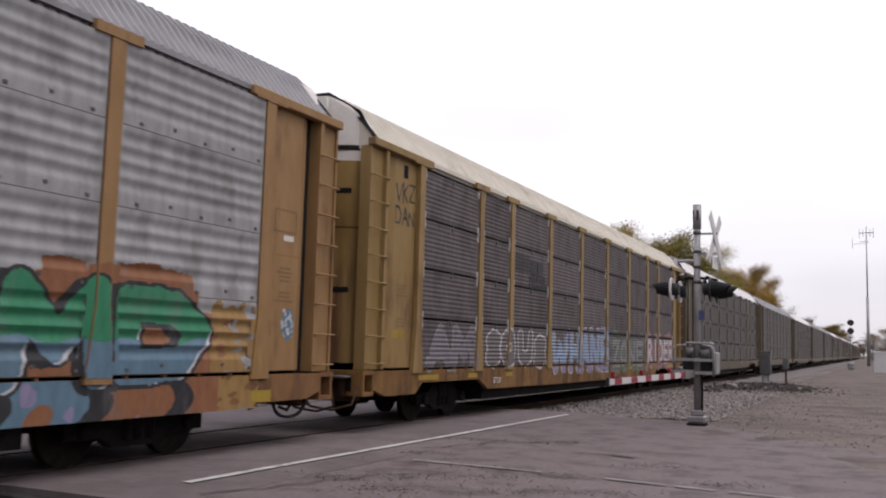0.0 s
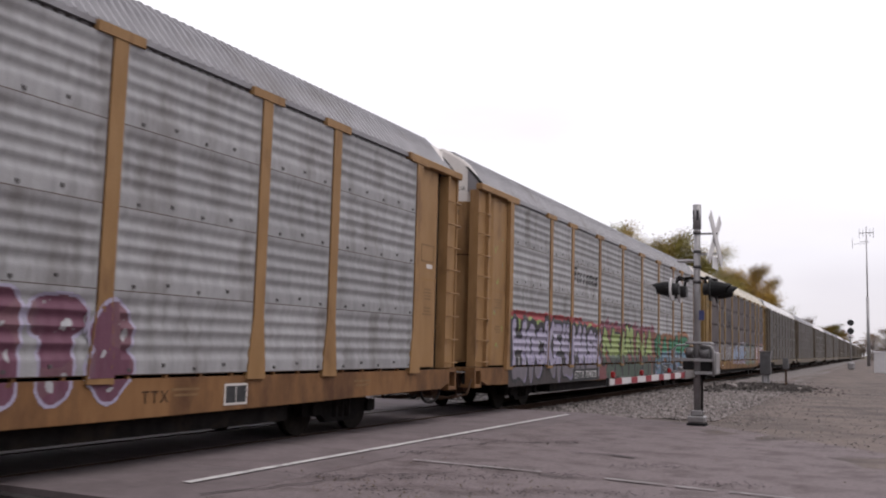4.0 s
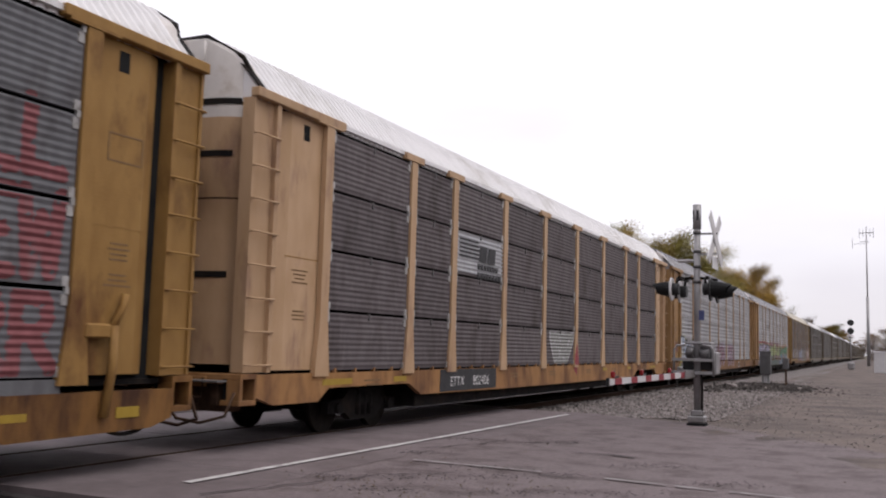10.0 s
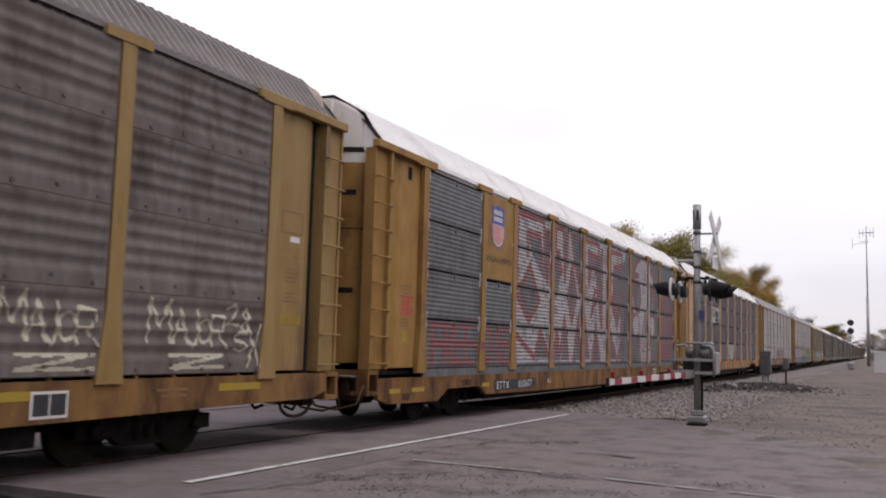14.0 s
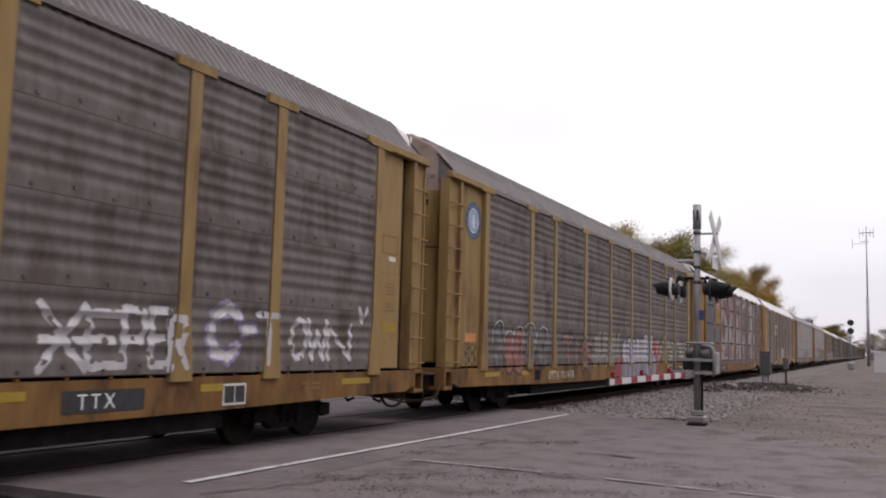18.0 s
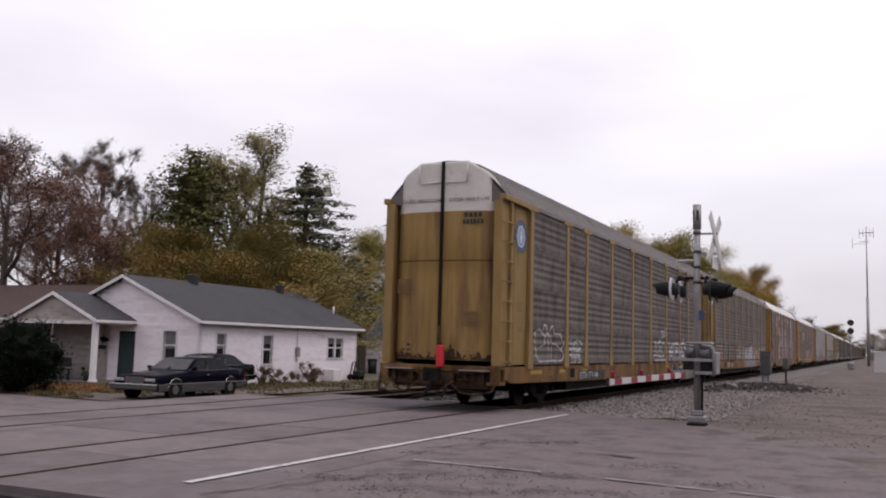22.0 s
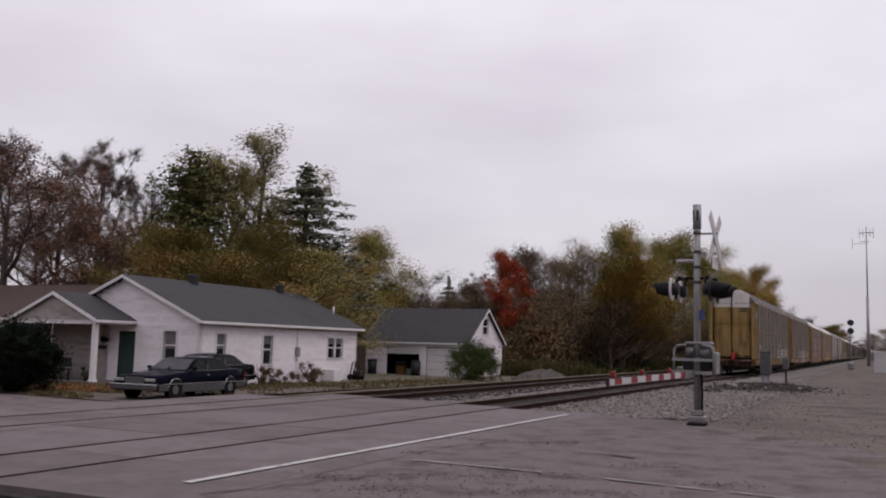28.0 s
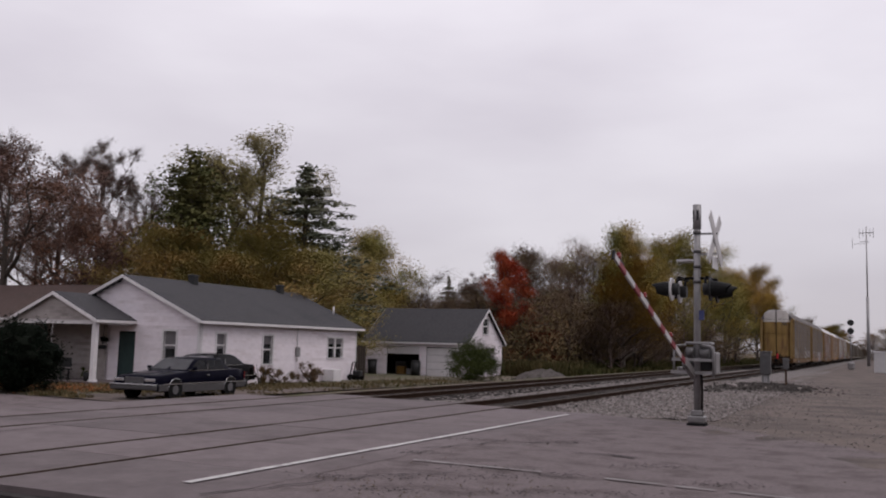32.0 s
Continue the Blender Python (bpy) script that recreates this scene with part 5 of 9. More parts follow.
def sill_text(car, text, y, z, height, material, name="number", label="", x=1.538, spacing=1.05):
    me = lettering(text, height, spacing)
    me.materials.append(material)
    o = new(name, me)
    o.parent = car
    o.matrix_basis = pose(x, y, z, 90, 0, 90)
    if label:
        o["label"] = label
    return o


def print_lines(car, y, z, w, rows, colour, x=1.4785, gap=0.06):
    """Small print that cannot be read, as bars."""
    bm = bmesh.new()
    rng = random.Random(int(abs(y * 100)) + rows)
    for k in range(rows):
        ww = w * rng.uniform(0.6, 1.0)
        box(bm, x - 0.004, x, y - ww / 2, y + ww / 2, z - k * gap - 0.022, z - k * gap)
    o = tagged(part("small_print", bm, colour, car, "dark small print on the plate"), kind="stuff")
    return o


# ---- the cars of this train ----
INK = surface("black_stencil_ink", (0.02, 0.02, 0.022), (0.035, 0.034, 0.036), 8, 0.7, vary=0)
WHITEINK = surface("white_stencil_ink", (0.55, 0.54, 0.53), (0.66, 0.65, 0.64), 9, 0.7, stain=(0.2, 0.18, 0.17), stain_scale=6, stain_at=0.62, vary=0)
FADEDINK = surface("faded_brown_ink", (0.13, 0.075, 0.03), (0.17, 0.10, 0.045), 8, 0.7, vary=0)
BLUEINK = surface("emblem_blue", (0.03, 0.06, 0.12), (0.042, 0.078, 0.15), 6, 0.6, stain=(0.072, 0.096, 0.12), vary=0)
PALEINK = surface("emblem_pale_blue", (0.204, 0.2736, 0.39), (0.2584, 0.3312, 0.4524), 6, 0.6, vary=0)
SHIELD_RED = surface("emblem_red", (0.36, 0.03, 0.045), (0.42, 0.05, 0.06), 6, 0.6, vary=0)
SHIELD_BLUE = surface("emblem_deep_blue", (0.03, 0.05, 0.22), (0.045, 0.07, 0.27), 6, 0.6, vary=0)


def plate(car, name, y0, y1, z0, z1, material, label, x=1.538, depth=0.006):
    return part(name, boxes((x - depth, x, y0, y1, z0, z1)), material, car, label)


def disc(car, y, z, r, material, x, name="emblem", label=""):
    bm = bmesh.new()
    tube(bm, [(x - 0.005, y, z), (x, y, z)], r, 28)
    return part(name, bm, material, car, label)


def common_marks(car, kind="wide", stencil=7.82):
    for y in (-12.3, 12.35):
        print_lines(car, y, 2.55, 0.42, 4, FADEDINK)
        print_lines(car, y, 2.2 if y > 0 else 1.95, 0.42, 3, FADEDINK)
    y, z = (12.32, 3.06) if kind == "wide" else (12.36, 3.46)
    frame_ = boxes((1.47, 1.4785, y - 0.27, y + 0.27, z + 0.31, z + 0.33), (1.47, 1.4785, y - 0.27, y + 0.27, z, z + 0.02), (1.47, 1.4785, y - 0.27, y - 0.25, z + 0.02, z + 0.31), (1.47, 1.4785, y + 0.25, y + 0.27, z + 0.02, z + 0.31))
    part("hatch_frame", frame_, FADEDINK, car, "outlined hatch on the plate")
    if kind == "wide":
        plate(car, "paper_tag", 12.28, 12.52, 2.94, 3.02, WHITEPAINT, "small white paper tag", x=1.479)
        if stencil is None:
            return
        y = stencil
        plate(car, "white_frame", y, y + 0.48, 0.65, 0.93, WHITEPAINT, "white framed data stencil")
        plate(car, "black_field", y + 0.03, y + 0.23, 0.68, 0.90, INK, "black field of the stencil", x=1.5405)
        plate(car, "black_field", y + 0.25, y + 0.45, 0.68, 0.90, INK, "black field of the stencil", x=1.5405)


def end_print(car):
    """The writing on the rear doors."""
    for text, x in (("EXCESS HEIGHT CAR", -1.08), ("EXCESS HEIGHT CAR", 0.16)):
        me = lettering(text, 0.09, 0.86)
        me.materials.append(INK)
        o = new("end_lettering", me)
        o.parent = car
        o.matrix_basis = pose(x, -13.628 if x > 0 else -13.628, 4.84, 90, 0, 0)
        tagged(o, "black stencilled warning")
    for n, x, w, z in ((4, 0.55, 0.12, 4.47), (6, 0.52, 0.09, 4.31)):
        for k in range(n):
            part("number_bar", boxes((x + k * w, x + (k + 0.74) * w, -13.61, -13.604, z, z + 0.11)), INK, car, "black stencilled bar")
    bm = bmesh.new()
    for x, z, n in ((0.75, 2.25, 5), (-0.95, 3.0, 5), (-0.25, 2.3, 5)):
        for k in range(n):
            box(bm, x - 0.2, x + 0.2, -13.605, -13.596, z - k * 0.075, z - k * 0.075 + 0.03)
    part("small_print", bm, FADEDINK, car, "rows of faded small print")


COLOURS.update(ashen=(0.33, 0.33, 0.31), palelilac=(0.46, 0.46, 0.56), wineworn=(0.20, 0.09, 0.115), weathered=(0.44, 0.425, 0.435), oldred=(0.265, 0.074, 0.082), straw=(0.40, 0.36, 0.27), rosy=(0.36, 0.19, 0.19), grey_old=(0.19, 0.18, 0.175))


COLOURS.update(pewter=(0.27, 0.26, 0.27), seagreen=(0.13, 0.23, 0.32), leafgreen=(0.03, 0.25, 0.12), limebright=(0.36, 0.46, 0.16), mossgrey=(0.085, 0.118, 0.088), ochrewash=(0.38, 0.22, 0.07), mauve=(0.30, 0.26, 0.42),
               iron=(0.215, 0.19, 0.22), skyblue=(0.30, 0.40, 0.55), acid=(0.36, 0.38, 0.10), chalk=(0.62, 0.60, 0.62), smoke=(0.17, 0.15, 0.15), brick=(0.32, 0.13, 0.10))


def teal_field(Y, Z):
    """Five fat letters, green above and sea-blue below, black shade on one side, on an orange cloud."""
    segs = letters("S 3.75 4.55 0.98 1.98|A 4.95 5.95 1.08 1.92|r 6.45 7.15 1.10 1.85|M 7.65 8.85 1.12 1.95|D 9.25 10.5 1.15 1.90")
    grit = 0.5 * wobble(Y, Z, 14, 6) + wobble(Y, Z, 5, 8)
    d = near(segs, Y, Z) + 0.018 * wobble(Y, Z, 4, 2)
    shade = near(segs, Y + 0.17, Z + 0.03) + 0.018 * wobble(Y, Z, 4, 2)
    g = np.zeros(Y.shape)
    top = 2.14 + 0.10 * wobble(Y, Z, 0.9, 3) + 0.16 * ((Y > 8.0) & (Y < 10.3)) - 0.30 * (Y > 10.4)
    g[(Y > 3.1) & (Y < 11.0 + 0.2 * grit) & (Z < top + 0.03 * grit)] = 3
    g[(Y > 10.7) & (Y < 11.75) & (Z < 1.95 + 0.08 * grit) & (wobble(Y, Z * 2.2, 3, 1) > -0.3)] = 8
    g[(Y > 3.05) & (Y < 3.5) & (Z < 1.9) & (grit > -0.3)] = 9
    g[(Z < 1.05) & (Y > 3.5) & (Y < 10.9)] = 3
    g[(Z < 1.05) & (Y > 3.55) & (Y < 8.9) & (wobble(Y, Z, 1.5, 5) > -0.55)] = 2
    g[(Z < 1.02) & (Y > 3.55) & (Y < 9.5) & (wobble(Y, Z, 2.6, 9) > 0.45)] = 7
    g[(Z < 1.05) & (Y > 3.4) & (Y < 10.9) & (np.abs((Y * 0.75 + 0.2 * np.sin(Z * 6)) % 1 - 0.5) < 0.13)] = 4
    fat = np.where(Y > 7.2, 0.205, 0.155)
    g[shade < fat + 0.02] = 4
    g[d < fat + 0.045] = 4
    inside = d < fat
    g[inside] = np.where(Z > 1.46 + 0.25 * (Y < 4.8) * (-1) + 0.07 * wobble(Y, Z, 2, 4), 1, 2)[inside]
    g[inside & (near(segs, Y + 0.09, Z - 0.05) > fat + 0.055) & (Z < 1.6)] = 5
    g[inside & (near(segs, Y - 0.1, Z) > fat + 0.05) & (Z > 1.5) & (grit < 0.4)] = 6
    return g


def lime_field(Y, Z):
    """Six lime letters with dark green feet on a red and wine-coloured cloud."""
    segs = letters("N -3.55 -2.55 1.15 2.02|E -2.30 -1.80 1.30 1.85|A -1.55 -0.95 1.18 1.98|n -0.75 0.15 1.18 2.18|N 0.80 1.75 1.22 1.98|A 2.15 3.15 1.20 2.06")
    grit = 0.5 * wobble(Y, Z, 14, 3) + wobble(Y, Z, 5, 5)
    d = near(segs, Y, Z) + 0.02 * wobble(Y, Z, 4, 7)
    g = np.zeros(Y.shape)
    g[(Y > -3.9) & (Y < 3.45) & (Z > 1.7) & (Z < 2.34 + 0.16 * wobble(Y, Z, 1.5, 2) + 0.10 * grit)] = 6
    g[(Y > -4.0) & (Y < 3.5) & (Z < 2.16 + 0.12 * wobble(Y, Z, 2.1, 6) + 0.03 * grit)] = 5
    g[(d < 0.34) & (wobble(Y, Z, 4.2, 9) > 0.45)] = 7
    g[(Z < 1.12 + 0.05 * grit) & (Y > -3.95) & (Y < 3.5)] = 3
    g[(Z < 1.05) & (Y < -3.25 + 0.12 * grit)] = 5
    g[(Z < 1.05) & (Y > -3.3) & (wobble(Y, Z * 0.6, 3.1, 4) > 0.30)] = 4
    g[near(segs, Y + 0.08, Z - 0.02) < 0.20] = 4
    g[d < 0.20] = 4
    inside = d < 0.145
    g[inside] = np.where(Z > 1.32 + 0.06 * grit, 1, 3)[inside]
    g[inside & (near(segs, Y - 0.07, Z + 0.06) > 0.18) & (Z > 1.35)] = 2
    return g


def lilac_field(Y, Z):
    """Ten lilac block letters with heavy black edges, under a lime band and a red fringe; their feet run down over the sill."""
    segs = letters("H -11.45 -10.75 1.12 2.02|O -10.45 -10.02 1.12 1.95|C -9.80 -9.38 1.14 1.86|K -9.12 -8.62 1.05 2.06|E -8.38 -7.98 1.14 1.98|4 -7.70 -7.22 1.12 2.02|M -6.88 -6.15 1.12 2.02|A -5.98 -5.52 1.12 1.98|S -5.30 -4.90 1.12 1.92|K -4.66 -4.20 1.12 1.86")
    grit = 0.5 * wobble(Y, Z, 14, 9) + wobble(Y, Z, 5, 2)
    d = near(segs, Y, Z) + 0.016 * wobble(Y, Z, 5, 3)
    g = np.zeros(Y.shape)
    span = (Y > -11.72) & (Y < -4.0)
    g[span & (Z > 1.7) & (Z < 2.36 + 0.05 * wobble(Y, Z, 1.3, 1) + 0.03 * grit - 0.08 * (Y > -6))] = 5
    g[span & (Z > 1.7) & (Z < 2.17 + 0.10 * wobble(Y, Z, 1.8, 5)) & (wobble(Y, Z, 1.1, 7) > -0.6)] = 6
    g[span & (Y < -11.45) & (Z < 2.1) & (grit > -0.4)] = 5
    g[(d < 0.31) & (Z < 2.14)] = 8
    g[near(segs, Y - 0.07, Z - 0.05) < 0.21] = 3
    g[d < 0.205] = 3
    inside = d < 0.138
    g[inside] = 1
    g[inside & (near(segs, Y - 0.06, Z + 0.05) > 0.168)] = 2
    g[inside & (near(segs, Y + 0.06, Z - 0.04) > 0.178) & (grit < 0.5)] = 7
    g[inside & (Z < 1.35 + 0.1 * grit) & (wobble(Y * 2, Z, 2.3, 11) > 0.25)] = 2
    foot = (Z < 1.06) & span
    g[foot] = 8
    q = (Y * 1.32 + 0.35 * np.sin(Y * 3.1)) % 1
    drop = np.hypot((q - 0.5) / 0.40, (Z - 1.06) / (0.43 + 0.10 * np.sin(Y * 5.3))) + 0.06 * grit
    g[foot & (drop < 1.12)] = 3
    g[foot & (drop < 0.95)] = 4
    g[foot & (drop > 0.82) & (drop < 0.92) & (q > 0.5)] = 2
    return g


def pink_field(Y, Z):
    """Two words of faded wine-coloured bubbles with thin pale rims that hang over the sill."""
    segs = letters("A -2.1 -1.55 1.0 1.7|R -1.25 -0.8 0.95 1.75|P -0.45 0.0 0.98 1.78|O 0.25 0.72 1.0 1.75|C 2.3 2.45 1.0 1.75|I 2.7 3.1 1.0 1.75|T 3.4 3.75 1.0 1.7|8 4.15 4.5 1.0 1.7")
    d = near(segs, Y, Z) + 0.02 * wobble(Y, Z, 3, 3)
    grit = 0.5 * wobble(Y, Z, 12, 3) + wobble(Y, Z, 4, 5)
    g = np.zeros(Y.shape)
    g[(d < 0.21) & (grit < (0.5 + 0.35 * (Y > 1.5)))] = 1
    g[(d < 0.21) & (g == 1) & (wobble(Y, Z, 2, 8) > 0.2)] = 2
    g[(d < 0.10) & (wobble(Y, Z, 3.3, 2) > 0.5)] = 4
    g[(d > 0.205) & (d < 0.245) & (grit < 0.75)] = 3
    return g


def white_field(Y, Z):
    """White letters turning blue at the feet, black edges, a greenish halo."""
    segs = letters("T -11.95 -11.25 1.02 1.90|R -10.95 -10.4 1.02 1.76|I -10.05 -9.85 1.0 1.72|A -9.5 -8.9 1.02 1.80|M -8.55 -7.8 1.02 1.70|U -7.45 -6.9 1.02 1.68|K -6.55 -6.1 1.02 1.72|L -5.75 -5.45 0.98 1.42")
    d = near(segs, Y, Z) + 0.015 * wobble(Y, Z, 3, 1)
    grit = 0.5 * wobble(Y, Z, 12, 3) + wobble(Y, Z, 4, 5)
    g = np.zeros(Y.shape)
    g[(d < 0.32 + 0.05 * grit) & (Z > 1.0) & (wobble(Y, Z, 1.6, 8) > 0.35)] = 4
    g[(Y > -12.4) & (Y < -11.8) & (Z < 1.4 + 0.2 * grit) & (grit > -0.2)] = 4
    g[d < 0.27] = 3
    inside = d < 0.19
    g[inside] = np.where(Z > 1.30 + 0.10 * wobble(Y, Z, 3, 6), 1, 6)[inside]
    g[inside & (wobble(Y, Z * 0.7, 3.2, 3) > 0.15)] = 2
    core = (d < 0.05 + 0.015 * grit) & (Z < 1.55)
    g[core & (wobble(Y, Z, 2.2, 7) > -0.15)] = 3
    foot = (Z < 1.04) & (Y > -11.75) & (Y < -5.1)
    g[foot & (d < 0.5)] = 5
    g[foot & (d < 0.5) & (wobble(Y, Z, 2.2, 4) > 0.55)] = 2
    g[foot & (np.abs((Y * 0.85 + 0.08 * np.sin(Z * 9)) % 1 - 0.5) < 0.05)] = 3
    return g


def lobes(Y, Z, rows, seed, edge, rim):
    """Fat rounded letters one behind the other: each row gives y0, y1, top and fill number; z runs down over the sill."""
    g = np.zeros(Y.shape)
    for k, (y0, y1, z0, z1, fill) in enumerate(rows):
        w, a = (y1 - y0) / 2, (y0 + y1) / 2
        h = max(0.02, (z1 - z0) / 2 - w)
        r = np.hypot(Y - a, np.maximum(0, np.abs(Z - (z0 + z1) / 2) - h)) + 0.02 * wobble(Y, Z, 3, seed + k)
        g[r < w] = fill
        g[(r < w - 0.03) & (Y > a + 0.45 * w) & (fill != 0)] = fill + 1 if fill else 0
        g[(r > w - 0.055) & (r < w)] = edge
        if rim:
            g[(r > w) & (r < w + 0.035) & (Z > (z0 + z1) / 2)] = rim
    return g


def old_field(Y, Z):
    """Five old fat letters with dark outlines, two of them filled with faded brick red, and a darker word beyond."""
    g = lobes(Y, Z, ((-11.42, -10.76, 0.95, 2.05, 3), (-10.74, -10.05, 0.85, 1.85, 5), (-10.2, -9.3, 0.82, 1.95, 5), (-9.5, -8.6, 0.9, 2.08, 3), (-8.55, -7.6, 0.95, 2.0, 3)), 2, 1, 2)
    grit = 0.5 * wobble(Y, Z, 12, 3) + wobble(Y, Z, 4, 5)
    g[((g == 3) | (g == 4)) & (grit > -0.1)] = 0
    for a, b, za, zb in ((-9.75, -9.68, 1.25, 1.7), (-9.05, -8.98, 1.3, 1.75), (-8.1, -7.95, 1.45, 1.6)):
        g[(Y > a) & (Y < b) & (Z > za) & (Z < zb)] = 1
    d = near(letters("T -6.3 -5.6 1.1 1.75|I -5.4 -4.9 1.1 1.7|O -4.7 -4.2 1.0 1.65|S -4.1 -3.6 0.95 1.7"), Y, Z) + 0.02 * wobble(Y, Z, 4, 5)
    g[(d < 0.12) & (grit < 0.1)] = 5
    g[(d < 0.10) & (grit > 0.3)] = 3
    g[(d > 0.11) & (d < 0.165)] = 1
    return g


def arch_field(Y, Z):
    """Six pale arched letters shaded lilac on one side, over a painted sill, with red beside them."""
    grit = 0.5 * wobble(Y, Z, 12, 3) + wobble(Y, Z, 4, 5)
    g = np.zeros(Y.shape)
    g[(Y > 4.75) & (Y < 5.95 + 0.10 * grit) & (Z < 1.92 - 0.25 * (Y - 4.9) + 0.12 * grit) & (Z > 0.62)] = 5
    g[(Y > -0.65) & (Y < 0.15) & (Z < 1.15 + 0.25 * (Y + 0.6) + 0.1 * grit)] = 5
    g[(Y > 0.15) & (Y < 5.35) & (Z < 1.06)] = 2
    rows = ((0.2, 0.86, 0.3, 1.86, 1), (0.8, 1.5, 0.3, 1.95, 1), (1.45, 2.12, 0.3, 1.9, 1), (2.05, 2.75, 0.3, 1.96, 1), (2.7, 3.3, 0.3, 1.95, 1), (3.05, 4.08, 0.3, 2.12, 1), (4.12, 4.80, 0.3, 2.1, 1), (4.45, 5.10, 0.5, 1.55, 1), (4.55, 5.34, 0.2, 1.34, 1))
    k = lobes(Y, Z, rows, 5, 3, 0)
    g[k > 0] = k[k > 0]
    g[(g == 1) & (Z < 1.05)] = 4
    g[(g == 1) & (np.abs((Y * 1.5 + 0.2 * np.sin(Z * 4)) % 1 - 0.4) < 0.035) & (Z < 1.7)] = 2
    g[(np.hypot((Y - 4.5) / 0.14, (Z - 1.35) / 0.2) < 1)] = 3
    return g


def build_cars():
    cars = []
    # the car that leads the seven seen close by
    c = autorack("fine", DARKSLAT, ROOF_CREAM, OCHRE, WHITEPAINT, "dark slatted autorack with ochre frame, cream roof and graffiti")
    piece(c, "fine", -11.6, -8.65, 0.65, 2.1, outline_word("A -11.17 -10.27 1.15 1.75|M -10.07 -9.07 1.15 1.75", 0, 0, 0, 0, "haze", "iron", 0.16, 0.04, 3, fade=0.15), "pale outlined graffiti letters")
    piece(c, "fine", -8.62, -4.2, 0.65, 2.2, outline_word("S -8.27 -7.67 1.2 1.7|O -7.37 -6.77 1.2 1.75|U -6.27 -5.57 1.2 1.75|S -5.17 -4.57 1.15 1.65", 0, 0, 0, 0, "chalk", "smoke", 0.17, 0.05, 4), "white outlined graffiti on black")
    piece(c, "fine", -4.2, 1.85, 0.62, 2.3, bubble("W -3.87 -2.67 1.0 1.8|H -2.27 -1.57 1.0 1.85|A -1.27 -0.57 1.0 1.9|N -0.27 0.43 1.0 1.95|E 0.83 1.53 1.0 1.95", 0, 0, 0.95, 1.9, "skyblue", "purple", "chalk", None, 0.14, 0.05, 0, 4, low="mauve"), "blue and white graffiti")
    piece(c, "fine", 1.85, 6.65, 0.62, 2.3, bubble("Z 2.23 2.93 1.05 1.75|O 3.23 3.93 1.05 1.75|N 4.23 5.03 1.05 1.75|E 5.43 6.23 1.05 1.75", 0, 0, 1.1, 1.8, "haze", "black", None, "moss", 0.13, 0.05, 0.05, 5, spread=0.3), "green graffiti with black outline")
    piece(c, "fine", 6.65, 11.75, 0.62, 2.3, bubble("R 7.03 7.83 1.1 1.85|I 8.13 8.73 1.1 1.85|D 9.03 9.73 1.1 1.85|E 10.03 10.63 1.1 1.85|R 10.93 11.63 1.1 1.85", 0, 0, 1.1, 1.85, "chalk", "wine", None, "rosy", 0.11, 0.05, 0.05, 6), "white and wine-red graffiti")
    dark_mark(c, False)
    piece(c, "fine", -12.68, -11.85, 3.4, 4.6, tag_word("V -12.62 -12.4 4.05 4.35|K -12.35 -12.15 4.05 4.4|Z -12.1 -11.9 4.1 4.4|D -12.62 -12.4 3.65 3.95|A -12.35 -12.15 3.65 3.95|N -12.1 -11.9 3.65 3.9", 0, 0, 0, 0, "black", 0.018), "black scrawled tag", "scrawl", (0.012, 0.012))
    sill_text(c, "ETTX", -7.95, 0.70, 0.13, WHITEINK, label="white stencilled letters", x=1.5385)
    common_marks(c, "fine")
    plate(c, "yellow_label", -12.6, -12.1, 1.60, 1.74, SAFETY_YELLOW, "yellow warning label", x=1.479)
    cars.append(c)

    c = autorack("wide", GALV, ROOF_GREY, TAN, WHITEPAINT, "weathered galvanised autorack with tan posts and bright graffiti", marked=False)
    piece(c, "wide", 3.0, 11.8, 0.585, 2.5, (["leafgreen", "seagreen", "rust", "black", "white", "green", "mauve", "ochrewash", "dullred"], teal_field), "green and sea-blue graffiti on an orange cloud")
    piece(c, "wide", -4.05, 3.6, 0.585, 2.62, (["limebright", "lime", "mossgrey", "black", "dullred", "wine", "orange"], lime_field), "lime green graffiti on a red cloud")
    piece(c, "wide", -11.75, -3.95, 0.585, 2.5, (["lilac", "mauve", "black", "iron", "red", "lime", "chalk", "gloom", "pink", "ochrewash"], lilac_field), "lilac graffiti with black edges under a lime band")
    company_mark(c, "wide", -6.8, -4.35, 3.34, 3.78)
    common_marks(c, stencil=None)
    plate(c, "yellow_label", 11.60, 12.05, 0.66, 0.82, SAFETY_YELLOW, "yellow label on the sill", x=1.537)
    piece(c, "wide", 12.0, 12.67, 1.4, 2.1, (["chalk", "seagreen"], lambda Y, Z: np.where(np.hypot((Y - 12.45) / 0.18, (Z - 1.76) / 0.24) + 0.35 * wobble(Y, Z, 7, 3) < 0.9, np.where(wobble(Y, Z, 11, 2) > 0.1, 1, 2), 0)), "small white and blue smear on the plate", "smear")
    end_print(c)
    plate(c, "number_board", -6.75, -4.2, 0.60, 0.93, INK, "black board with white number", x=1.5365)
    sill_text(c, "ETTX 704020", -6.6, 0.67, 0.21, WHITEINK, label="white stencilled number", x=1.5395, spacing=1.36)
    plate(c, "number_board", 5.15, 6.1, 0.63, 0.97, INK, "black board with white letters", x=1.5365)
    sill_text(c, "TTX", 5.3, 0.71, 0.2, WHITEINK, label="white stencilled letters", x=1.5395)
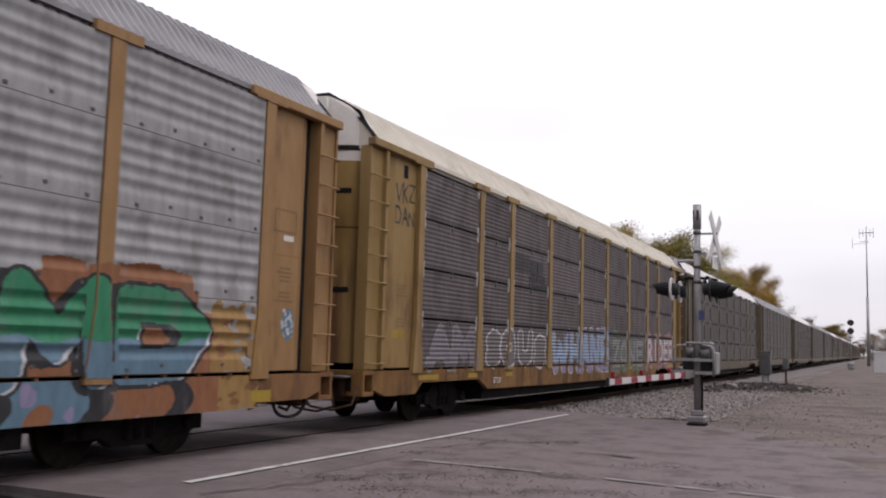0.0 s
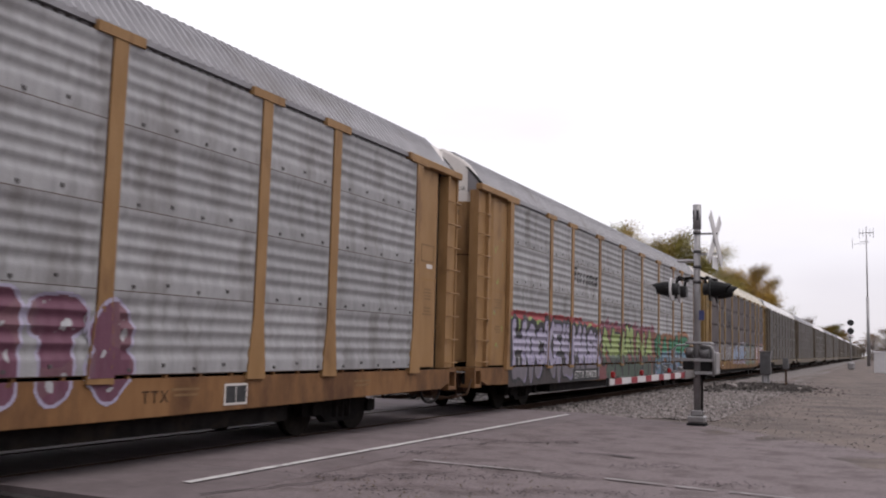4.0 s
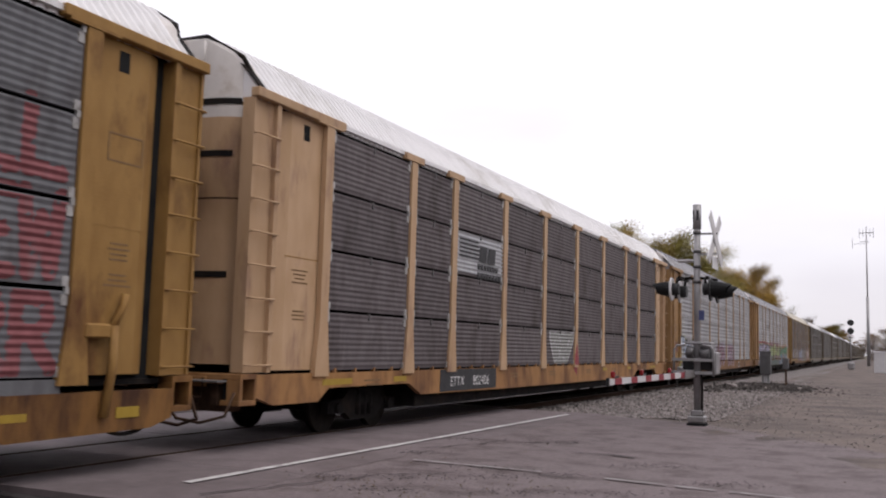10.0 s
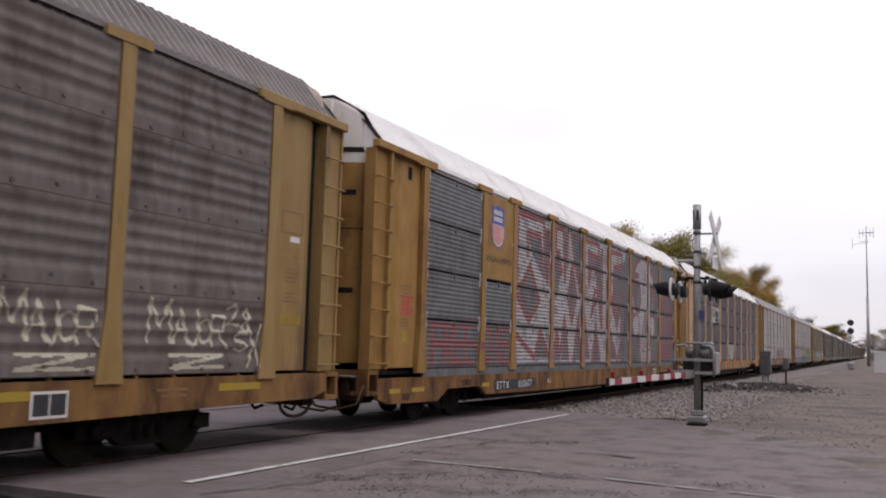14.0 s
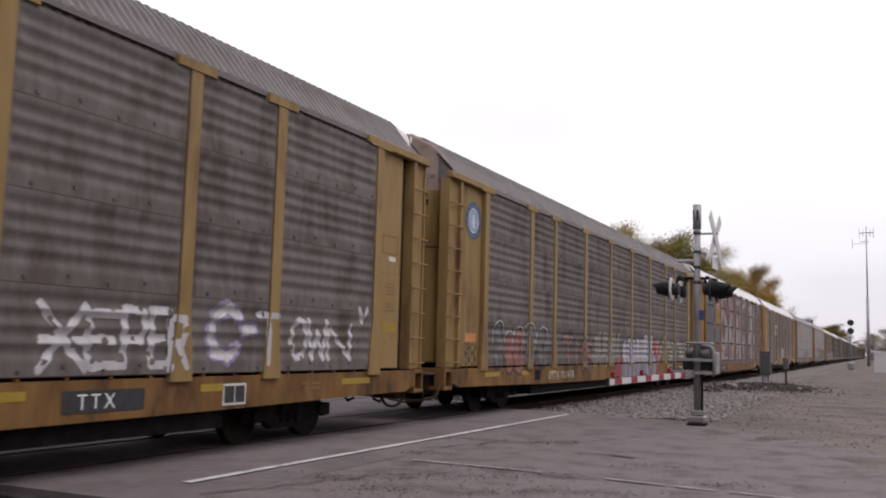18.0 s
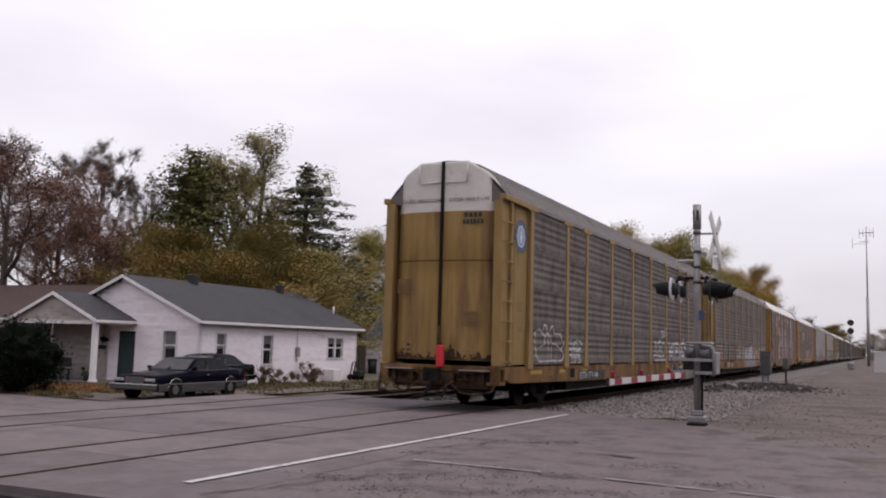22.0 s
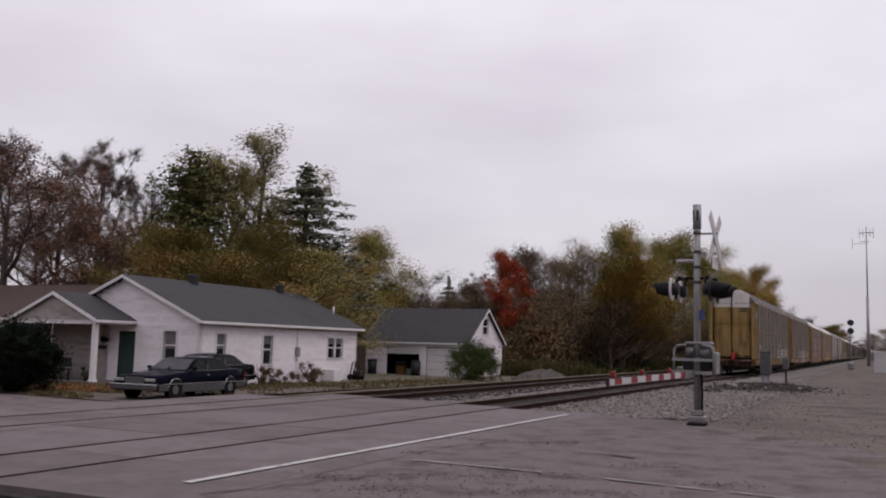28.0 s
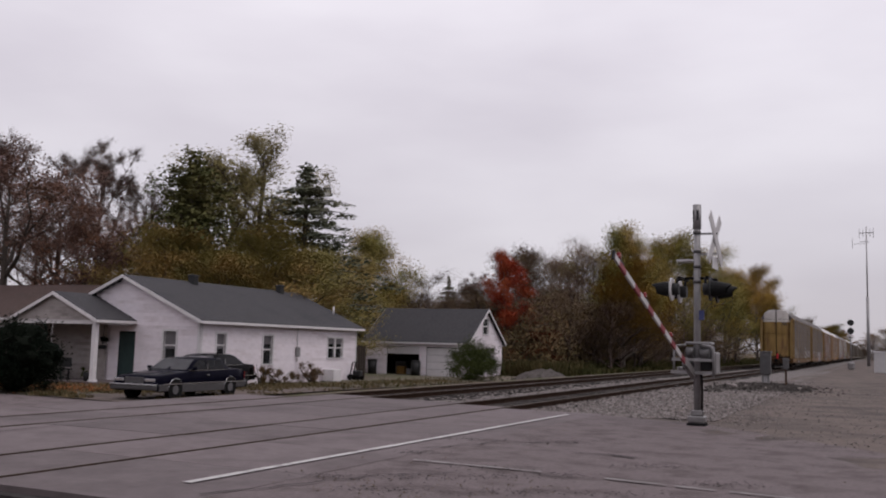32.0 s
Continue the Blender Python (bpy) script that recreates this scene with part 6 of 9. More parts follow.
    piece(c, "wide", -12.65, -11.85, 1.3, 4.0, (["haze", "acid", "chalk"], lambda Y, Z: np.where(wobble(Y, Z, 3.1, 4) + 0.5 * wobble(Y, Z, 11, 2) > 0.75, np.where(wobble(Y, Z, 6, 1) > 0.2, 1, 2), 0) * (np.abs(Y + 12.3) < 0.3)), "pale worn paint smears on the plate", "scrawl")
    cars.append(c)

    c = autorack("wide", GALV, ROOF_GREY, TAN, WHITEPAINT, "weathered grey autorack with tan posts and faded pink graffiti", marked=False)
    piece(c, "wide", -2.5, 4.9, 0.6, 2.3, (["plum", "wineworn", "lilac", "palegrey"], pink_field), "faded wine and pink graffiti bubbles")
    piece(c, "wide", -12.0, -4.6, 0.62, 2.4, (["white", "skyblue", "black", "acid", "dusk", "palelilac"], lambda Y, Z: white_field(Y - 0.3, Z)), "white and blue graffiti with black outline")
    piece(c, "wide", -12.65, -11.86, 1.3, 2.1, tag_word("N -12.55 -12.35 1.5 1.85|O -12.3 -12.15 1.5 1.85|S -12.1 -11.95 1.5 1.8", 0, 0, 0, 0, "plum", 0.022), "dull purple scrawl on the plate", "scrawl")
    common_marks(c, stencil=6.35)
    end_print(c)
    sill_text(c, "ETTX", -6.35, 0.72, 0.16, WHITEINK, label="white stencilled letters", x=1.5445, spacing=1.2)
    sill_text(c, "TTX", 4.85, 0.74, 0.15, GRIME_AND_SHADE, label="dark rusted letters", x=1.5395, spacing=1.25)
    cars.append(c)

    c = autorack("fine", DARKSLAT, ROOF_WHITE, PEACH, WHITEPAINT, "dark slatted autorack with pale tan posts and a white roof")
    dark_mark(c, True)
    plate(c, "number_board", -7.45, -4.55, 0.60, 1.025, INK, "black board with white number", x=1.5375)
    sill_text(c, "ETTX", -6.98, 0.70, 0.19, WHITEINK, label="white stencilled letters", x=1.5405, spacing=1.1)
    sill_text(c, "802406", -5.85, 0.69, 0.205, WHITEINK, label="white stencilled number", x=1.5405)
    piece(c, "fine", -1.2, 1.28, 1.08, 2.15, (["chalk", "ashen", "haze"], pot_field), "grey bubble graffiti with a white outline")
    piece(c, "fine", 1.1, 1.95, 0.75, 1.9, (["red"], lambda Y, Z: ((np.abs(Y - 1.39 - 0.1 * (Z < 1.05)) / 0.19 + np.abs(Z - 1.18) / 0.55 + 0.12 * wobble(Y, Z, 5, 2) < 1.0) | (np.hypot(Y - 1.42, Z - 1.0) < 0.17)).astype(int)), "dull red paint splash")
    common_marks(c, "fine")
    cars.append(c)

    c = autorack("fine", MIDSLAT, ROOF_WHITE, RUSTY, WHITEPAINT, "grey slatted autorack with rusty orange frame and red and white graffiti", low=True)
    fields = ((-6.85, -4.3), (-4.1, -1.5), (-1.25, 1.3), (1.65, 3.4))
    lines = letters("|".join("%s_line %g %g 1.1 4.72" % (k, *f) for k, f in zip("abcd", fields)))
    sunk_spec = "|".join("%s_sunk %g %g 1.1 4.72" % (k, *f) for k, f in zip("abcd", fields))

    def big_field(Y, Z):
        g = np.zeros(Y.shape)
        worn = wobble(Y, Z, 1.7, 5) + 0.4 * wobble(Y, Z * 0.6, 5.3, 7)
        fleck = wobble(Y * 0.35, Z * 3.0, 5.0, 3) + 0.5 * wobble(Y, Z, 9, 1)
        edge = 0.03 * wobble(Y, Z, 4, 1)
        d = near(lines, Y, Z) + edge
        sunk = within(sunk_spec, Y, Z)
        body = (Y > -6.95) & (Y < 3.55) & (Z > 1.1) & (Z < 4.74 + edge) & ~sunk
        body &= ~((Y > 1.32) & (Y < 1.62)) & ~((Y > 2.95) & (Z < 3.4) & (Z < 1.1 + 2.3 * (Y - 2.0)))
        g[body] = 1
        g[body & (worn > 0.45)] = 4
        g[body & (fleck > 0.62)] = 0
        g[sunk & ticks(Y, Z, 0.24, 0.30, 0.5)] = 2
        g[(Y > 1.3) & (Y < 4.5) & ~body & (g == 0) & (Z < 3.6) & ticks(Y, Z, 0.30, 0.34, 0.3)] = 2
        g[(d < 0.075) & (fleck < 0.85)] = 2
        for p in POSTS:
            post = np.abs(Y - p) < 0.2
            g[post & (wobble(Y * 3, Z, 1.6, p) + 0.4 * fleck < -0.25)] = 0
            g[post & (g == 1)] = 3
            g[post & (g == 4)] = 3
            g[post & (g == 0) & (Z < 4.5) & (wobble(Y * 2, Z, 1.3, p + 3) > 0.45)] = 3
        g[(d > 0.075) & (d < 0.11) & (fleck > 0.2)] = 3
        # a skull with ringed eyes at the end of the word
        rag = 0.05 * wobble(Y, Z, 2.2, 6) + 0.03 * wobble(Y, Z, 6, 2)
        head = np.hypot((Y - 6.25) / 1.84, (Z - 3.45) / np.where(Z > 3.45, 1.36, 1.05)) + rag
        cheeks = np.minimum(np.hypot((Y - 5.15) / 0.50, (Z - 2.36) / 0.40), np.hypot((Y - 7.72) / 0.40, (Z - 2.40) / 0.42)) + 2 * rag
        jaw = np.maximum(np.abs(Y - 6.55 + 0.25 * (Z - 1.6)) / 0.88, np.abs(Z - 1.6) / 0.72) + 1.4 * rag
        mid = np.maximum(np.abs(Y - 6.55) / 0.75, np.abs(Z - 2.7) / 0.8)
        bone = (head < 1) | (jaw < 1) | (cheeks < 1) | (mid < 1)
        g[(Y > 4.35) & (Y < 8.75)] = 0
        g[bone] = np.where(fleck > 0.55, 4, 1)[bone]
        g[bone & (fleck > 0.95)] = 0
        g[bone & (worn > 0.95)] = 4
        g[bone & (Y < 5.0) & (Z > 3.3)] = 0
        edge_on = ((head > 0.93) & (head < 1.04) & (Z > 2.9)) | ((jaw > 0.88) & (jaw < 1.05) & (Z < 2.1)) | ((cheeks > 0.86) & (cheeks < 1.1) & (np.abs(Y - 6.5) > 0.75) & (Z < 2.85))
        g[edge_on & (fleck < 0.75)] = 2
        for ey, ez, rx, rz in ((5.27, 3.38, 0.56, 0.55), (7.57, 3.32, 0.46, 0.58)):
            r = np.hypot((Y - ey) / rx, (Z - ez) / rz) + 0.07 * wobble(Y, Z, 3, ey)
            g[r < 1.05] = 0
            g[(r < 0.72) & (Y > ey + 0.1) & (fleck > -0.2)] = 4
            g[(r > 0.84) & (r < 1.06)] = 2
            g[(r > 0.45) & (r < 0.62) & (Y > ey) & (Z > ez)] = 2
        g[np.hypot((Y - 5.22) / 0.36, (Z - 4.10 - 0.1 * (Y - 5.2)) / 0.11) < 1 + rag] = 2
        nose = np.maximum(np.abs(Y - 6.5) / 0.42 + (Z - 2.2) / 0.75, (2.2 - Z) / 0.12)
        g[nose < 1.0] = np.where(Y < 6.55, 4, 0)[nose < 1.0]
        g[(nose > 0.84) & (nose < 1.06) & (fleck < 0.5)] = 2
        g[(np.abs(Y - 6.35 - 0.13 * np.sin(Z * 8)) < 0.06) & (Z > 3.55) & (Z < 4.4)] = 2
        g[(np.abs(Y - 7.2 - 0.16 * np.sin(Z * 6)) < 0.06) & (Z > 3.1) & (Z < 4.75)] = 2
        tooth = np.abs(((Y + 0.06 * wobble(Y, Z, 2, 9)) * 4.2) % 1 - 0.5)
        g[(jaw < 0.9) & (((Z > 1.62) & (Z < 1.92)) | ((Z > 1.12) & (Z < 1.38))) & (tooth < 0.20)] = 2
        g[(jaw < 0.8) & (np.abs(Z - 1.5 - 0.04 * np.sin(Y * 9)) < 0.10) & (fleck > 0.0)] = 0
        g[(Y > 7.3) & (Y < 8.75) & ~bone & ticks(Y, Z, 0.26, 0.36, 0.34) & (Z < 3.2)] = 2
        g[(Y > 4.3) & (Y < 6.0) & (g == 0) & (Z < 2.0) & ticks(Y, Z, 0.30, 0.36, 0.30)] = 2
        return g
    piece(c, "fine", -7.0, 9.0, 1.08, 4.82, (["weathered", "oldred", "rosy", "pewter"], big_field), "huge faded white and red graffiti letters and a skull", step=(0.026, 0.024))
    piece(c, "fine", -11.62, -7.0, 1.1, 2.3, tag_word("FREE-DIE", -11.25, -7.2, 1.12, 1.94, "oldred", 0.085, 0.02, fade=0.14), "dull red painted words", "scrawl")
    for word, z0, z1 in (("HELL", 3.17, 3.85), ("CREW", 2.12, 2.92), ("MARR", 1.15, 1.86)):
        piece(c, "fine", 9.0, 11.62, z0 - 0.12, z1 + 0.14, tag_word(word, 9.2, 11.45, z0, z1, "oldred", 0.088, 0.03, fade=0.10), "dull red painted word", "scrawl")
    part("emblem_panel", boxes((SKIN_X - 0.01, SKIN_X + 0.03, -8.72, -7.08, Z0 + 2 * ROWZ + 0.02, Z1)), RUSTY, c, "smooth ochre panel with an emblem")
    part("lower_strip", boxes((1.48, 1.528, -11.6, 11.6, 0.84, 1.045)), MIDSLAT, c, "grey strip below the slats")
    gear = part("brake_box", boxes((1.45, 1.60, 11.84, 12.2, 1.48, 1.64), bevel=0.02), RUSTY, c, "brake housing beside the ladder")
    part("brake_rod", bar([(1.57, 12.26, 1.62), (1.6, 12.24, 1.2), (1.57, 12.18, 0.62)], 0.05, 6), RUSTY, gear)
    part("brake_lever", bar([(1.54, 12.26, 1.6), (1.55, 12.40, 1.85), (1.55, 12.42, 1.98)], 0.045, 6), RUSTY, gear)
    shield(c, -8.05, 4.22)
    plate(c, "yellow_label", -12.42, -12.18, 1.52, 1.72, SAFETY_YELLOW, "yellow warning label", x=1.479)
    plate(c, "bright_yellow_plate", 12.4, 12.75, 0.60, 0.72, SAFETY_YELLOW, "yellow plate at the sill's end", x=1.54)
    for k in range(5):
        plate(c, "red_print", -12.45 + 0.02 * (k % 2), -12.0 - 0.05 * (k % 3), 2.32 - 0.07 * k, 2.355 - 0.07 * k, SHIELD_RED, "", x=1.479)
    sill_text(c, "BUILDING AMERICA", -8.70, 3.35, 0.137, INK, name="slogan", label="brown slogan lettering", x=SKIN_X + 0.033, spacing=0.86)
    plate(c, "number_board", -8.05, -5.3, 0.53, 0.76, INK, "black board with white number", x=1.5375)
    sill_text(c, "ETTX", -7.92, 0.565, 0.165, WHITEINK, label="white stencilled letters", x=1.5405, spacing=1.55)
    sill_text(c, "820677", -6.52, 0.565, 0.165, WHITEINK, label="white stencilled number", x=1.5405, spacing=1.35)
    sill_text(c, "R1", -4.4, 0.60, 0.14, WHITEINK, label="white stencilled letters", x=1.5405, spacing=1.3)
    for y, h in ((-12.7, 0.2), (-11.79, 0.25), (-8.54, 0.2), (6.2, 0.22), (10.9, 0.3)):
        plate(c, "yellow_mark", y - h, y + h, 0.635, 0.715, SAFETY_YELLOW, "worn yellow mark on the sill", x=1.5345)
    plate(c, "sill_pocket", -9.8, -9.32, 0.69, 0.81, GRIME_AND_SHADE, "dark rusty pocket in the sill", x=1.534)
    plate(c, "sill_pocket", -12.42, -12.12, 0.50, 0.62, GRIME_AND_SHADE, "dark stain on the sill", x=1.534)
    sill_text(c, "TTX", 5.2, 0.56, 0.14, GRIME_AND_SHADE, label="dark rusted letters", x=1.5365, spacing=1.35)
    part("white_frame", boxes((1.53, 1.539, 7.8, 8.3, 0.79, 0.815), (1.53, 1.539, 7.8, 8.3, 0.58, 0.605), (1.53, 1.539, 7.8, 7.825, 0.605, 0.79), (1.53, 1.539, 8.275, 8.3, 0.605, 0.79), (1.53, 1.539, 8.03, 8.07, 0.605, 0.79)), WHITEPAINT, c, "white framed data stencil")
    common_marks(c, "fine")
    cars.append(c)

    c = autorack("wide", BROWNED, ROOF_BROWN, OCHRE, PINKPAINT, "brown weathered autorack with ochre posts and a line of old graffiti")
    piece(c, "wide", -11.6, -3.1, 0.65, 2.3, (["black", "palegrey", "grey_old", "iron", "brick", "brownred"], lambda Y, Z: old_field(Y - 0.22, Z)), "faded red and grey graffiti with dark outlines")
    piece(c, "wide", -3.5, 0.1, 0.65, 2.4, outline_word("J -3.3 -2.9 1.1 1.75|U -2.6 -2.1 1.1 1.9|N -1.8 -1.2 1.1 1.9|N -0.9 -0.3 1.1 1.9", 0, 0, 0, 0, "cream", "grey_old", 0.10, 0.04, 19, fade=0.05), "cream outlined graffiti")
    piece(c, "wide", -0.7, 6.2, 0.6, 2.3, (["palegrey", "lilac", "black", "haze", "red"], arch_field), "pale arched graffiti with a red field beside it")
    for k, (yy, zz) in enumerate(((5.38, 1.55), (5.75, 1.7), (5.65, 1.25), (6.02, 1.45), (6.32, 1.62))):
        piece(c, "wide", yy - 0.3, yy + 0.3, zz - 0.4, zz + 0.5, tag_word("SX", yy - 0.17, yy + 0.17, zz - 0.2, zz + 0.2, "cream", 0.022, 0.2, gap=-0.5, seed=k), "small cream squiggle", "scrawl", (0.016, 0.016))
    piece(c, "wide", 6.5, 6.95, 1.08, 2.2, tag_word("Z 6.62 6.78 1.85 2.05|S 6.62 6.8 1.6 1.85|S 6.62 6.8 1.35 1.6|8 6.62 6.8 1.1 1.35", 0, 0, 0, 0, "cream", 0.022), "column of cream squiggles", "scrawl", (0.016, 0.016))
    piece(c, "wide", 7.2, 8.73, 1.08, 2.2, tag_word("M 7.35 7.7 1.45 1.95|A 7.72 7.95 1.45 1.85|J 7.95 8.1 1.4 1.85|O 8.1 8.35 1.45 1.75|R 8.35 8.65 1.4 1.8|Z 7.6 8.6 1.15 1.3", 0, 0, 0, 0, "cream", 0.02), "thin cream tag", "scrawl", (0.016, 0.016))
    piece(c, "wide", 9.0, 11.62, 1.08, 2.2, tag_word("M 9.4 9.8 1.45 1.95|A 9.85 10.1 1.45 1.85|J 10.1 10.3 1.4 1.85|O 10.3 10.55 1.45 1.75|R 10.55 10.85 1.4 1.8|2 10.85 11.1 1.7 1.95|8 11.15 11.35 1.6 1.9|S 11.0 11.3 1.35 1.6|X 11.3 11.55 1.15 1.7|Z 9.8 10.8 1.15 1.3", 0, 0, 0, 0, "cream", 0.022), "thin cream tag with scribbles", "scrawl", (0.016, 0.016))
    common_marks(c)
    end_print(c)
    plate(c, "yellow_label", 12.1, 12.62, 1.74, 1.90, SAFETY_YELLOW, "yellow warning label", x=1.479)
    plate(c, "orange_label", -12.6, -12.05, 1.58, 1.76, ORANGE_LABEL, "faded orange label", x=1.479)
    piece(c, "wide", -12.66, -12.0, 1.1, 1.55, (["gloom"], lambda Y, Z: (wobble(Y, Z, 9, 3) > 0.15).astype(int)), "dark scribble on the plate", "scrawl", (0.016, 0.016))
    emblem_round(c)
    sill_text(c, "ETTX 711418", -7.35, 0.70, 0.2, WHITEINK, label="white stencilled number", x=1.5385, spacing=1.4)
    cars.append(c)

    c = autorack("wide", BROWNED, ROOF_BROWN, OCHRE, WHITEPAINT, "brown weathered last autorack with ochre end doors and red marker")
    piece(c, "wide", -11.6, -8.95, 1.08, 2.2, tag_word("tag_line -11.38 -9.05 1.14 2.06", 0, 0, 0, 0, "chalk", 0.024, seed=3), "pale outlined graffiti", step=(0.016, 0.016))
    piece(c, "wide", -8.7, -7.2, 1.08, 2.0, tag_word("S -8.5 -8.3 1.45 1.75|X -8.3 -8.05 1.4 1.7|K -8.1 -7.85 1.4 1.75|E -7.85 -7.6 1.4 1.72|Z -7.6 -7.35 1.4 1.7|Z -8.5 -7.4 1.32 1.5", 0, 0, 0, 0, "chalk", 0.02), "pale scrawl", "scrawl", (0.016, 0.016))
    piece(c, "wide", -8.7, -7.2, 1.08, 1.4, tag_word("2 -8.45 -8.22 1.11 1.27|0 -8.16 -7.95 1.11 1.27|1 -7.9 -7.8 1.11 1.27|5 -7.72 -7.5 1.11 1.27", 0, 0, 0, 0, "chalk", 0.018), "pale scrawled figures", "scrawl", (0.016, 0.016))
    piece(c, "wide", 2.0, 4.25, 1.08, 2.0, tag_word("Z 2.1 2.45 1.32 1.8|O 2.5 2.95 1.3 1.8|Z 2.98 3.4 1.28 1.84|O 3.48 4.04 1.28 1.82|- 2.2 4.05 1.10 1.18", 0, 0, 0, 0, "chalk", 0.035, fade=0.05), "white graffiti letters", "scrawl")
    piece(c, "wide", 3.25, 4.2, 1.9, 2.5, tag_word("5 3.38 3.66 2.0 2.26|1 3.66 3.86 2.05 2.3|5 3.9 4.18 2.06 2.34", 0, 0, 0, 0, "chalk", 0.03), "white scrawled figures", "scrawl", (0.016, 0.016))
    piece(c, "wide", 4.5, 7.2, 1.08, 2.2, tag_word("X 4.85 5.45 1.15 1.82|- 4.85 5.45 1.2 1.7|E 5.5 5.95 1.18 1.75|P 6.02 6.4 1.18 1.82|E 6.45 6.72 1.18 1.82|R 6.76 7.05 1.15 1.75", 0, 0, 0, 0, "chalk", 0.05, fade=0.22, seed=31), "faded white painted word", "scrawl")
    piece(c, "wide", 7.2, 8.5, 1.08, 2.2, bubble("C 7.5 8.05 1.28 1.92|- 8.2 8.4 1.6 1.7", 0, 0, 1.2, 1.95, "chalk", "mauve", None, None, 0.075, 0.05, 0.1, 32), "white letter with a mauve edge", "scrawl")
    piece(c, "wide", 8.4, 11.6, 1.08, 2.2, tag_word("T 8.5 8.95 1.2 1.85|O 9.3 9.7 1.25 1.82|W 9.75 10.25 1.25 1.82|N 10.3 10.95 1.25 1.75|V 11.2 11.45 1.85 2.05|Z 5.0 5.1 1.2 1.3", 0, 0, 0, 0, "chalk", 0.045, fade=0.18, seed=33), "faded white painted word", "scrawl")
    common_marks(c)
    plate(c, "yellow_label", 12.1, 12.62, 1.70, 1.86, SAFETY_YELLOW, "yellow warning label", x=1.479)
    plate(c, "yellow_label", -12.5, -12.02, 1.66, 1.84, OCHRE, "dull yellow label", x=1.479)
    emblem_round(c)
    end_print(c)
    plate(c, "number_board", -7.6, -4.85, 0.62, 0.87, INK, "black board with white number", x=1.5365)
    sill_text(c, "ETTX 711144", -7.5, 0.655, 0.185, WHITEINK, label="white stencilled number", x=1.5385, spacing=1.3)
    plate(c, "number_board", 5.2, 6.4, 0.68, 0.92, INK, "black board with white letters", x=1.5365)
    sill_text(c, "TTX", 5.4, 0.72, 0.17, WHITEINK, label="white stencilled letters", x=1.5395, spacing=1.4)
    end_marker(c)
    cars.append(c)
    # plain cars that only run far ahead
    a = autorack("wide", MIDBROWN, ROOF_GREY, DULLTAN, WHITEPAINT, "plain grey-brown autorack far ahead in the train")
    b = autorack("fine", MIDBROWN, ROOF_WHITE, DULLTAN, WHITEPAINT, "plain slatted autorack with pale roof far ahead")
    return cars, [a, b]


def pot_field(Y, Z):
    """A jar-shaped bubble: scalloped head, tapering foot, a scribble inside."""
    v = np.clip((Z - 1.08) / 0.92, 0, 1)
    half = 0.50 + 0.56 * np.minimum(1, v * 1.35) ** 0.8
    r = np.abs(Y - 0.1 - 0.1 * v) / half
    top = 1.98 + 0.035 * np.sin((Y + 1) * 8.5)
    inside = (r < 1) & (Z < top) & (Z > 1.08)
    g = np.where(inside, 2, 0)
    g[inside & ((r > 0.93) | (Z > top - 0.055))] = 1
    g[inside & (r < 0.8) & (np.abs(wobble(Y, Z, 4, 6)) < 0.05) & (Z < top - 0.15)] = 1
    g[inside & (r < 0.8) & (np.abs(wobble(Y, Z, 5, 2)) < 0.06)] = 3
    return g


def dark_mark(c, pale):
    """The company's mark between two posts: long bars, two blocks and two lines of word bars."""
    if pale:
        part("mark_panel", ribbed_patch("fine", -6.86, -4.29, Z0 + 2 * ROWZ + 0.05, Z0 + 3 * ROWZ - 0.07), paint_of("grey", COLOURS["palegrey"]), c, "pale panel with a dark company mark")
    x = SKIN_X + 0.03
    for k in range(5):
        plate(c, "mark_bar", -6.70, -5.72 + 0.03 * k, 3.66 - k * 0.085, 3.695 - k * 0.085, INK, "", x=x)
    for a in (-5.68, -5.20):
        bm = bmesh.new()
        prism(bm, [(a, 3.28), (a + 0.42, 3.28), (a + 0.46, 3.62), (a + 0.04, 3.62)], "x", x - 0.006, x)
        part("mark_block", bm, INK, c, "dark block of the company mark")
    for n, z in ((7, 3.11), (8, 2.93)):
        for k in range(n):
            plate(c, "word_bar", -5.75 + k * 0.17, -5.62 + k * 0.17, z, z + 0.125, INK, "", x=x)


def ribbed_patch(kind, y0, y1, z0, z1):
    n = 40
    rows = []
    for i in range(n + 1):
        z = z0 + (z1 - z0) * i / n
        rows.append([(SKIN_X + rib(z, kind) + 0.004, y0, z), (SKIN_X + rib(z, kind) + 0.004, y1, z)])
    return skin(bmesh.new(), rows, smooth=True)


def emblem_round(car):
    y, z = -12.30, 4.14
    e = disc(car, y, z, 0.40, BLUEINK, 1.479, "emblem", "round blue emblem with a pale centre")
    part("emblem_ring", ring_mesh(1.4825, y, z, 0.235, 0.265), WHITEINK, e, "thin white ring")
    bm = bmesh.new()
    tube(bm, [(1.475, y, z), (1.4835, y, z)], 0.225, 24)
    part("emblem_centre", bm, PALEINK, e, "pale blue centre")
    part("emblem_figure", boxes((1.483, 1.4855, y - 0.04, y + 0.03, z - 0.16, z + 0.12), (1.483, 1.4855, y - 0.1, y + 0.08, z - 0.05, z + 0.0)), WHITEINK, e, "white figure in the emblem")
    bm = bmesh.new()
    for k in range(14):
        a = 6.283 * k / 14
        tube(bm, [(1.478, y + 0.33 * math.cos(a), z + 0.33 * math.sin(a)), (1.483, y + 0.33 * math.cos(a), z + 0.33 * math.sin(a))], 0.02, 5)
    part("emblem_words", bm, PALEINK, e, "pale lettering round the emblem")


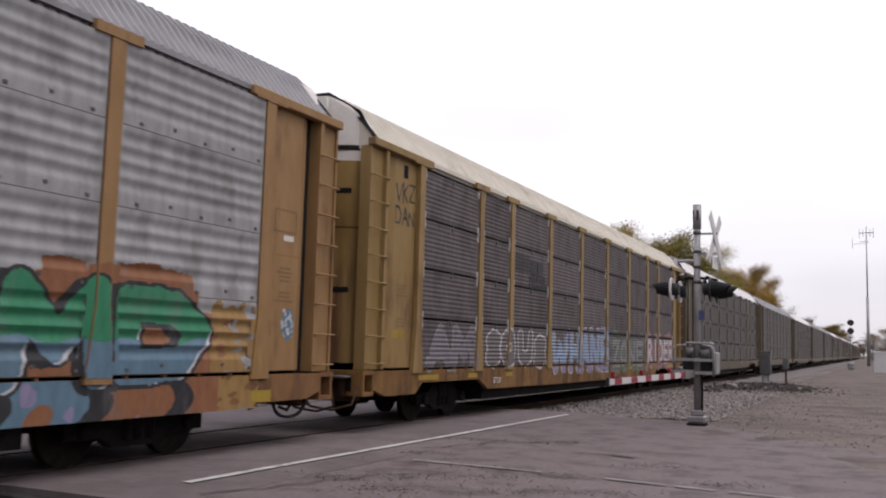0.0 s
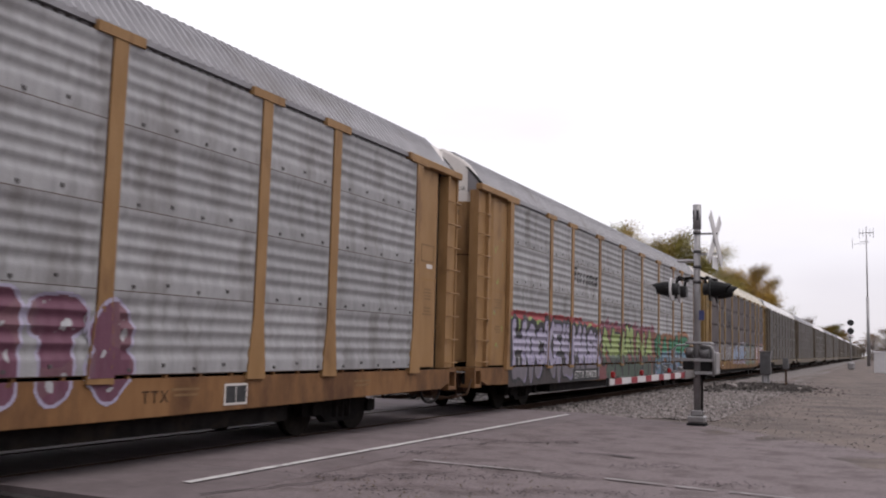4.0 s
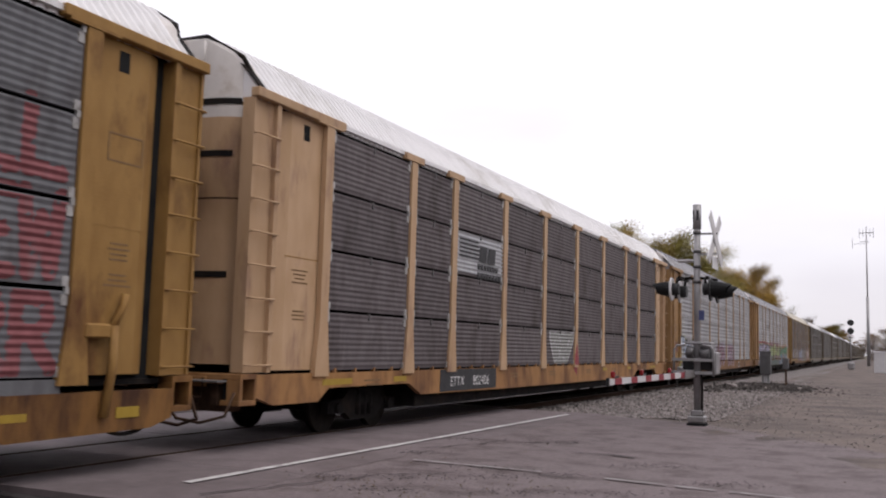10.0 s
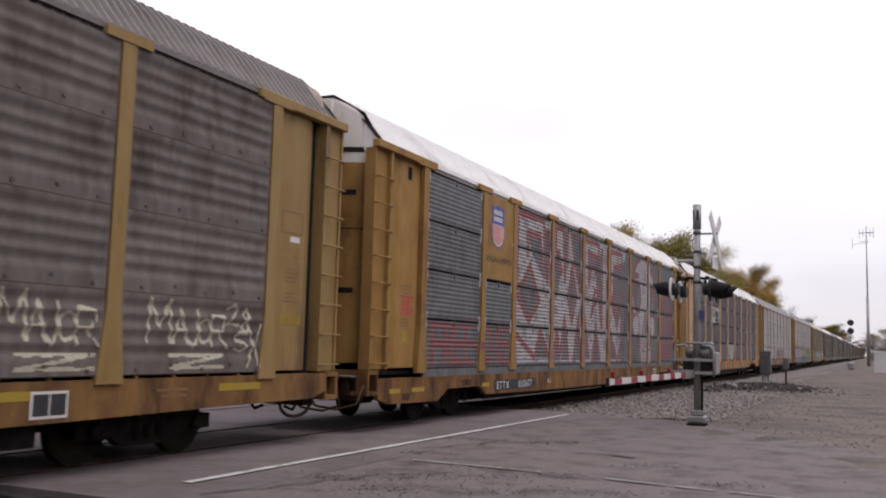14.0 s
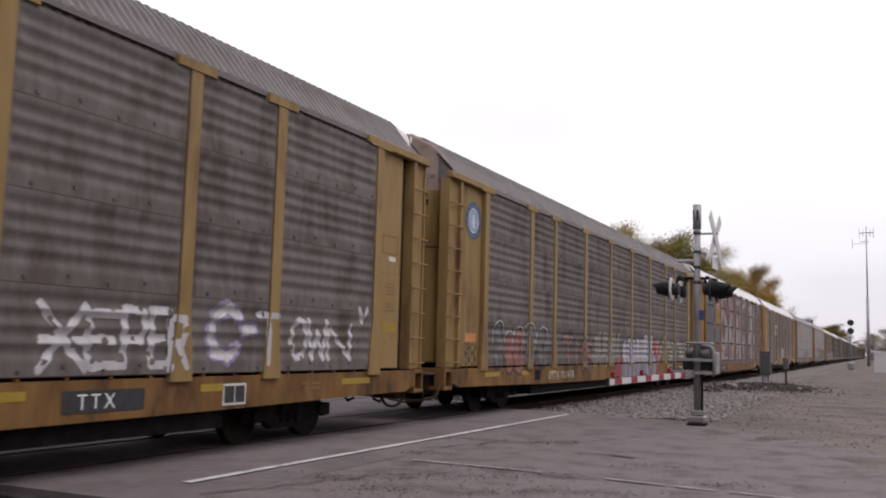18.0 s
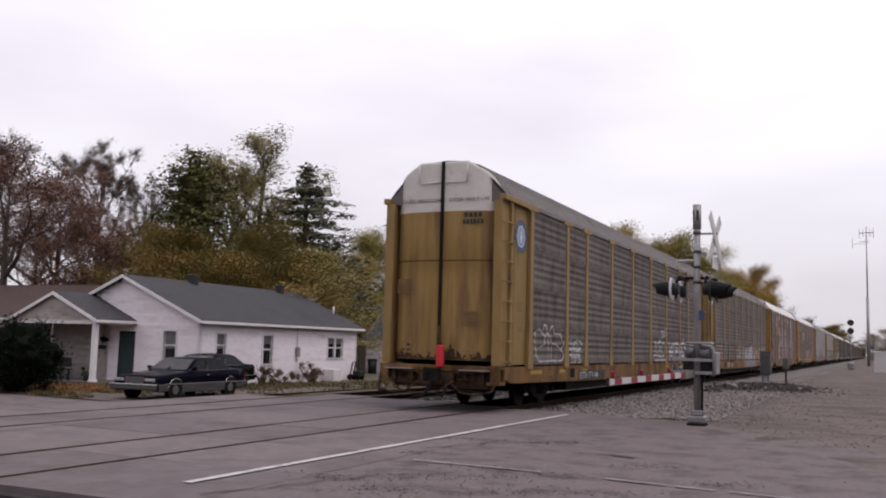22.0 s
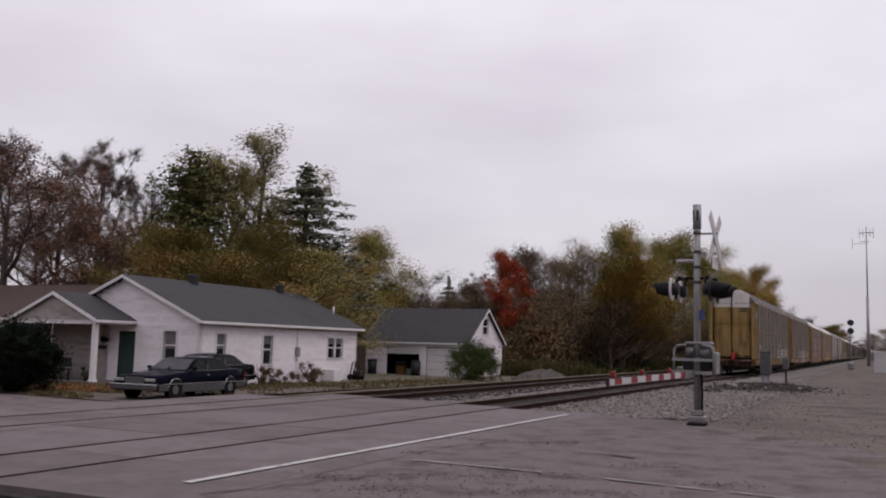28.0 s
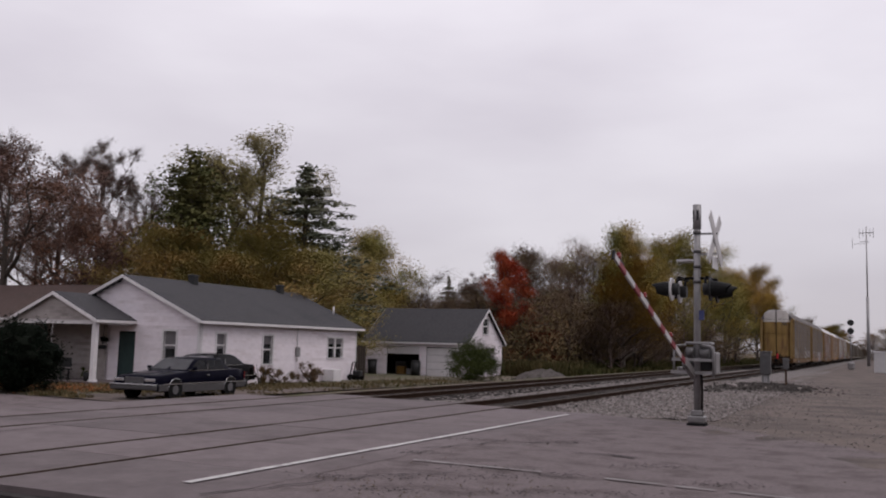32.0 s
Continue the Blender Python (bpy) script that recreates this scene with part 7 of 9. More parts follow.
def ring_mesh(x, y, z, r0, r1):
    rows = [[(x, y + r * math.cos(a), z + r * math.sin(a)) for r in (r0, r1)] for a in np.linspace(0, 2 * math.pi, 33)]
    return skin(bmesh.new(), rows)


def shield(car, y, z):
    """A shield: blue rim and head, red and white stripes, white word bars."""
    x = SKIN_X + 0.031
    out = [(-0.37, 0.40), (-0.19, 0.35), (0, 0.43), (0.19, 0.35), (0.37, 0.40), (0.34, 0.18), (0.37, -0.06), (0.36, -0.30), (0.26, -0.46), (0, -0.55), (-0.26, -0.46), (-0.36, -0.30), (-0.37, -0.06), (-0.34, 0.18)]
    e = part("emblem", prism(bmesh.new(), [(y + p, z + q) for p, q in out], "x", x, x + 0.004), SHIELD_BLUE, car, "shield emblem in red, white and blue")
    low = [(-0.335, -0.02), (0.335, -0.02), (0.33, -0.29), (0.24, -0.435), (0, -0.515), (-0.24, -0.435), (-0.33, -0.29)]
    part("emblem_field", prism(bmesh.new(), [(y + p, z + q) for p, q in low], "x", x + 0.004, x + 0.006), WHITEPAINT, e, "white field of the shield")
    for k in range(6):
        p = -0.29 + k * 0.105
        foot = -0.50 + abs(p + 0.026) * 0.48
        part("emblem_stripe", boxes((x + 0.006, x + 0.008, y + p, y + p + 0.055, z + foot, z - 0.03)), SHIELD_RED, e)
    for zz, n in ((0.20, 5), (0.05, 7)):
        for k in range(n):
            part("word_bar", boxes((x + 0.004, x + 0.007, y - 0.26 + k * 0.52 / n, y - 0.26 + (k + 0.68) * 0.52 / n, z + zz, z + zz + 0.105)), WHITEPAINT, e)


def end_marker(car):
    """The red end-of-train marker on the last coupler, and the dirt thrown up over the doors' feet."""
    xs = [0.0, 0.3, 0.6, 0.85, 1.02, 1.16, 1.27]
    ys = [-13.62, -13.615, -13.60, -13.57, -13.52, -13.45, -13.33]
    verts, faces = [], []
    for i in range(96):
        for j in range(56):
            x, z = -1.26 + 2.52 * i / 96, 1.17 + 1.4 * j / 56
            m = 0.9 * noise.noise((x * 2.2, z * 1.1, 4)) + 0.6 * noise.noise((x * 9, z * 4, 2)) + 0.5 * noise.noise((x * 24, z * 18, 6))
            if m < 2.2 * ((z - 1.17) / 1.4) ** 0.55 - 0.75 + 0.35 * min(1.0, abs(x) * 1.2) or abs(x) < 0.05:
                continue
            k = len(verts)
            for dx, dz in ((0, 0), (2.52 / 96, 0), (2.52 / 96, 0.025), (0, 0.025)):
                verts.append((x + dx, float(np.interp(abs(x + dx), xs, ys)) - 0.005, z + dz))
            faces.append((k, k + 1, k + 2, k + 3))
    me = bpy.data.meshes.new("grime")
    me.from_pydata(verts, [], faces)
    me.materials.append(GRIME_AND_SHADE)
    o = new("grime", me)
    o.parent = car
    tagged(o, "dark road grime splashed over the door feet")
    bm = boxes((0.03, 0.21, -13.88, -13.74, 0.98, 1.50), bevel=0.035)
    m = part("end_marker", bm, RED_FLAG, car, "red end-of-train marker bag")
    part("marker_stripe", boxes((0.05, 0.22, -13.872, -13.86, 1.3, 1.36), (0.05, 0.22, -13.872, -13.86, 1.1, 1.14)), SHIELD_RED, m)
    part("brake_hose", bar([(0.0, -13.9, 0.9), (0.05, -14.1, 0.6), (-0.1, -14.2, 0.35), (-0.35, -14.25, 0.3)], 0.045, 6), BLACK, car, "hanging black hose")
    part("marker_strap", bar([(0.12, -13.82, 1.5), (0.05, -13.75, 1.75), (0.0, -13.7, 1.95)], 0.035, 6), GRIME_AND_SHADE, car, "dark strap above the marker")
    part("chain", bar([(-1.3, -13.7, 0.8), (-1.0, -13.85, 0.5), (-0.5, -13.88, 0.38), (0.1, -13.95, 0.42), (0.5, -13.85, 0.7)], 0.02, 5), GRIME_AND_SHADE, car, "sagging chain across the end")
    part("end_rail", bar([(-1.45, -13.75, 0.62), (-1.4, -13.9, 0.42), (-0.7, -13.9, 0.40), (-0.62, -13.8, 0.6)], 0.022, 6), BLACK, car, "bent uncoupling rod")
    part("end_rail", bar([(1.45, -13.75, 0.62), (1.4, -13.9, 0.45), (0.6, -13.9, 0.50), (0.3, -13.8, 0.6)], 0.022, 6), BLACK, car, "bent uncoupling rod")


# ---- crossing signal, boxes, far signal, tower ----
MAST = (-3.44, 19.87)


def build_signal():
    s = thing("crossing_signal", "grey aluminium crossing signal mast with crossbuck, lamps and gate mechanism", "crossing signal", pose(MAST[0], MAST[1], -0.02))
    part("pole", bar([(0, 0, 0.1), (0, 0, 4.45)], 0.07, 16), MASTGREY, s)
    part("pole_cap", bar([(0, 0, 4.1), (0, 0, 4.62)], 0.088, 16), MASTGREY, s, "thicker cap with a dark bell slot")
    part("bell_slot", boxes((0.0, 0.05, -0.093, -0.078, 4.28, 4.5), (-0.075, -0.05, -0.083, -0.05, 4.3, 4.5)), LAMPBLACK, s)
    part("base", boxes((-0.17, 0.17, -0.17, 0.17, 0.06, 0.2), (-0.12, 0.12, -0.12, 0.12, 0.2, 0.32), bevel=0.02), MASTGREY, s, "bolted cast base")
    part("footing", boxes((-0.19, 0.19, -0.19, 0.19, -0.1, 0.06), bevel=0.02), SHADE_BLACK, s, "dark footing")
    part("conduit", bar([(0.10, -0.05, 0.1), (0.11, -0.05, 0.7), (0.09, -0.05, 1.15)], 0.025, 8), BLACK, s, "black cable conduit")
    for z in (4.02, 3.62, 3.3, 2.98):
        part("clamp", bar([(0, 0, z - 0.03), (0, 0, z + 0.03)], 0.085, 12), BOLT, s)
    # crossbuck facing +x
    part("crossbuck_bracket", boxes((0.05, 0.42, -0.02, 0.02, 3.98, 4.02), (0.05, 0.42, -0.02, 0.02, 3.55, 3.59)), MASTGREY, s)
    cb = part("crossbuck", blade(45), GATEWHITE, s, "white crossbuck blade seen nearly edge-on")
    cb.location = (0.36, 0, 3.88)
    cb.rotation_euler = (0, 0, radians(-5.5))
    c2 = part("crossbuck", blade(-45), GATEWHITE, s, "white crossbuck blade seen nearly edge-on")
    c2.location = (0.39, 0, 3.88)
    c2.rotation_euler = (0, 0, radians(-5.5))
    part("tracks_plate", boxes((0.36, 0.375, -0.35, 0.35, 3.25, 3.5)), GATEWHITE, s, "white plate below the crossbuck")
    # lamp pairs
    part("crossarm", bar([(-0.42, 0, 3.02), (-0.2, 0, 3.06), (0.2, 0, 3.06), (0.42, 0, 3.02)], 0.028, 8), BLACK, s, "thin dark crossarm")
    for sx in (-1, 1):
        part("crossarm", boxes((-0.025 + sx * 0.28, 0.025 + sx * 0.28, -0.5, 0.5, 3.02, 3.07)), BLACK, s)
        for y in (-0.44, 0.44):
            lx = sx * (0.42 if sx < 0 else 0.33)
            bm = bmesh.new()
            tube(bm, [(lx, y, 2.80), (lx + sx * 0.035, y, 2.80)], 0.24, 24)
            d = part("lamp_disc", bm, GATEWHITE if sx < 0 else LAMPBLACK, s, "pale round lamp backing" if sx < 0 else "round black lamp backing")
            bm = bmesh.new()
            tube(bm, [(lx - sx * 0.13, y, 2.80), (lx, y, 2.80)], 0.12, 14, 1.1)
            part("lamp_body", bm, LAMPBLACK, d)
            part("hanger", bar([(lx - sx * 0.08, y, 2.9), (lx - sx * 0.1, y, 3.05)], 0.03, 6), LAMPBLACK, d)
            bm = bmesh.new()
            tube(bm, [(lx + sx * 0.035, y, 2.80), (lx + sx * 0.05, y, 2.80)], 0.15, 16)
            part("lens", bm, REDLENS, d, "dark red lens")
            part("hood", hood(lx + sx * 0.035, sx, y), LAMPBLACK, d, "long black hood")
    part("sign_edge", boxes((-0.42, -0.08, -0.05, 0.3, 3.42, 3.46)), GATEWHITE, s, "white plate seen edge-on behind the mast")
    # blue notice
    part("notice", boxes((0.05, 0.16, -0.09, -0.075, 2.18, 2.38)), SIGNBLUE, s, "small blue notice on the pole")
    # gate mechanism: motor case, lamp-black gear and an open frame that carries the arm
    part("gate_machine", boxes((-0.02, 0.30, -0.02, 0.40, 1.36, 1.66), bevel=0.03), MACHINE, s, "dark grey gate motor case")
    part("machine_lid", boxes((-0.22, 0.0, -0.06, 0.25, 1.38, 1.62), bevel=0.02), MACHINE, s, "square gear case")
    part("gear", boxes((-0.30, 0.30, 0.0, 0.3, 1.14, 1.36), bevel=0.02), LAMPBLACK, s, "dark gear housing")
    part("frame_bar", boxes((-0.48, 0.34, -0.22, -0.16, 1.325, 1.385)), MASTGREY, s)
    part("frame_bar", boxes((-0.50, 0.34, -0.22, -0.14, 1.06, 1.125)), MASTGREY, s)
    part("frame_upright", bar([(-0.44, -0.18, 1.10), (-0.44, -0.18, 1.56), (-0.38, -0.18, 1.64), (-0.2, -0.18, 1.66)], 0.022, 8), MASTGREY, s, "bent pale frame tube")
    part("frame_upright", bar([(0.36, -0.18, 1.02), (0.36, -0.18, 1.56), (0.30, -0.18, 1.64), (0.12, -0.18, 1.66)], 0.022, 8), MASTGREY, s, "bent pale frame tube")
    part("machine_cover", boxes((-0.24, 0.30, -0.08, 0.34, 1.67, 1.73), bevel=0.02), MASTGREY, s, "pale cover over the gate machine")
    part("motor_drum", bar([(-0.2, -0.12, 1.5), (-0.05, -0.12, 1.5)], 0.11, 14), MACHINE, s, "round motor drum")
    part("motor_drum", bar([(0.08, -0.12, 1.48), (0.26, -0.12, 1.48)], 0.10, 14), MACHINE, s, "round motor drum")
    part("counterweight_arm", boxes((0.36, 0.41, -0.15, 0.35, 1.06, 1.52), bevel=0.02), MASTGREY, s, "grey counterweight plate")
    part("counterweight_arm", boxes((-0.40, -0.35, -0.1, 0.75, 1.10, 1.2), bevel=0.02), MASTGREY, s, "grey counterweight arm")
    # the arm, in its own space: pivot at the origin, arm along -y
    arm = part("gate_arm", boxes((-0.02, 0.02, -0.55, 0.05, -0.07, 0.07)), MASTGREY, s, "red and white striped gate arm")
    arm.location = (-0.06, -0.15, 1.06)
    y, k = -0.95, 0
    while y > -6.6:
        step = min(0.58 if k % 2 else 0.42, y + 6.68)
        w = 0.056 - 0.014 * (-y / 6.7)
        part("gate_stripe", boxes((-0.016, 0.016, y - step, y, -w, w)), GATEWHITE if k % 2 else GATERED, arm)
        y -= step
        k += 1
    part("gate_tip", boxes((-0.02, 0.02, -6.72, -6.66, -0.06, 0.06)), LAMPBLACK, arm, "dark arm tip lamp")
    for y in (-2.4, -4.6, -6.4):
        part("lamp_bracket", boxes((-0.012, 0.012, y + 0.06, y + 0.3, 0.05, 0.085)), LAMPBLACK, arm)
        part("arm_lamp", boxes((-0.03, 0.03, y - 0.05, y + 0.05, 0.055, 0.15), bevel=0.015), REDLENS, arm, "small red arm lamp")
    for x in (-0.03, 0.03):
        part("gate_bracket", boxes((x - 0.012, x + 0.012, -1.0, 0.08, -0.08, 0.08)), MASTGREY, arm)
    return arm


def blade(angle):
    bm = boxes((-0.008, 0.008, -0.68, 0.68, -0.115, 0.115))
    bmesh.ops.rotate(bm, verts=bm.verts[:], cent=(0, 0, 0), matrix=Matrix.Rotation(radians(angle), 3, "X"))
    return bm


def hood(x, sx, y):
    """A half-open visor round the lens."""
    bm = bmesh.new()
    rows = []
    for i in range(4):
        row = []
        for k in range(15):
            a = radians(-62 + 304 * k / 14)
            f = i / 3
            reach = 0.40 * f * (0.72 + 0.28 * max(0.0, math.sin(a)))
            r = 0.17 * (1 - 0.38 * f ** 1.6)
            row.append((x + sx * reach, y + r * math.cos(a), 2.80 + r * math.sin(a)))
        rows.append(row)
    skin(bm, rows)
    bmesh.ops.solidify(bm, geom=bm.faces[:], thickness=0.012)
    return bm


def build_trackside():
    b = thing("relay_box", "grey steel relay box on a short post beside the track", "relay box", pose(-4.72, 45.0, -0.02))
    part("cabinet", boxes((-0.23, 0.23, -0.2, 0.2, 0.55, 1.56), (-0.26, 0.26, -0.24, 0.24, 1.56, 1.62), bevel=0.02), MACHINE, b)
    part("leg", boxes((-0.17, 0.17, -0.1, 0.1, 0, 0.56)), MASTGREY, b)
    part("door_seam", boxes((-0.2, 0.2, -0.206, -0.2, 0.62, 1.42)), CARSILVER, b, "flat cabinet door")
    part("label", boxes((-0.06, -0.02, -0.115, -0.10, 0.1, 0.46), (0.02, 0.06, -0.115, -0.10, 0.1, 0.46)), GATEWHITE, b, "white stripes on the leg")
    b = thing("junction_post", "small grey junction box on a rusty post", "junction box", pose(-3.68, 43.0, -0.02))
    part("box", boxes((-0.12, 0.12, -0.1, 0.1, 0.85, 1.34), bevel=0.02), MACHINE, b)
    part("post", boxes((-0.04, 0.04, -0.04, 0.04, -0.02, 0.86)), GRIME_AND_SHADE, b, "rusty steel post")
    # dark spoil round the boxes
    bm = bmesh.new()
    rows = []
    for i in range(25):
        y = 38.5 + 9.5 * i / 24
        row = []
        for j in range(25):
            x = -6.6 + 4.6 * j / 24
            e = max(0, 1 - ((x + 4.5) / 2.1) ** 2 - ((y - 43) / 4.4) ** 2)
            row.append((x, y, -0.035 + 0.20 * e ** 0.7 * (0.7 + 0.6 * noise.noise((x * 2.2, y * 1.4, 2))) + 0.03 * noise.noise((x * 7, y * 7, 1)) * min(1, e * 4)))
        rows.append(row)
    skin(bm, rows, smooth=True)
    solid("spoil_heap", bm, RUBBLE, "low dark heap of spoil round the relay boxes", "spoil heap", "stuff")
    for x, y, r in ((-5.5, 40.2, 0.16), (-5.1, 41.0, 0.1), (-3.0, 41.2, 0.09), (-6.0, 42.5, 0.12), (-4.2, 40.1, 0.08)):
        bm = bmesh.new()
        bmesh.ops.create_icosphere(bm, subdivisions=2, radius=r)
        for v in bm.verts:
            v.co *= 1 + 0.35 * noise.noise(v.co * 6 + Vector((x, y, 0)))
            v.co.z *= 0.7
        o = solid("boulder", bm, BALLAST, "grey broken stone beside the relay boxes", "stone", group="stones by the relay box")
        o.location = (x, y, 0.06 + r * 0.3)
    s = thing("block_signal", "tall dark railway block signal beside the track", "railway signal", pose(-2.76, 110, -0.02))
    part("mast", bar([(0, 0, 0), (0, 0, 4.6)], 0.06, 8), MASTGREY, s)
    for z in (5.05, 4.15):
        bm = bmesh.new()
        tube(bm, [(0, -0.08, z), (0, -0.04, z)], 0.34, 20)
        h = part("target", bm, LAMPBLACK, s, "round black signal target")
        bm = bmesh.new()
        tube(bm, [(0, -0.35, z), (0, -0.1, z)], 0.2, 12)
        part("lamp_hood", bm, LAMPBLACK, h)
    part("case", boxes((-0.36, 0.36, -0.3, 0.3, 0.0, 0.8), bevel=0.14), MASTGREY, s, "rounded grey equipment case at the foot")
    part("platform", boxes((-0.35, 0.35, -0.3, 0.3, 3.4, 3.45)), BLACK, s)
    t = thing("radio_mast", "slender grey radio mast with antenna arms", "radio mast", pose(-1.40, 150, -0.02))
    part("lower_pole", bar([(0, 0, 0), (0, 0, 10.2)], 0.24, 8, 0.8), MASTGREY, t)
    part("upper_pole", bar([(0, 0, 10.0), (0, 0, 20.6)], 0.11, 8, 0.6), MASTGREY, t)
    part("antenna_arm", boxes((-0.95, 0.95, -0.05, 0.05, 19.6, 19.72), (-0.95, 0.4, -0.05, 0.05, 18.3, 18.38)), MASTGREY, t)
    for x, a, b in ((-0.95, 18.9, 20.3), (-0.45, 19.1, 20.2), (0.5, 19.0, 20.2), (0.95, 18.9, 20.4), (-1.9, 17.4, 19.0)):
        part("antenna", bar([(x, 0, a), (x, 0, b)], 0.035, 6), MASTGREY, t)
    part("antenna_arm", boxes((-1.9, 0, -0.03, 0.03, 18.0, 18.06)), MASTGREY, t)
    h = thing("equipment_hut", "white metal equipment hut in the gravel yard", "hut", pose(1.3, 95, -0.02))
    part("wall", boxes((-1.75, 1.75, -1.2, 1.2, 0, 1.85), bevel=0.03), GATEWHITE, h)
    part("roof", boxes((-1.85, 1.85, -1.3, 1.3, 1.85, 1.95), bevel=0.02), TRIM, h)


# ---- houses and garage ----
LOT = -0.45


def clapboard(bm, p, q, z0, z1, top=None, step=0.13, mi=0, holes=()):
    """Lapped boards on an upright wall from p to q (seen with q to the right); top(s) limits the height; holes are (s0, s1, z0, z1)."""
    p, q = Vector(p), Vector(q)
    d = (q - p)
    ln = d.length
    d.normalize()
    nrm = Vector((d.y, -d.x))
    cuts = sorted({0.0, ln, *[s for h in holes for s in h[:2]], *([ln * k / 24 for k in range(25)] if top else [])})
    z = z0
    while z < z1 - 1e-6:
        zt = min(z + step, z1)
        for a, b in zip(cuts, cuts[1:]):
            m = (a + b) / 2
            if any(h[0] - 1e-6 < m < h[1] + 1e-6 and zt > h[2] + 0.02 and z < h[3] - 0.02 for h in holes):
                continue
            if top and z > min(top(a), top(b)) + 0.05:
                continue
            pts = []
            for s, zz, off in ((a, z, 0.032), (b, z, 0.032), (b, zt, 0.004), (a, zt, 0.004)):
                if top:
                    zz = min(zz, top(s) + 0.02)
                o = p + d * s + nrm * off
                pts.append(bm.verts.new((o.x, o.y, zz)))
            f = bm.faces.new(pts)
            f.material_index = mi
            pts2 = []
            for s, zz, off in ((a, z, 0.0), (b, z, 0.0), (b, z, 0.032), (a, z, 0.032)):
                o = p + d * s + nrm * off
                pts2.append(bm.verts.new((o.x, o.y, zz)))
            bm.faces.new(pts2).material_index = mi
        z = zt
    return bm


def clad(name, bm, material, parent, label=""):
    """A wall of lapped boards: the lowest board is the wall's foot, each further board a piece on it."""
    rows = {}
    for f in bm.faces:
        rows.setdefault(round(min(v.co.z for v in f.verts) / 0.05), []).append([tuple(v.co) for v in f.verts])
    bm.free()
    wall = None
    for k in sorted(rows):
        # boards that openings cut apart are boards of their own
        runs = []
        for pts in sorted(rows[k], key=lambda q: sum(p[0] + p[1] for p in q)):
            ends = {(round(p[0], 2), round(p[1], 2)) for p in pts}
            near_ = [r for r in runs if any(abs(a[0] - b[0]) + abs(a[1] - b[1]) < 0.09 for a in r[0] for b in ends)]
            if near_:
                near_[0][0].update(ends)
                near_[0][1].append(pts)
            else:
                runs.append((set(ends), [pts]))
        for _, faces_ in runs:
            verts, faces = [], []
            for pts in faces_:
                faces.append(tuple(range(len(verts), len(verts) + len(pts))))
                verts += pts
            me = bpy.data.meshes.new(name if wall is None else "clapboard")
            me.from_pydata(verts, [], faces)
            me.materials.append(material)
            ob = new(me.name, me)
            ob.parent = wall or parent
            if wall is None:
                wall = ob
                if label:
                    tagged(ob, label)
    return wall


def window(house, p, d, s0, s1, z0, z1, double=False, drawn=0.55):
    """A sash window with casing in a wall that starts at p and runs along d."""
    p, d = Vector(p), Vector(d).normalized()
    nrm = Vector((d.y, -d.x))

    def slab(a, b, za, zb, o0, o1):
        bm = bmesh.new()
        vs = []
        for o in (o0, o1):
            for s, z in ((a, za), (b, za), (b, zb), (a, zb)):
                w = p + d * s + nrm * o
                vs.append(bm.verts.new((w.x, w.y, z)))
        for q in ((0, 1, 2, 3), (7, 6, 5, 4), (0, 4, 5, 1), (1, 5, 6, 2), (2, 6, 7, 3), (3, 7, 4, 0)):
            bm.faces.new([vs[i] for i in q])
        bmesh.ops.recalc_face_normals(bm, faces=bm.faces[:])
        return bm
    frame_ = part("window", slab(s0 - 0.09, s0, z0 - 0.02, z1 + 0.09, 0.0, 0.05), TRIM, house, "white sash window with dark glass")
    part("casing", slab(s1, s1 + 0.09, z0 - 0.02, z1 + 0.09, 0.0, 0.05), TRIM, frame_)
    part("casing", slab(s0, s1, z1, z1 + 0.09, 0.0, 0.05), TRIM, frame_)
    part("sill", slab(s0 - 0.12, s1 + 0.12, z0 - 0.08, z0 - 0.02, 0.0, 0.09), TRIM, frame_)
    zm = (z0 + z1) / 2
    part("pane", slab(s0, s1, zm, z1, -0.06, -0.045), GLASS, frame_)
    part("pane", slab(s0, s1, z0, zm, -0.08, -0.065), GLASS, frame_)
    part("sash_rail", slab(s0, s1, zm - 0.03, zm + 0.03, -0.06, -0.01), TRIM, frame_)
    for a in (s0, s1 - 0.035):
        part("sash_stile", slab(a, a + 0.035, z0, z1, -0.06, -0.02), TRIM, frame_)
    if drawn:
        part("blind", slab(s0 + 0.036, s1 - 0.036, max(zm + 0.032, z1 - drawn * (z1 - z0)), z1, -0.044, -0.038), CURTAIN, frame_, "drawn grey blind")
        if drawn > 0.5:
            part("blind", slab(s0 + 0.036, s1 - 0.036, z1 - drawn * (z1 - z0), zm - 0.032, -0.064, -0.058), CURTAIN, frame_)
    if double:
        part("mullion", slab((s0 + s1) / 2 - 0.06, (s0 + s1) / 2 + 0.06, z0, z1, -0.06, 0.03), TRIM, frame_)


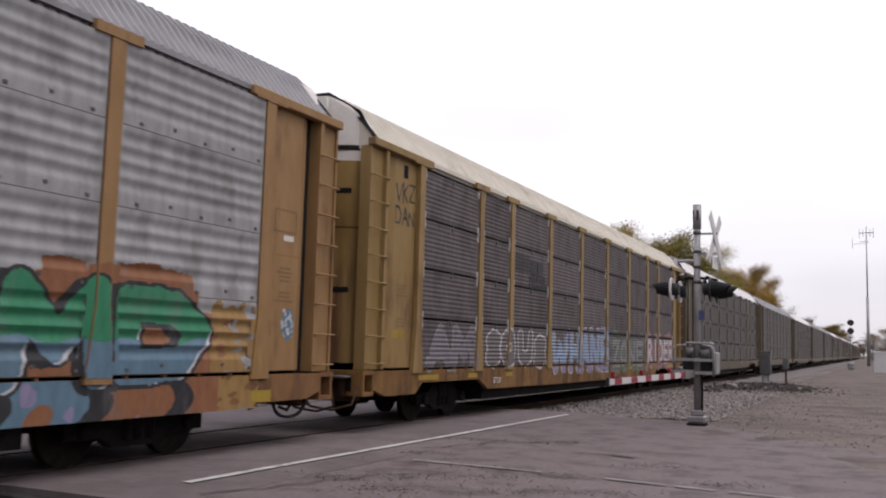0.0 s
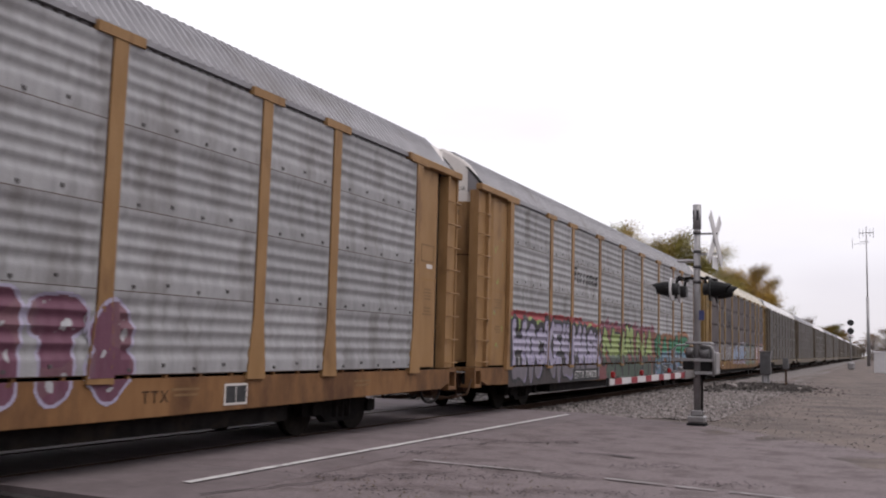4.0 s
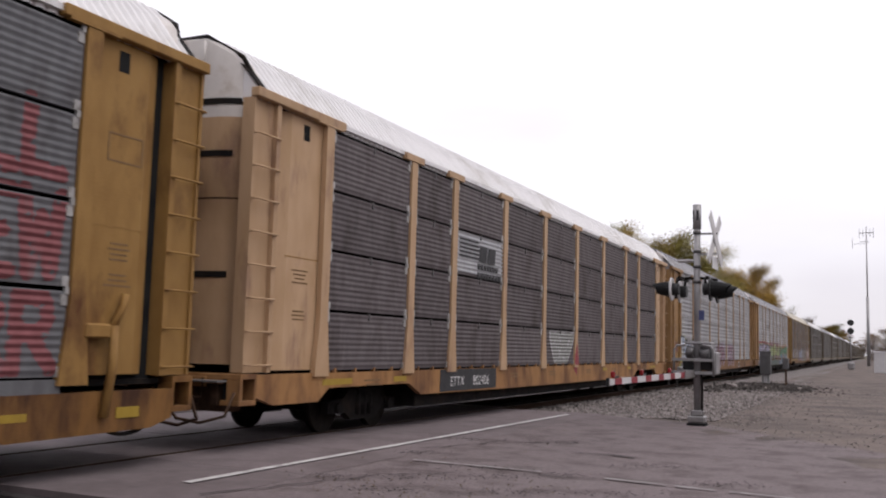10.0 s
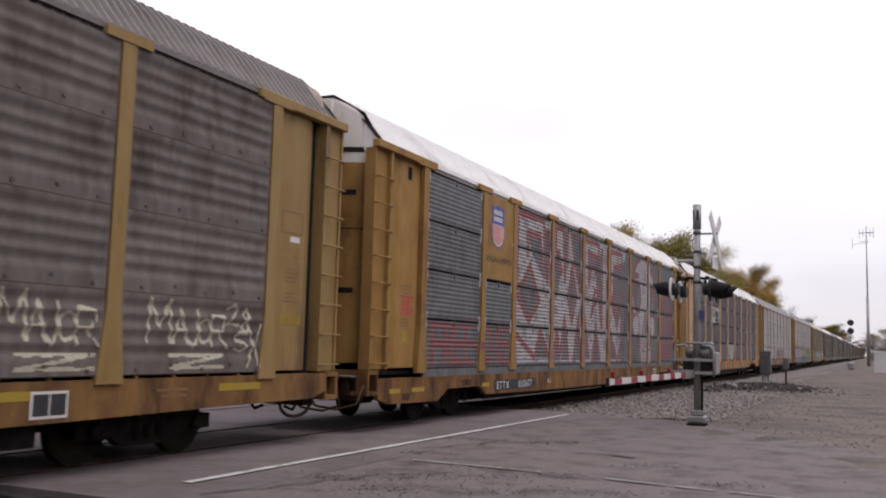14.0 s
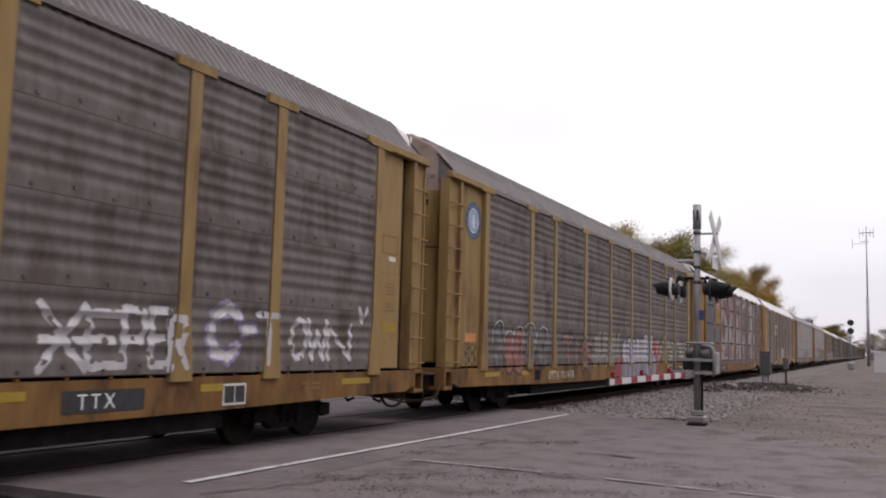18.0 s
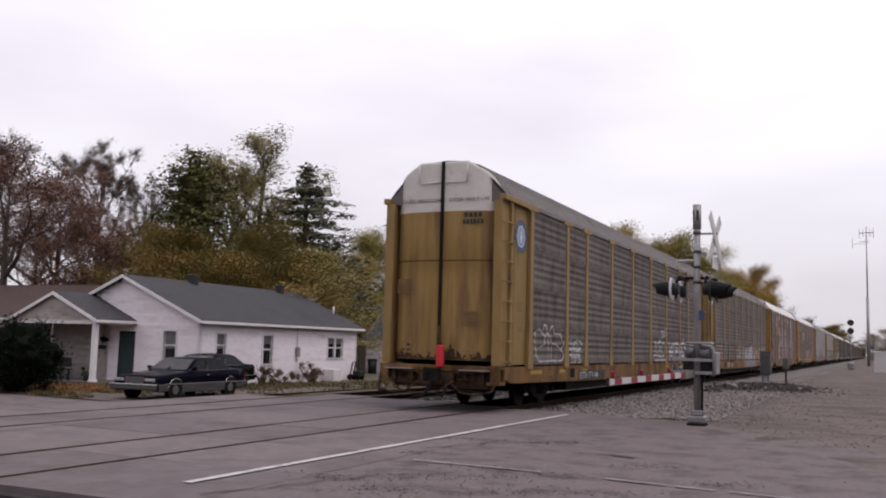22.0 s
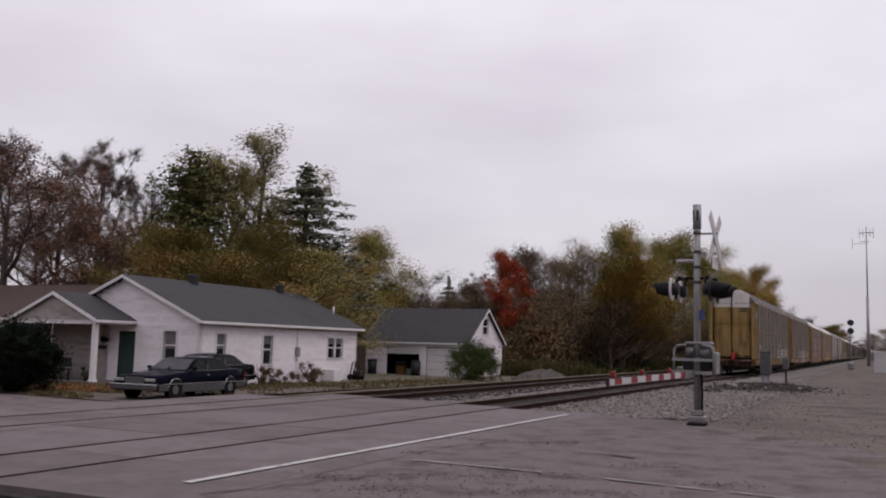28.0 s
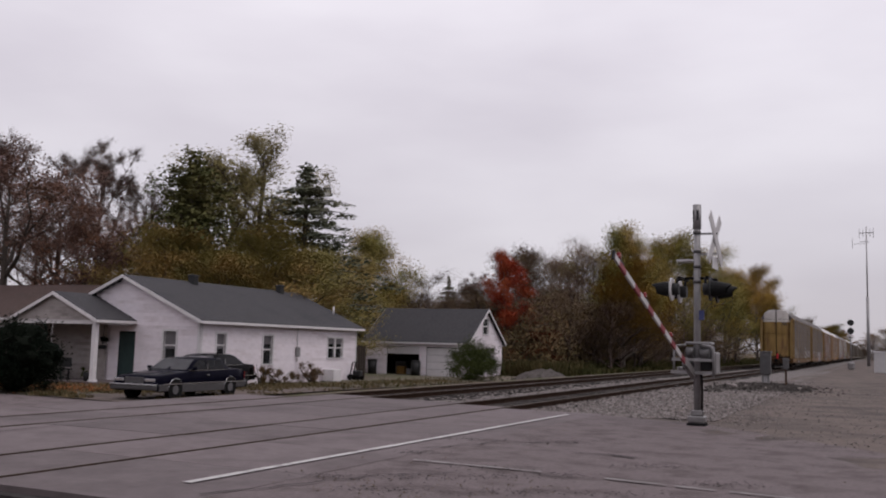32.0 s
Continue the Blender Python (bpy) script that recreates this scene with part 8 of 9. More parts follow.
def gable_roof(house, x0, x1, xr, y0, y1, ze, zr, over, material, axis="y", name="roof", thick=0.10):
    """Two slopes with thickness. For axis y the ridge runs along y at x = xr."""
    def put(a, b, c):
        return (a, c, b) if axis == "y" else (c, a, b)
    for side, xe in (("a", x0), ("b", x1)):
        slope = (zr - ze) / (xr - xe)
        xo = xe - over if xe < xr else xe + over
        zo = ze + slope * (xo - xe)
        bm = bmesh.new()
        vs = [bm.verts.new(put(*p)) for p in ((xo, zo, y0 - over), (xr, zr, y0 - over), (xr, zr, y1 + over), (xo, zo, y1 + over), (xo, zo + thick, y0 - over), (xr, zr + thick, y0 - over), (xr, zr + thick, y1 + over), (xo, zo + thick, y1 + over))]
        for q in ((0, 1, 2, 3), (7, 6, 5, 4), (0, 4, 5, 1), (1, 5, 6, 2), (2, 6, 7, 3), (3, 7, 4, 0)):
            bm.faces.new([vs[i] for i in q])
        bmesh.ops.recalc_face_normals(bm, faces=bm.faces[:])
        r = part(name, bm, material, house, "shingled roof slope")
        # fascia boards on the rake ends
        for yy in (y0 - over - 0.03, y1 + over):
            bm = bmesh.new()
            vs = [bm.verts.new(put(*p)) for p in ((xo, zo - 0.06, yy), (xr, zr - 0.06, yy), (xr, zr + thick - 0.02, yy), (xo, zo + thick - 0.02, yy), (xo, zo - 0.06, yy + 0.03), (xr, zr - 0.06, yy + 0.03), (xr, zr + thick - 0.02, yy + 0.03), (xo, zo + thick - 0.02, yy + 0.03))]
            for q in ((0, 1, 2, 3), (7, 6, 5, 4), (0, 4, 5, 1), (1, 5, 6, 2), (2, 6, 7, 3), (3, 7, 4, 0)):
                bm.faces.new([vs[i] for i in q])
            bmesh.ops.recalc_face_normals(bm, faces=bm.faces[:])
            part("rake_board", bm, TRIM, r, "white rake board")
        bm = bmesh.new()
        a, b = sorted((xo, xo + (0.06 if xe > xr else -0.06)))
        vs = []
        p0, p1 = put(a, zo - 0.05, y0 - over), put(b, zo + 0.06, y1 + over)
        box(bm, min(p0[0], p1[0]), max(p0[0], p1[0]), min(p0[1], p1[1]), max(p0[1], p1[1]), zo - 0.05, zo + 0.06)
        part("gutter", bm, TRIM, r, "white gutter")


def build_house():
    h = thing("house", "white clapboard bungalow with a charcoal shingle roof and porch", "house", pose(0, 0, 0))
    x0, x1, xr, y0, y1, ze, zr = -33.0, -25.0, -29.0, 30.0, 42.5, 2.30, 4.02
    g = LOT - 0.05
    # long side facing the track: seen with larger y to the right
    wins = [(1.1, 1.7, 0.75, 1.70), (4.35, 5.05, 0.45, 1.68), (9.75, 11.15, 0.72, 1.66)]
    bm = clapboard(bmesh.new(), (x1, y0), (x1, y1), g, ze, holes=wins)
    clad("wall", bm, SIDING, h, "long clapboard wall")
    for s0, s1, a, b in wins:
        window(h, (x1, y0), (0, 1), s0, s1, a, b, s1 - s0 > 1, 0.66 if s0 < 2 else 0.3)

    def top(s):
        return ze + (zr - ze) * (1 - abs(s - 4.0) / 4.0)
    # gable wall facing the road: seen from -y with larger x to the right
    front = [(3.75, 4.65, g, 1.66), (6.2, 6.85, 0.60, 1.75)]
    bm = clapboard(bmesh.new(), (x0, y0), (x1, y0), g, zr, top=top, holes=front)
    clad("wall", bm, SIDING, h, "gabled clapboard wall")
    window(h, (x0, y0), (1, 0), 6.2, 6.85, 0.60, 1.75, drawn=0.62)
    part("front_door", boxes((x0 + 3.75, x0 + 4.65, y0 + 0.03, y0 + 0.08, g + 0.1, 1.66), bevel=0.01), GREENDOOR, h, "dark green front door")
    part("inner_core", boxes((x0 + 0.1, x1 - 0.15, y0 + 0.15, y1 - 0.1, g, ze - 0.02)), SHADE_BLACK, h, "dark inside of the house")
    bm = clapboard(bmesh.new(), (x1, y1), (x0, y1), g, zr, top=top)
    clad("wall", bm, SIDING, h)
    bm = clapboard(bmesh.new(), (x0, y1), (x0, y0), g, ze)
    clad("wall", bm, SIDING, h)
    for x, y in ((x1, y0), (x1, y1), (x0, y0)):
        part("corner_board", boxes((x - 0.06, x + 0.035, y - 0.035, y + 0.06, g, ze)), TRIM, h)
    gable_roof(h, x0, x1, xr, y0, y1, ze - 0.02, zr, 0.32, SHINGLE)
    part("downpipe", bar([(x1 + 0.07, y0 + 0.1, ze - 0.1), (x1 + 0.07, y0 + 0.1, g + 0.1)], 0.035, 8), TRIM, h, "white downpipe")
    # roof vents, plumbing pipe, meter
    for y, z in ((33.9, 0.5), (40.8, 0.5)):
        xx = -28.75
        zz = zr - (xx - xr) * (zr - ze) / 4 + 0.05
        part("roof_vent", boxes((xx - 0.17, xx + 0.17, y - 0.17, y + 0.17, zz - 0.05, zz + 0.46), (xx - 0.21, xx + 0.21, y - 0.21, y + 0.21, zz + 0.36, zz + 0.42), bevel=0.02), LAMPBLACK, h, "black roof vent")
    part("vent_pipe", bar([(-26.3, 42.3, 2.9), (-26.3, 42.3, 3.35)], 0.05, 8), TRIM, h, "white vent pipe")
    part("meter_pipe", bar([(x1 + 0.07, 37.0, ze), (x1 + 0.07, 37.0, 0.5)], 0.025, 6), TRIM, h)
    part("meter", boxes((x1 + 0.03, x1 + 0.18, 36.88, 37.12, 0.75, 1.2), bevel=0.03), MASTGREY, h, "grey electric meter")
    part("air_unit", boxes((x1 + 0.25, x1 + 0.9, 39.0, 39.7, LOT, LOT + 0.6), bevel=0.03), TRIM, h, "pale box at the wall foot")
    # porch with its own gable
    px0, px1, pxr, py0 = -33.1, -28.5, -30.8, 27.9
    gable_roof(h, px0, px1, pxr, py0, 30.2, 2.15, 3.18, 0.18, SHINGLE, name="porch_roof")
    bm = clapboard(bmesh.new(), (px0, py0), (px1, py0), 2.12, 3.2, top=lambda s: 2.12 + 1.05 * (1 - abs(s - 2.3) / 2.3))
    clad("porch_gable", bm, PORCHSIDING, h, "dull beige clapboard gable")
    part("porch_beam", boxes((px0, px1, py0, py0 + 0.15, 1.95, 2.15)), TRIM, h)
    part("porch_beam", boxes((px1 - 0.15, px1, py0 + 0.15, 30.0, 1.95, 2.15)), TRIM, h)
    for x in (px0 + 0.1, px1 - 0.1):
        part("porch_post", boxes((x - 0.1, x + 0.1, py0, py0 + 0.2, g + 0.1, 1.95), (x - 0.14, x + 0.14, py0 - 0.04, py0 + 0.24, g + 0.1, g + 0.22), bevel=0.01), TRIM, h, "white porch post")
    part("porch_floor", boxes((px0 - 0.1, px1 + 0.1, py0 - 0.1, 30.0, g, g + 0.14)), CONCRETE, h, "concrete porch floor")
    # darker beige boards over the white wall paint the porch's shade
    clad("porch_back_wall", clapboard(bmesh.new(), (px0, 29.93), (-29.85, 29.93), g, 2.0), PORCHSIDING, h, "beige wall inside the porch, darkened as shade")
    # side wall and ceiling are added to keep light out of the porch
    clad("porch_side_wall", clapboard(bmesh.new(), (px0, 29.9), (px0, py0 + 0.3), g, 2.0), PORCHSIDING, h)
    part("porch_ceiling", boxes((px0 + 0.02, px1 - 0.16, py0 + 0.16, 29.98, 2.02, 2.06)), PORCHSIDING, h, "porch ceiling added to keep light out")
    # the side roof running from the porch along the gable
    hang = thing("hanging_planter", "dark planter hanging on the porch wall beside the green door", "planter", pose(-29.93, 29.72, 0.98))
    part("basket", bar([(0, 0, -0.05), (0, 0, 0.12)], 0.15, 10, 1.3), LAMPBLACK, hang)
    part("hanger", bar([(0.03, 0, 0.1), (0.07, 0, 0.95)], 0.02, 5), LAMPBLACK, hang)
    part("plant", leaf_ball(0.22, 0.34, 260, 0.07, 8), YEW, hang).location.z = 0.35
    bench = thing("porch_bench", "dark bench with clutter on the porch", "bench", pose(-31.4, 28.6, g + 0.14))
    part("seat", boxes((-0.7, 0.7, -0.25, 0.25, 0.38, 0.45), bevel=0.01), LAMPBLACK, bench)
    part("backrest", boxes((-0.7, 0.7, 0.2, 0.27, 0.5, 0.9), bevel=0.01), LAMPBLACK, bench)
    for x in (-0.62, 0.62):
        for y in (-0.2, 0.2):
            part("leg", boxes((x - 0.03, x + 0.03, y - 0.03, y + 0.03, 0, 0.38)), LAMPBLACK, bench)
    for x, y, z in ((-29.2, 28.3, 0.35), (-32.5, 28.4, 0.4)):
        pot = thing("plant_pot", "dark plant pot on the porch", "plant pot", pose(x, y, g + 0.14), "plant pots")
        part("pot", bar([(0, 0, 0), (0, 0, z)], 0.14, 10, 1.25), LAMPBLACK, pot)
        part("plant", leaf_ball(0.3, 0.3, 120, 0.09, 3), SHRUB, pot).location.z = z + 0.1


def leaf_ball(rx, rz, n, size, seed):
    """A shrub of many small clumps with an uneven outline."""
    rng = random.Random(seed)
    bm = bmesh.new()
    clumps = []
    for _ in range(max(6, n // 90)):
        d = Vector((rng.gauss(0, 1), rng.gauss(0, 1), rng.gauss(0, 1))).normalized() * rng.random() ** 0.45
        clumps.append((Vector((d.x * rx, d.y * rx, d.z * rz)), rng.uniform(0.16, 0.26) * rx))
    for _ in range(n):
        c, r = rng.choice(clumps)
        p = c + Vector((rng.gauss(0, r * 0.5), rng.gauss(0, r * 0.5), rng.gauss(0, r * 0.5)))
        a, b = Vector((rng.gauss(0, 1), rng.gauss(0, 1), rng.gauss(0, 1))).normalized(), Vector((rng.gauss(0, 1), rng.gauss(0, 1), rng.gauss(0, 1))).normalized()
        s = size * rng.uniform(0.6, 1.3)
        bm.faces.new([bm.verts.new(p + a * s), bm.verts.new(p + b * s * 0.6), bm.verts.new(p - a * s - b * s * 0.3)])
    return bm


def build_garage():
    gx0, gx1, gy0, gy1 = -30.0, -22.9, 52.4, 58.2
    g = LOT - 0.05
    ze, zr = 1.72, 3.75
    h = thing("garage", "white two-door garage with a charcoal shingle roof", "garage", pose(0, 0, 0))
    holes = [(1.55, 3.85, g, 0.95 + 0.35), (4.35, 6.75, g, 1.30)]
    clad("wall", clapboard(bmesh.new(), (gx0, gy0), (gx1, gy0), g, ze, holes=holes), SIDING, h)

    def top(s):
        return ze + (zr - ze) * (1 - abs(s - 2.9) / 2.9)
    clad("wall", clapboard(bmesh.new(), (gx1, gy0), (gx1, gy1), g, zr, top=top, holes=[(2.4, 3.3, 2.25, 3.2)]), SIDING, h, "gabled clapboard wall")
    window(h, (gx1, gy0), (0, 1), 2.4, 3.3, 2.25, 3.2, drawn=0.0)
    clad("wall", clapboard(bmesh.new(), (gx1, gy1), (gx0, gy1), g, ze), SIDING, h)
    clad("wall", clapboard(bmesh.new(), (gx0, gy1), (gx0, gy0), g, zr, top=top), SIDING, h)
    gable_roof(h, gy0, gy1, (gy0 + gy1) / 2, gx0, gx1, ze - 0.02, zr, 0.22, SHINGLE, axis="x")
    part("raised_door", boxes((gx0 + 1.55, gx0 + 3.85, gy0 + 0.05, gy0 + 0.12, 0.85, 1.30), (gx0 + 1.55, gx0 + 3.85, gy0 + 0.04, gy0 + 0.05, 1.05, 1.08)), TRIM, h, "white door rolled half up")
    for k in range(4):
        z = g + k * 0.445
        part("door_section", boxes((gx0 + 4.35, gx0 + 6.75, gy0 + 0.05, gy0 + 0.1, z + 0.008, z + 0.437), bevel=0.008), TRIM, h)
    part("side_wall", boxes((gx0 + 0.1, gx0 + 0.2, gy0 + 0.3, gy1 - 0.1, g, ze), (gx1 - 0.2, gx1 - 0.12, gy0 + 0.2, gy1 - 0.1, g, ze), (gx0 + 0.2, gx1 - 0.2, gy1 - 0.3, gy1 - 0.2, g, ze), (gx0 + 4.05, gx0 + 4.15, gy0 + 0.2, gy1 - 0.3, g, ze)), SHADE_BLACK, h, "dark inside walls")
    part("ceiling", boxes((gx0 + 0.1, gx1 - 0.1, gy0 + 0.1, gy1 - 0.1, ze - 0.1, ze - 0.05)), SHADE_BLACK, h)
    for x, y, s, m in ((-27.9, 53.4, 0.5, RUSTY), (-27.2, 53.2, 0.35, GALV), (-26.7, 53.6, 0.6, LAMPBLACK), (-28.2, 54.2, 0.8, BOLT)):
        o = solid("stored_box", boxes((-s / 2, s / 2, -s / 2, s / 2, 0, s), bevel=0.02), m, "box of clutter stored in the garage", "box", group="garage clutter")
        o.location = (x, y, LOT)
    for x, y in ((-29.3, 52.0), (-26.2, 52.0)):
        b = thing("dustbin", "dark dustbin against the garage wall", "dustbin", pose(x, y, LOT), "dustbins")
        part("bin", bar([(0, 0, 0), (0, 0, 0.85)], 0.27, 12, 1.15), LAMPBLACK, b)
        part("lid", bar([(0, 0, 0.85), (0, 0, 0.92)], 0.34, 12, 0.8), LAMPBLACK, b)
    f = thing("fence", "weathered wooden fence between house and garage", "fence", pose(-25.6, 44.5, LOT))
    for k in range(9):
        part("board", boxes((-k * 0.16 - 0.07, -k * 0.16 + 0.07, -0.015, 0.015, 0.05, 1.75 + 0.02 * (k % 3)), bevel=0.004), BARK, f)
    part("rail", boxes((-1.4, 0.1, 0.015, 0.06, 0.4, 0.5), (-1.4, 0.1, 0.015, 0.06, 1.3, 1.4)), BARK, f)
    c = thing("hand_cart", "small black hand cart leaning by the house corner", "cart", pose(-24.55, 41.7, LOT))
    part("frame", bar([(-0.25, 0, 0.1), (-0.1, 0, 0.9), (0.05, 0, 0.95)], 0.035, 6), LAMPBLACK, c)
    part("frame", bar([(-0.25, 0.3, 0.1), (-0.1, 0.3, 0.9), (0.05, 0.3, 0.95)], 0.035, 6), LAMPBLACK, c)
    part("tray", boxes((-0.1, 0.35, 0.0, 0.3, 0.22, 0.5), bevel=0.03), LAMPBLACK, c)
    for y in (-0.06, 0.36):
        part("wheel", bar([(-0.2, y - 0.03, 0.16), (-0.2, y + 0.03, 0.16)], 0.16, 14), TYRE, c)
        part("wheel", bar([(0.28, y - 0.03, 0.12), (0.28, y + 0.03, 0.12)], 0.12, 14), TYRE, c)
    # neighbour with the brown roof
    n = thing("neighbour_house", "low house with a brown shingle roof beyond the porch", "house", pose(0, 0, 0))
    clad("wall", clapboard(bmesh.new(), (-50, 36.0), (-36.5, 36.0), g, 2.4), SIDING, n)
    clad("wall", clapboard(bmesh.new(), (-36.5, 36.0), (-36.5, 44.0), g, 4.2, top=lambda s: 2.4 + 1.8 * (1 - abs(s - 4) / 4)), SIDING, n)
    gable_roof(n, 36.0, 44.0, 40.0, -50, -36.5, 2.4, 4.3, 0.3, SHINGLE_BROWN, axis="x")


def build_vehicles():
    sedan(-21.05, 24.6, LOT, 4, CARPAINT, CARSILVER, "dark blue saloon car with silver lower cladding", 0.94)
    sedan(-23.85, 29.0, LOT, 7, CARBLACK, CARBLACK, "black saloon car parked behind the blue one", 0.97, True)


def sedan(x, y, z, turn, paint, lower, label, scale, rounded=False):
    """A four-door saloon; its own +y is the tail, -y the nose."""
    car = thing("parked_car", label, "car", pose(x, y, z, 0, 0, turn), "parked cars")
    car.scale = (scale, scale, scale)
    # body sections along y: (y, sill z, belt z, half width)
    secs = [(-2.62, 0.36, 0.60, 0.80), (-2.58, 0.30, 0.74, 0.87), (-2.3, 0.27, 0.80, 0.91), (-1.5, 0.25, 0.88, 0.92), (-0.95, 0.25, 0.93, 0.92), (0.0, 0.25, 0.95, 0.92), (1.3, 0.25, 0.97, 0.92), (2.0, 0.27, 0.98, 0.91), (2.5, 0.32, 0.96, 0.88), (2.62, 0.40, 0.86, 0.82)]
    bm = bmesh.new()
    rows = []
    for sy, a, b, w in secs:
        row = [(w * 0.9, sy, a), (w, sy, a + 0.12), (w, sy, (a + b) / 2 + 0.05), (w * 0.975, sy, b - 0.05), (w * 0.9, sy, b)]
        row += [(w * 0.45, sy, b + 0.03), (0, sy, b + 0.04), (-w * 0.45, sy, b + 0.03)]
        row += [(-p[0], p[1], p[2]) for p in row[4::-1]]
        rows.append(row)
    skin(bm, rows, smooth=True)
    for r in (rows[0], rows[-1]):
        bm.faces.new([bm.verts.new(p) for p in r])
    bmesh.ops.remove_doubles(bm, verts=bm.verts[:], dist=0.001)
    bmesh.ops.recalc_face_normals(bm, faces=bm.faces[:])
    body = part("body", bm, paint, car)
    # cabin
    cab = [(-0.95, 0.93, 0.80), (-0.25, 1.34, 0.66), (0.05, 1.38, 0.64), (1.0, 1.38, 0.64), (1.25, 1.34, 0.65), (1.75 if not rounded else 1.95, 0.98, 0.76)]
    bm = bmesh.new()
    rows = []
    for sy, zt, w in cab:
        rows.append([(0.80, sy, 0.93), (w + 0.02, sy, zt - 0.04), (w - 0.06, sy, zt), (0, sy, zt + 0.03), (-w + 0.06, sy, zt), (-w - 0.02, sy, zt - 0.04), (-0.80, sy, 0.93)])
    skin(bm, rows, smooth=True)
    bmesh.ops.recalc_face_normals(bm, faces=bm.faces[:])
    part("roof", bm, paint, car)
    # windows a little proud
    def quad(pts, name, material, lbl=""):
        b = bmesh.new()
        b.faces.new([b.verts.new(p) for p in pts])
        bmesh.ops.solidify(b, geom=b.faces[:], thickness=0.012)
        part(name, b, material, car, lbl)
    for s in (-1, 1):
        quad([(s * 0.83, -0.78, 0.98), (s * 0.83, 0.22, 0.98), (s * 0.695, 0.22, 1.31), (s * 0.70, -0.22, 1.30)], "side_window", SIDEGLASS)
        quad([(s * 0.83, 0.29, 0.98), (s * 0.83, 1.30, 0.98), (s * 0.70, 1.12, 1.31), (s * 0.695, 0.29, 1.31)], "side_window", SIDEGLASS)
        part("window_trim", boxes((s * 0.835 - 0.012, s * 0.835 + 0.012, -0.85, 1.45, 0.945, 0.972)), CHROME, car, "chrome window strip")
        part("pillar_trim", boxes((s * 0.80 - 0.02, s * 0.80 + 0.025, 0.235, 0.275, 0.97, 1.2)), CHROME, car)
        part("cladding", boxes((s * 0.915 - 0.02, s * 0.915 + 0.02, -1.28, 1.18, 0.24, 0.50), bevel=0.012), lower, car, "grey lower cladding")
        part("cladding", boxes((s * 0.905 - 0.02, s * 0.905 + 0.02, -2.5, -2.02, 0.30, 0.52), bevel=0.012), lower, car)
        part("cladding", boxes((s * 0.905 - 0.02, s * 0.905 + 0.02, 1.92, 2.5, 0.32, 0.52), bevel=0.012), lower, car)
        part("side_strip", boxes((s * 0.925 - 0.01, s * 0.925 + 0.015, -2.3, 2.4, 0.51, 0.545)), CHROME, car)
        part("mirror", boxes((s * 0.95 - 0.1, s * 0.95 + 0.06, -0.72, -0.6, 0.96, 1.08), bevel=0.02), paint, car)
        part("headlight", boxes((s * 0.62 - 0.2, s * 0.62 + 0.2, -2.635, -2.57, 0.61, 0.71), bevel=0.01), SIDEGLASS if rounded else CHROME, car, "rectangular headlight")
        part("tail_light", boxes((s * 0.72 - 0.1, s * 0.72 + 0.1, 2.58, 2.64, 0.62, 0.86)), REDLENS, car)
        part("door_handle", boxes((s * 0.93 - 0.01, s * 0.93 + 0.02, 0.05, 0.2, 0.78, 0.81)), CHROME, car)
        for wy in (-1.65, 1.55):
            t = bmesh.new()
            tube(t, [(s * 0.70, wy, 0.32), (s * 0.927, wy, 0.32)], 0.32, 22)
            tyre = part("wheel", t, TYRE, car)
            t = bmesh.new()
            tube(t, [(s * 0.92, wy, 0.33), (s * 0.935, wy, 0.33)], 0.15, 18)
            tube(t, [(s * 0.93, wy, 0.33), (s * 0.945, wy, 0.33)], 0.06, 10)
            part("hubcap", t, HUBCAP, tyre, "dull silver hubcap")
            a = bmesh.new()
            pts = [(s * 0.928, wy + 0.38 * math.cos(q), 0.33 + 0.38 * math.sin(q)) for q in np.linspace(0, math.pi, 14)]
            tube(a, pts, 0.010, 5)
            part("arch_trim", a, CHROME, car, "chrome wheel arch")
            w = bmesh.new()
            tube(w, [(s * 0.90, wy, 0.33), (s * 0.923, wy, 0.33)], 0.37, 22)
            part("wheel_well", w, SHADE_BLACK, car)
    quad([(-0.76, -0.90, 0.985), (0.76, -0.90, 0.985), (0.63, -0.33, 1.335), (-0.63, -0.33, 1.335)], "windscreen", CARGLASS)
    part("grille", boxes((-0.38, 0.38, -2.645, -2.58, 0.55, 0.75), bevel=0.01), LAMPBLACK if rounded else GRILLE, car, "upright grille")
    part("bumper", boxes((-0.90, 0.90, -2.74, -2.55, 0.34, 0.50), bevel=0.03), lower, car, "front bumper")
    part("bumper_strip", boxes((-0.91, 0.91, -2.752, -2.6, 0.50, 0.535), bevel=0.01), CHROME, car, "chrome bumper strip")
    part("bumper", boxes((-0.88, 0.88, 2.56, 2.72, 0.38, 0.54), bevel=0.03), lower, car, "rear bumper")


# ---- trees and shrubs ----


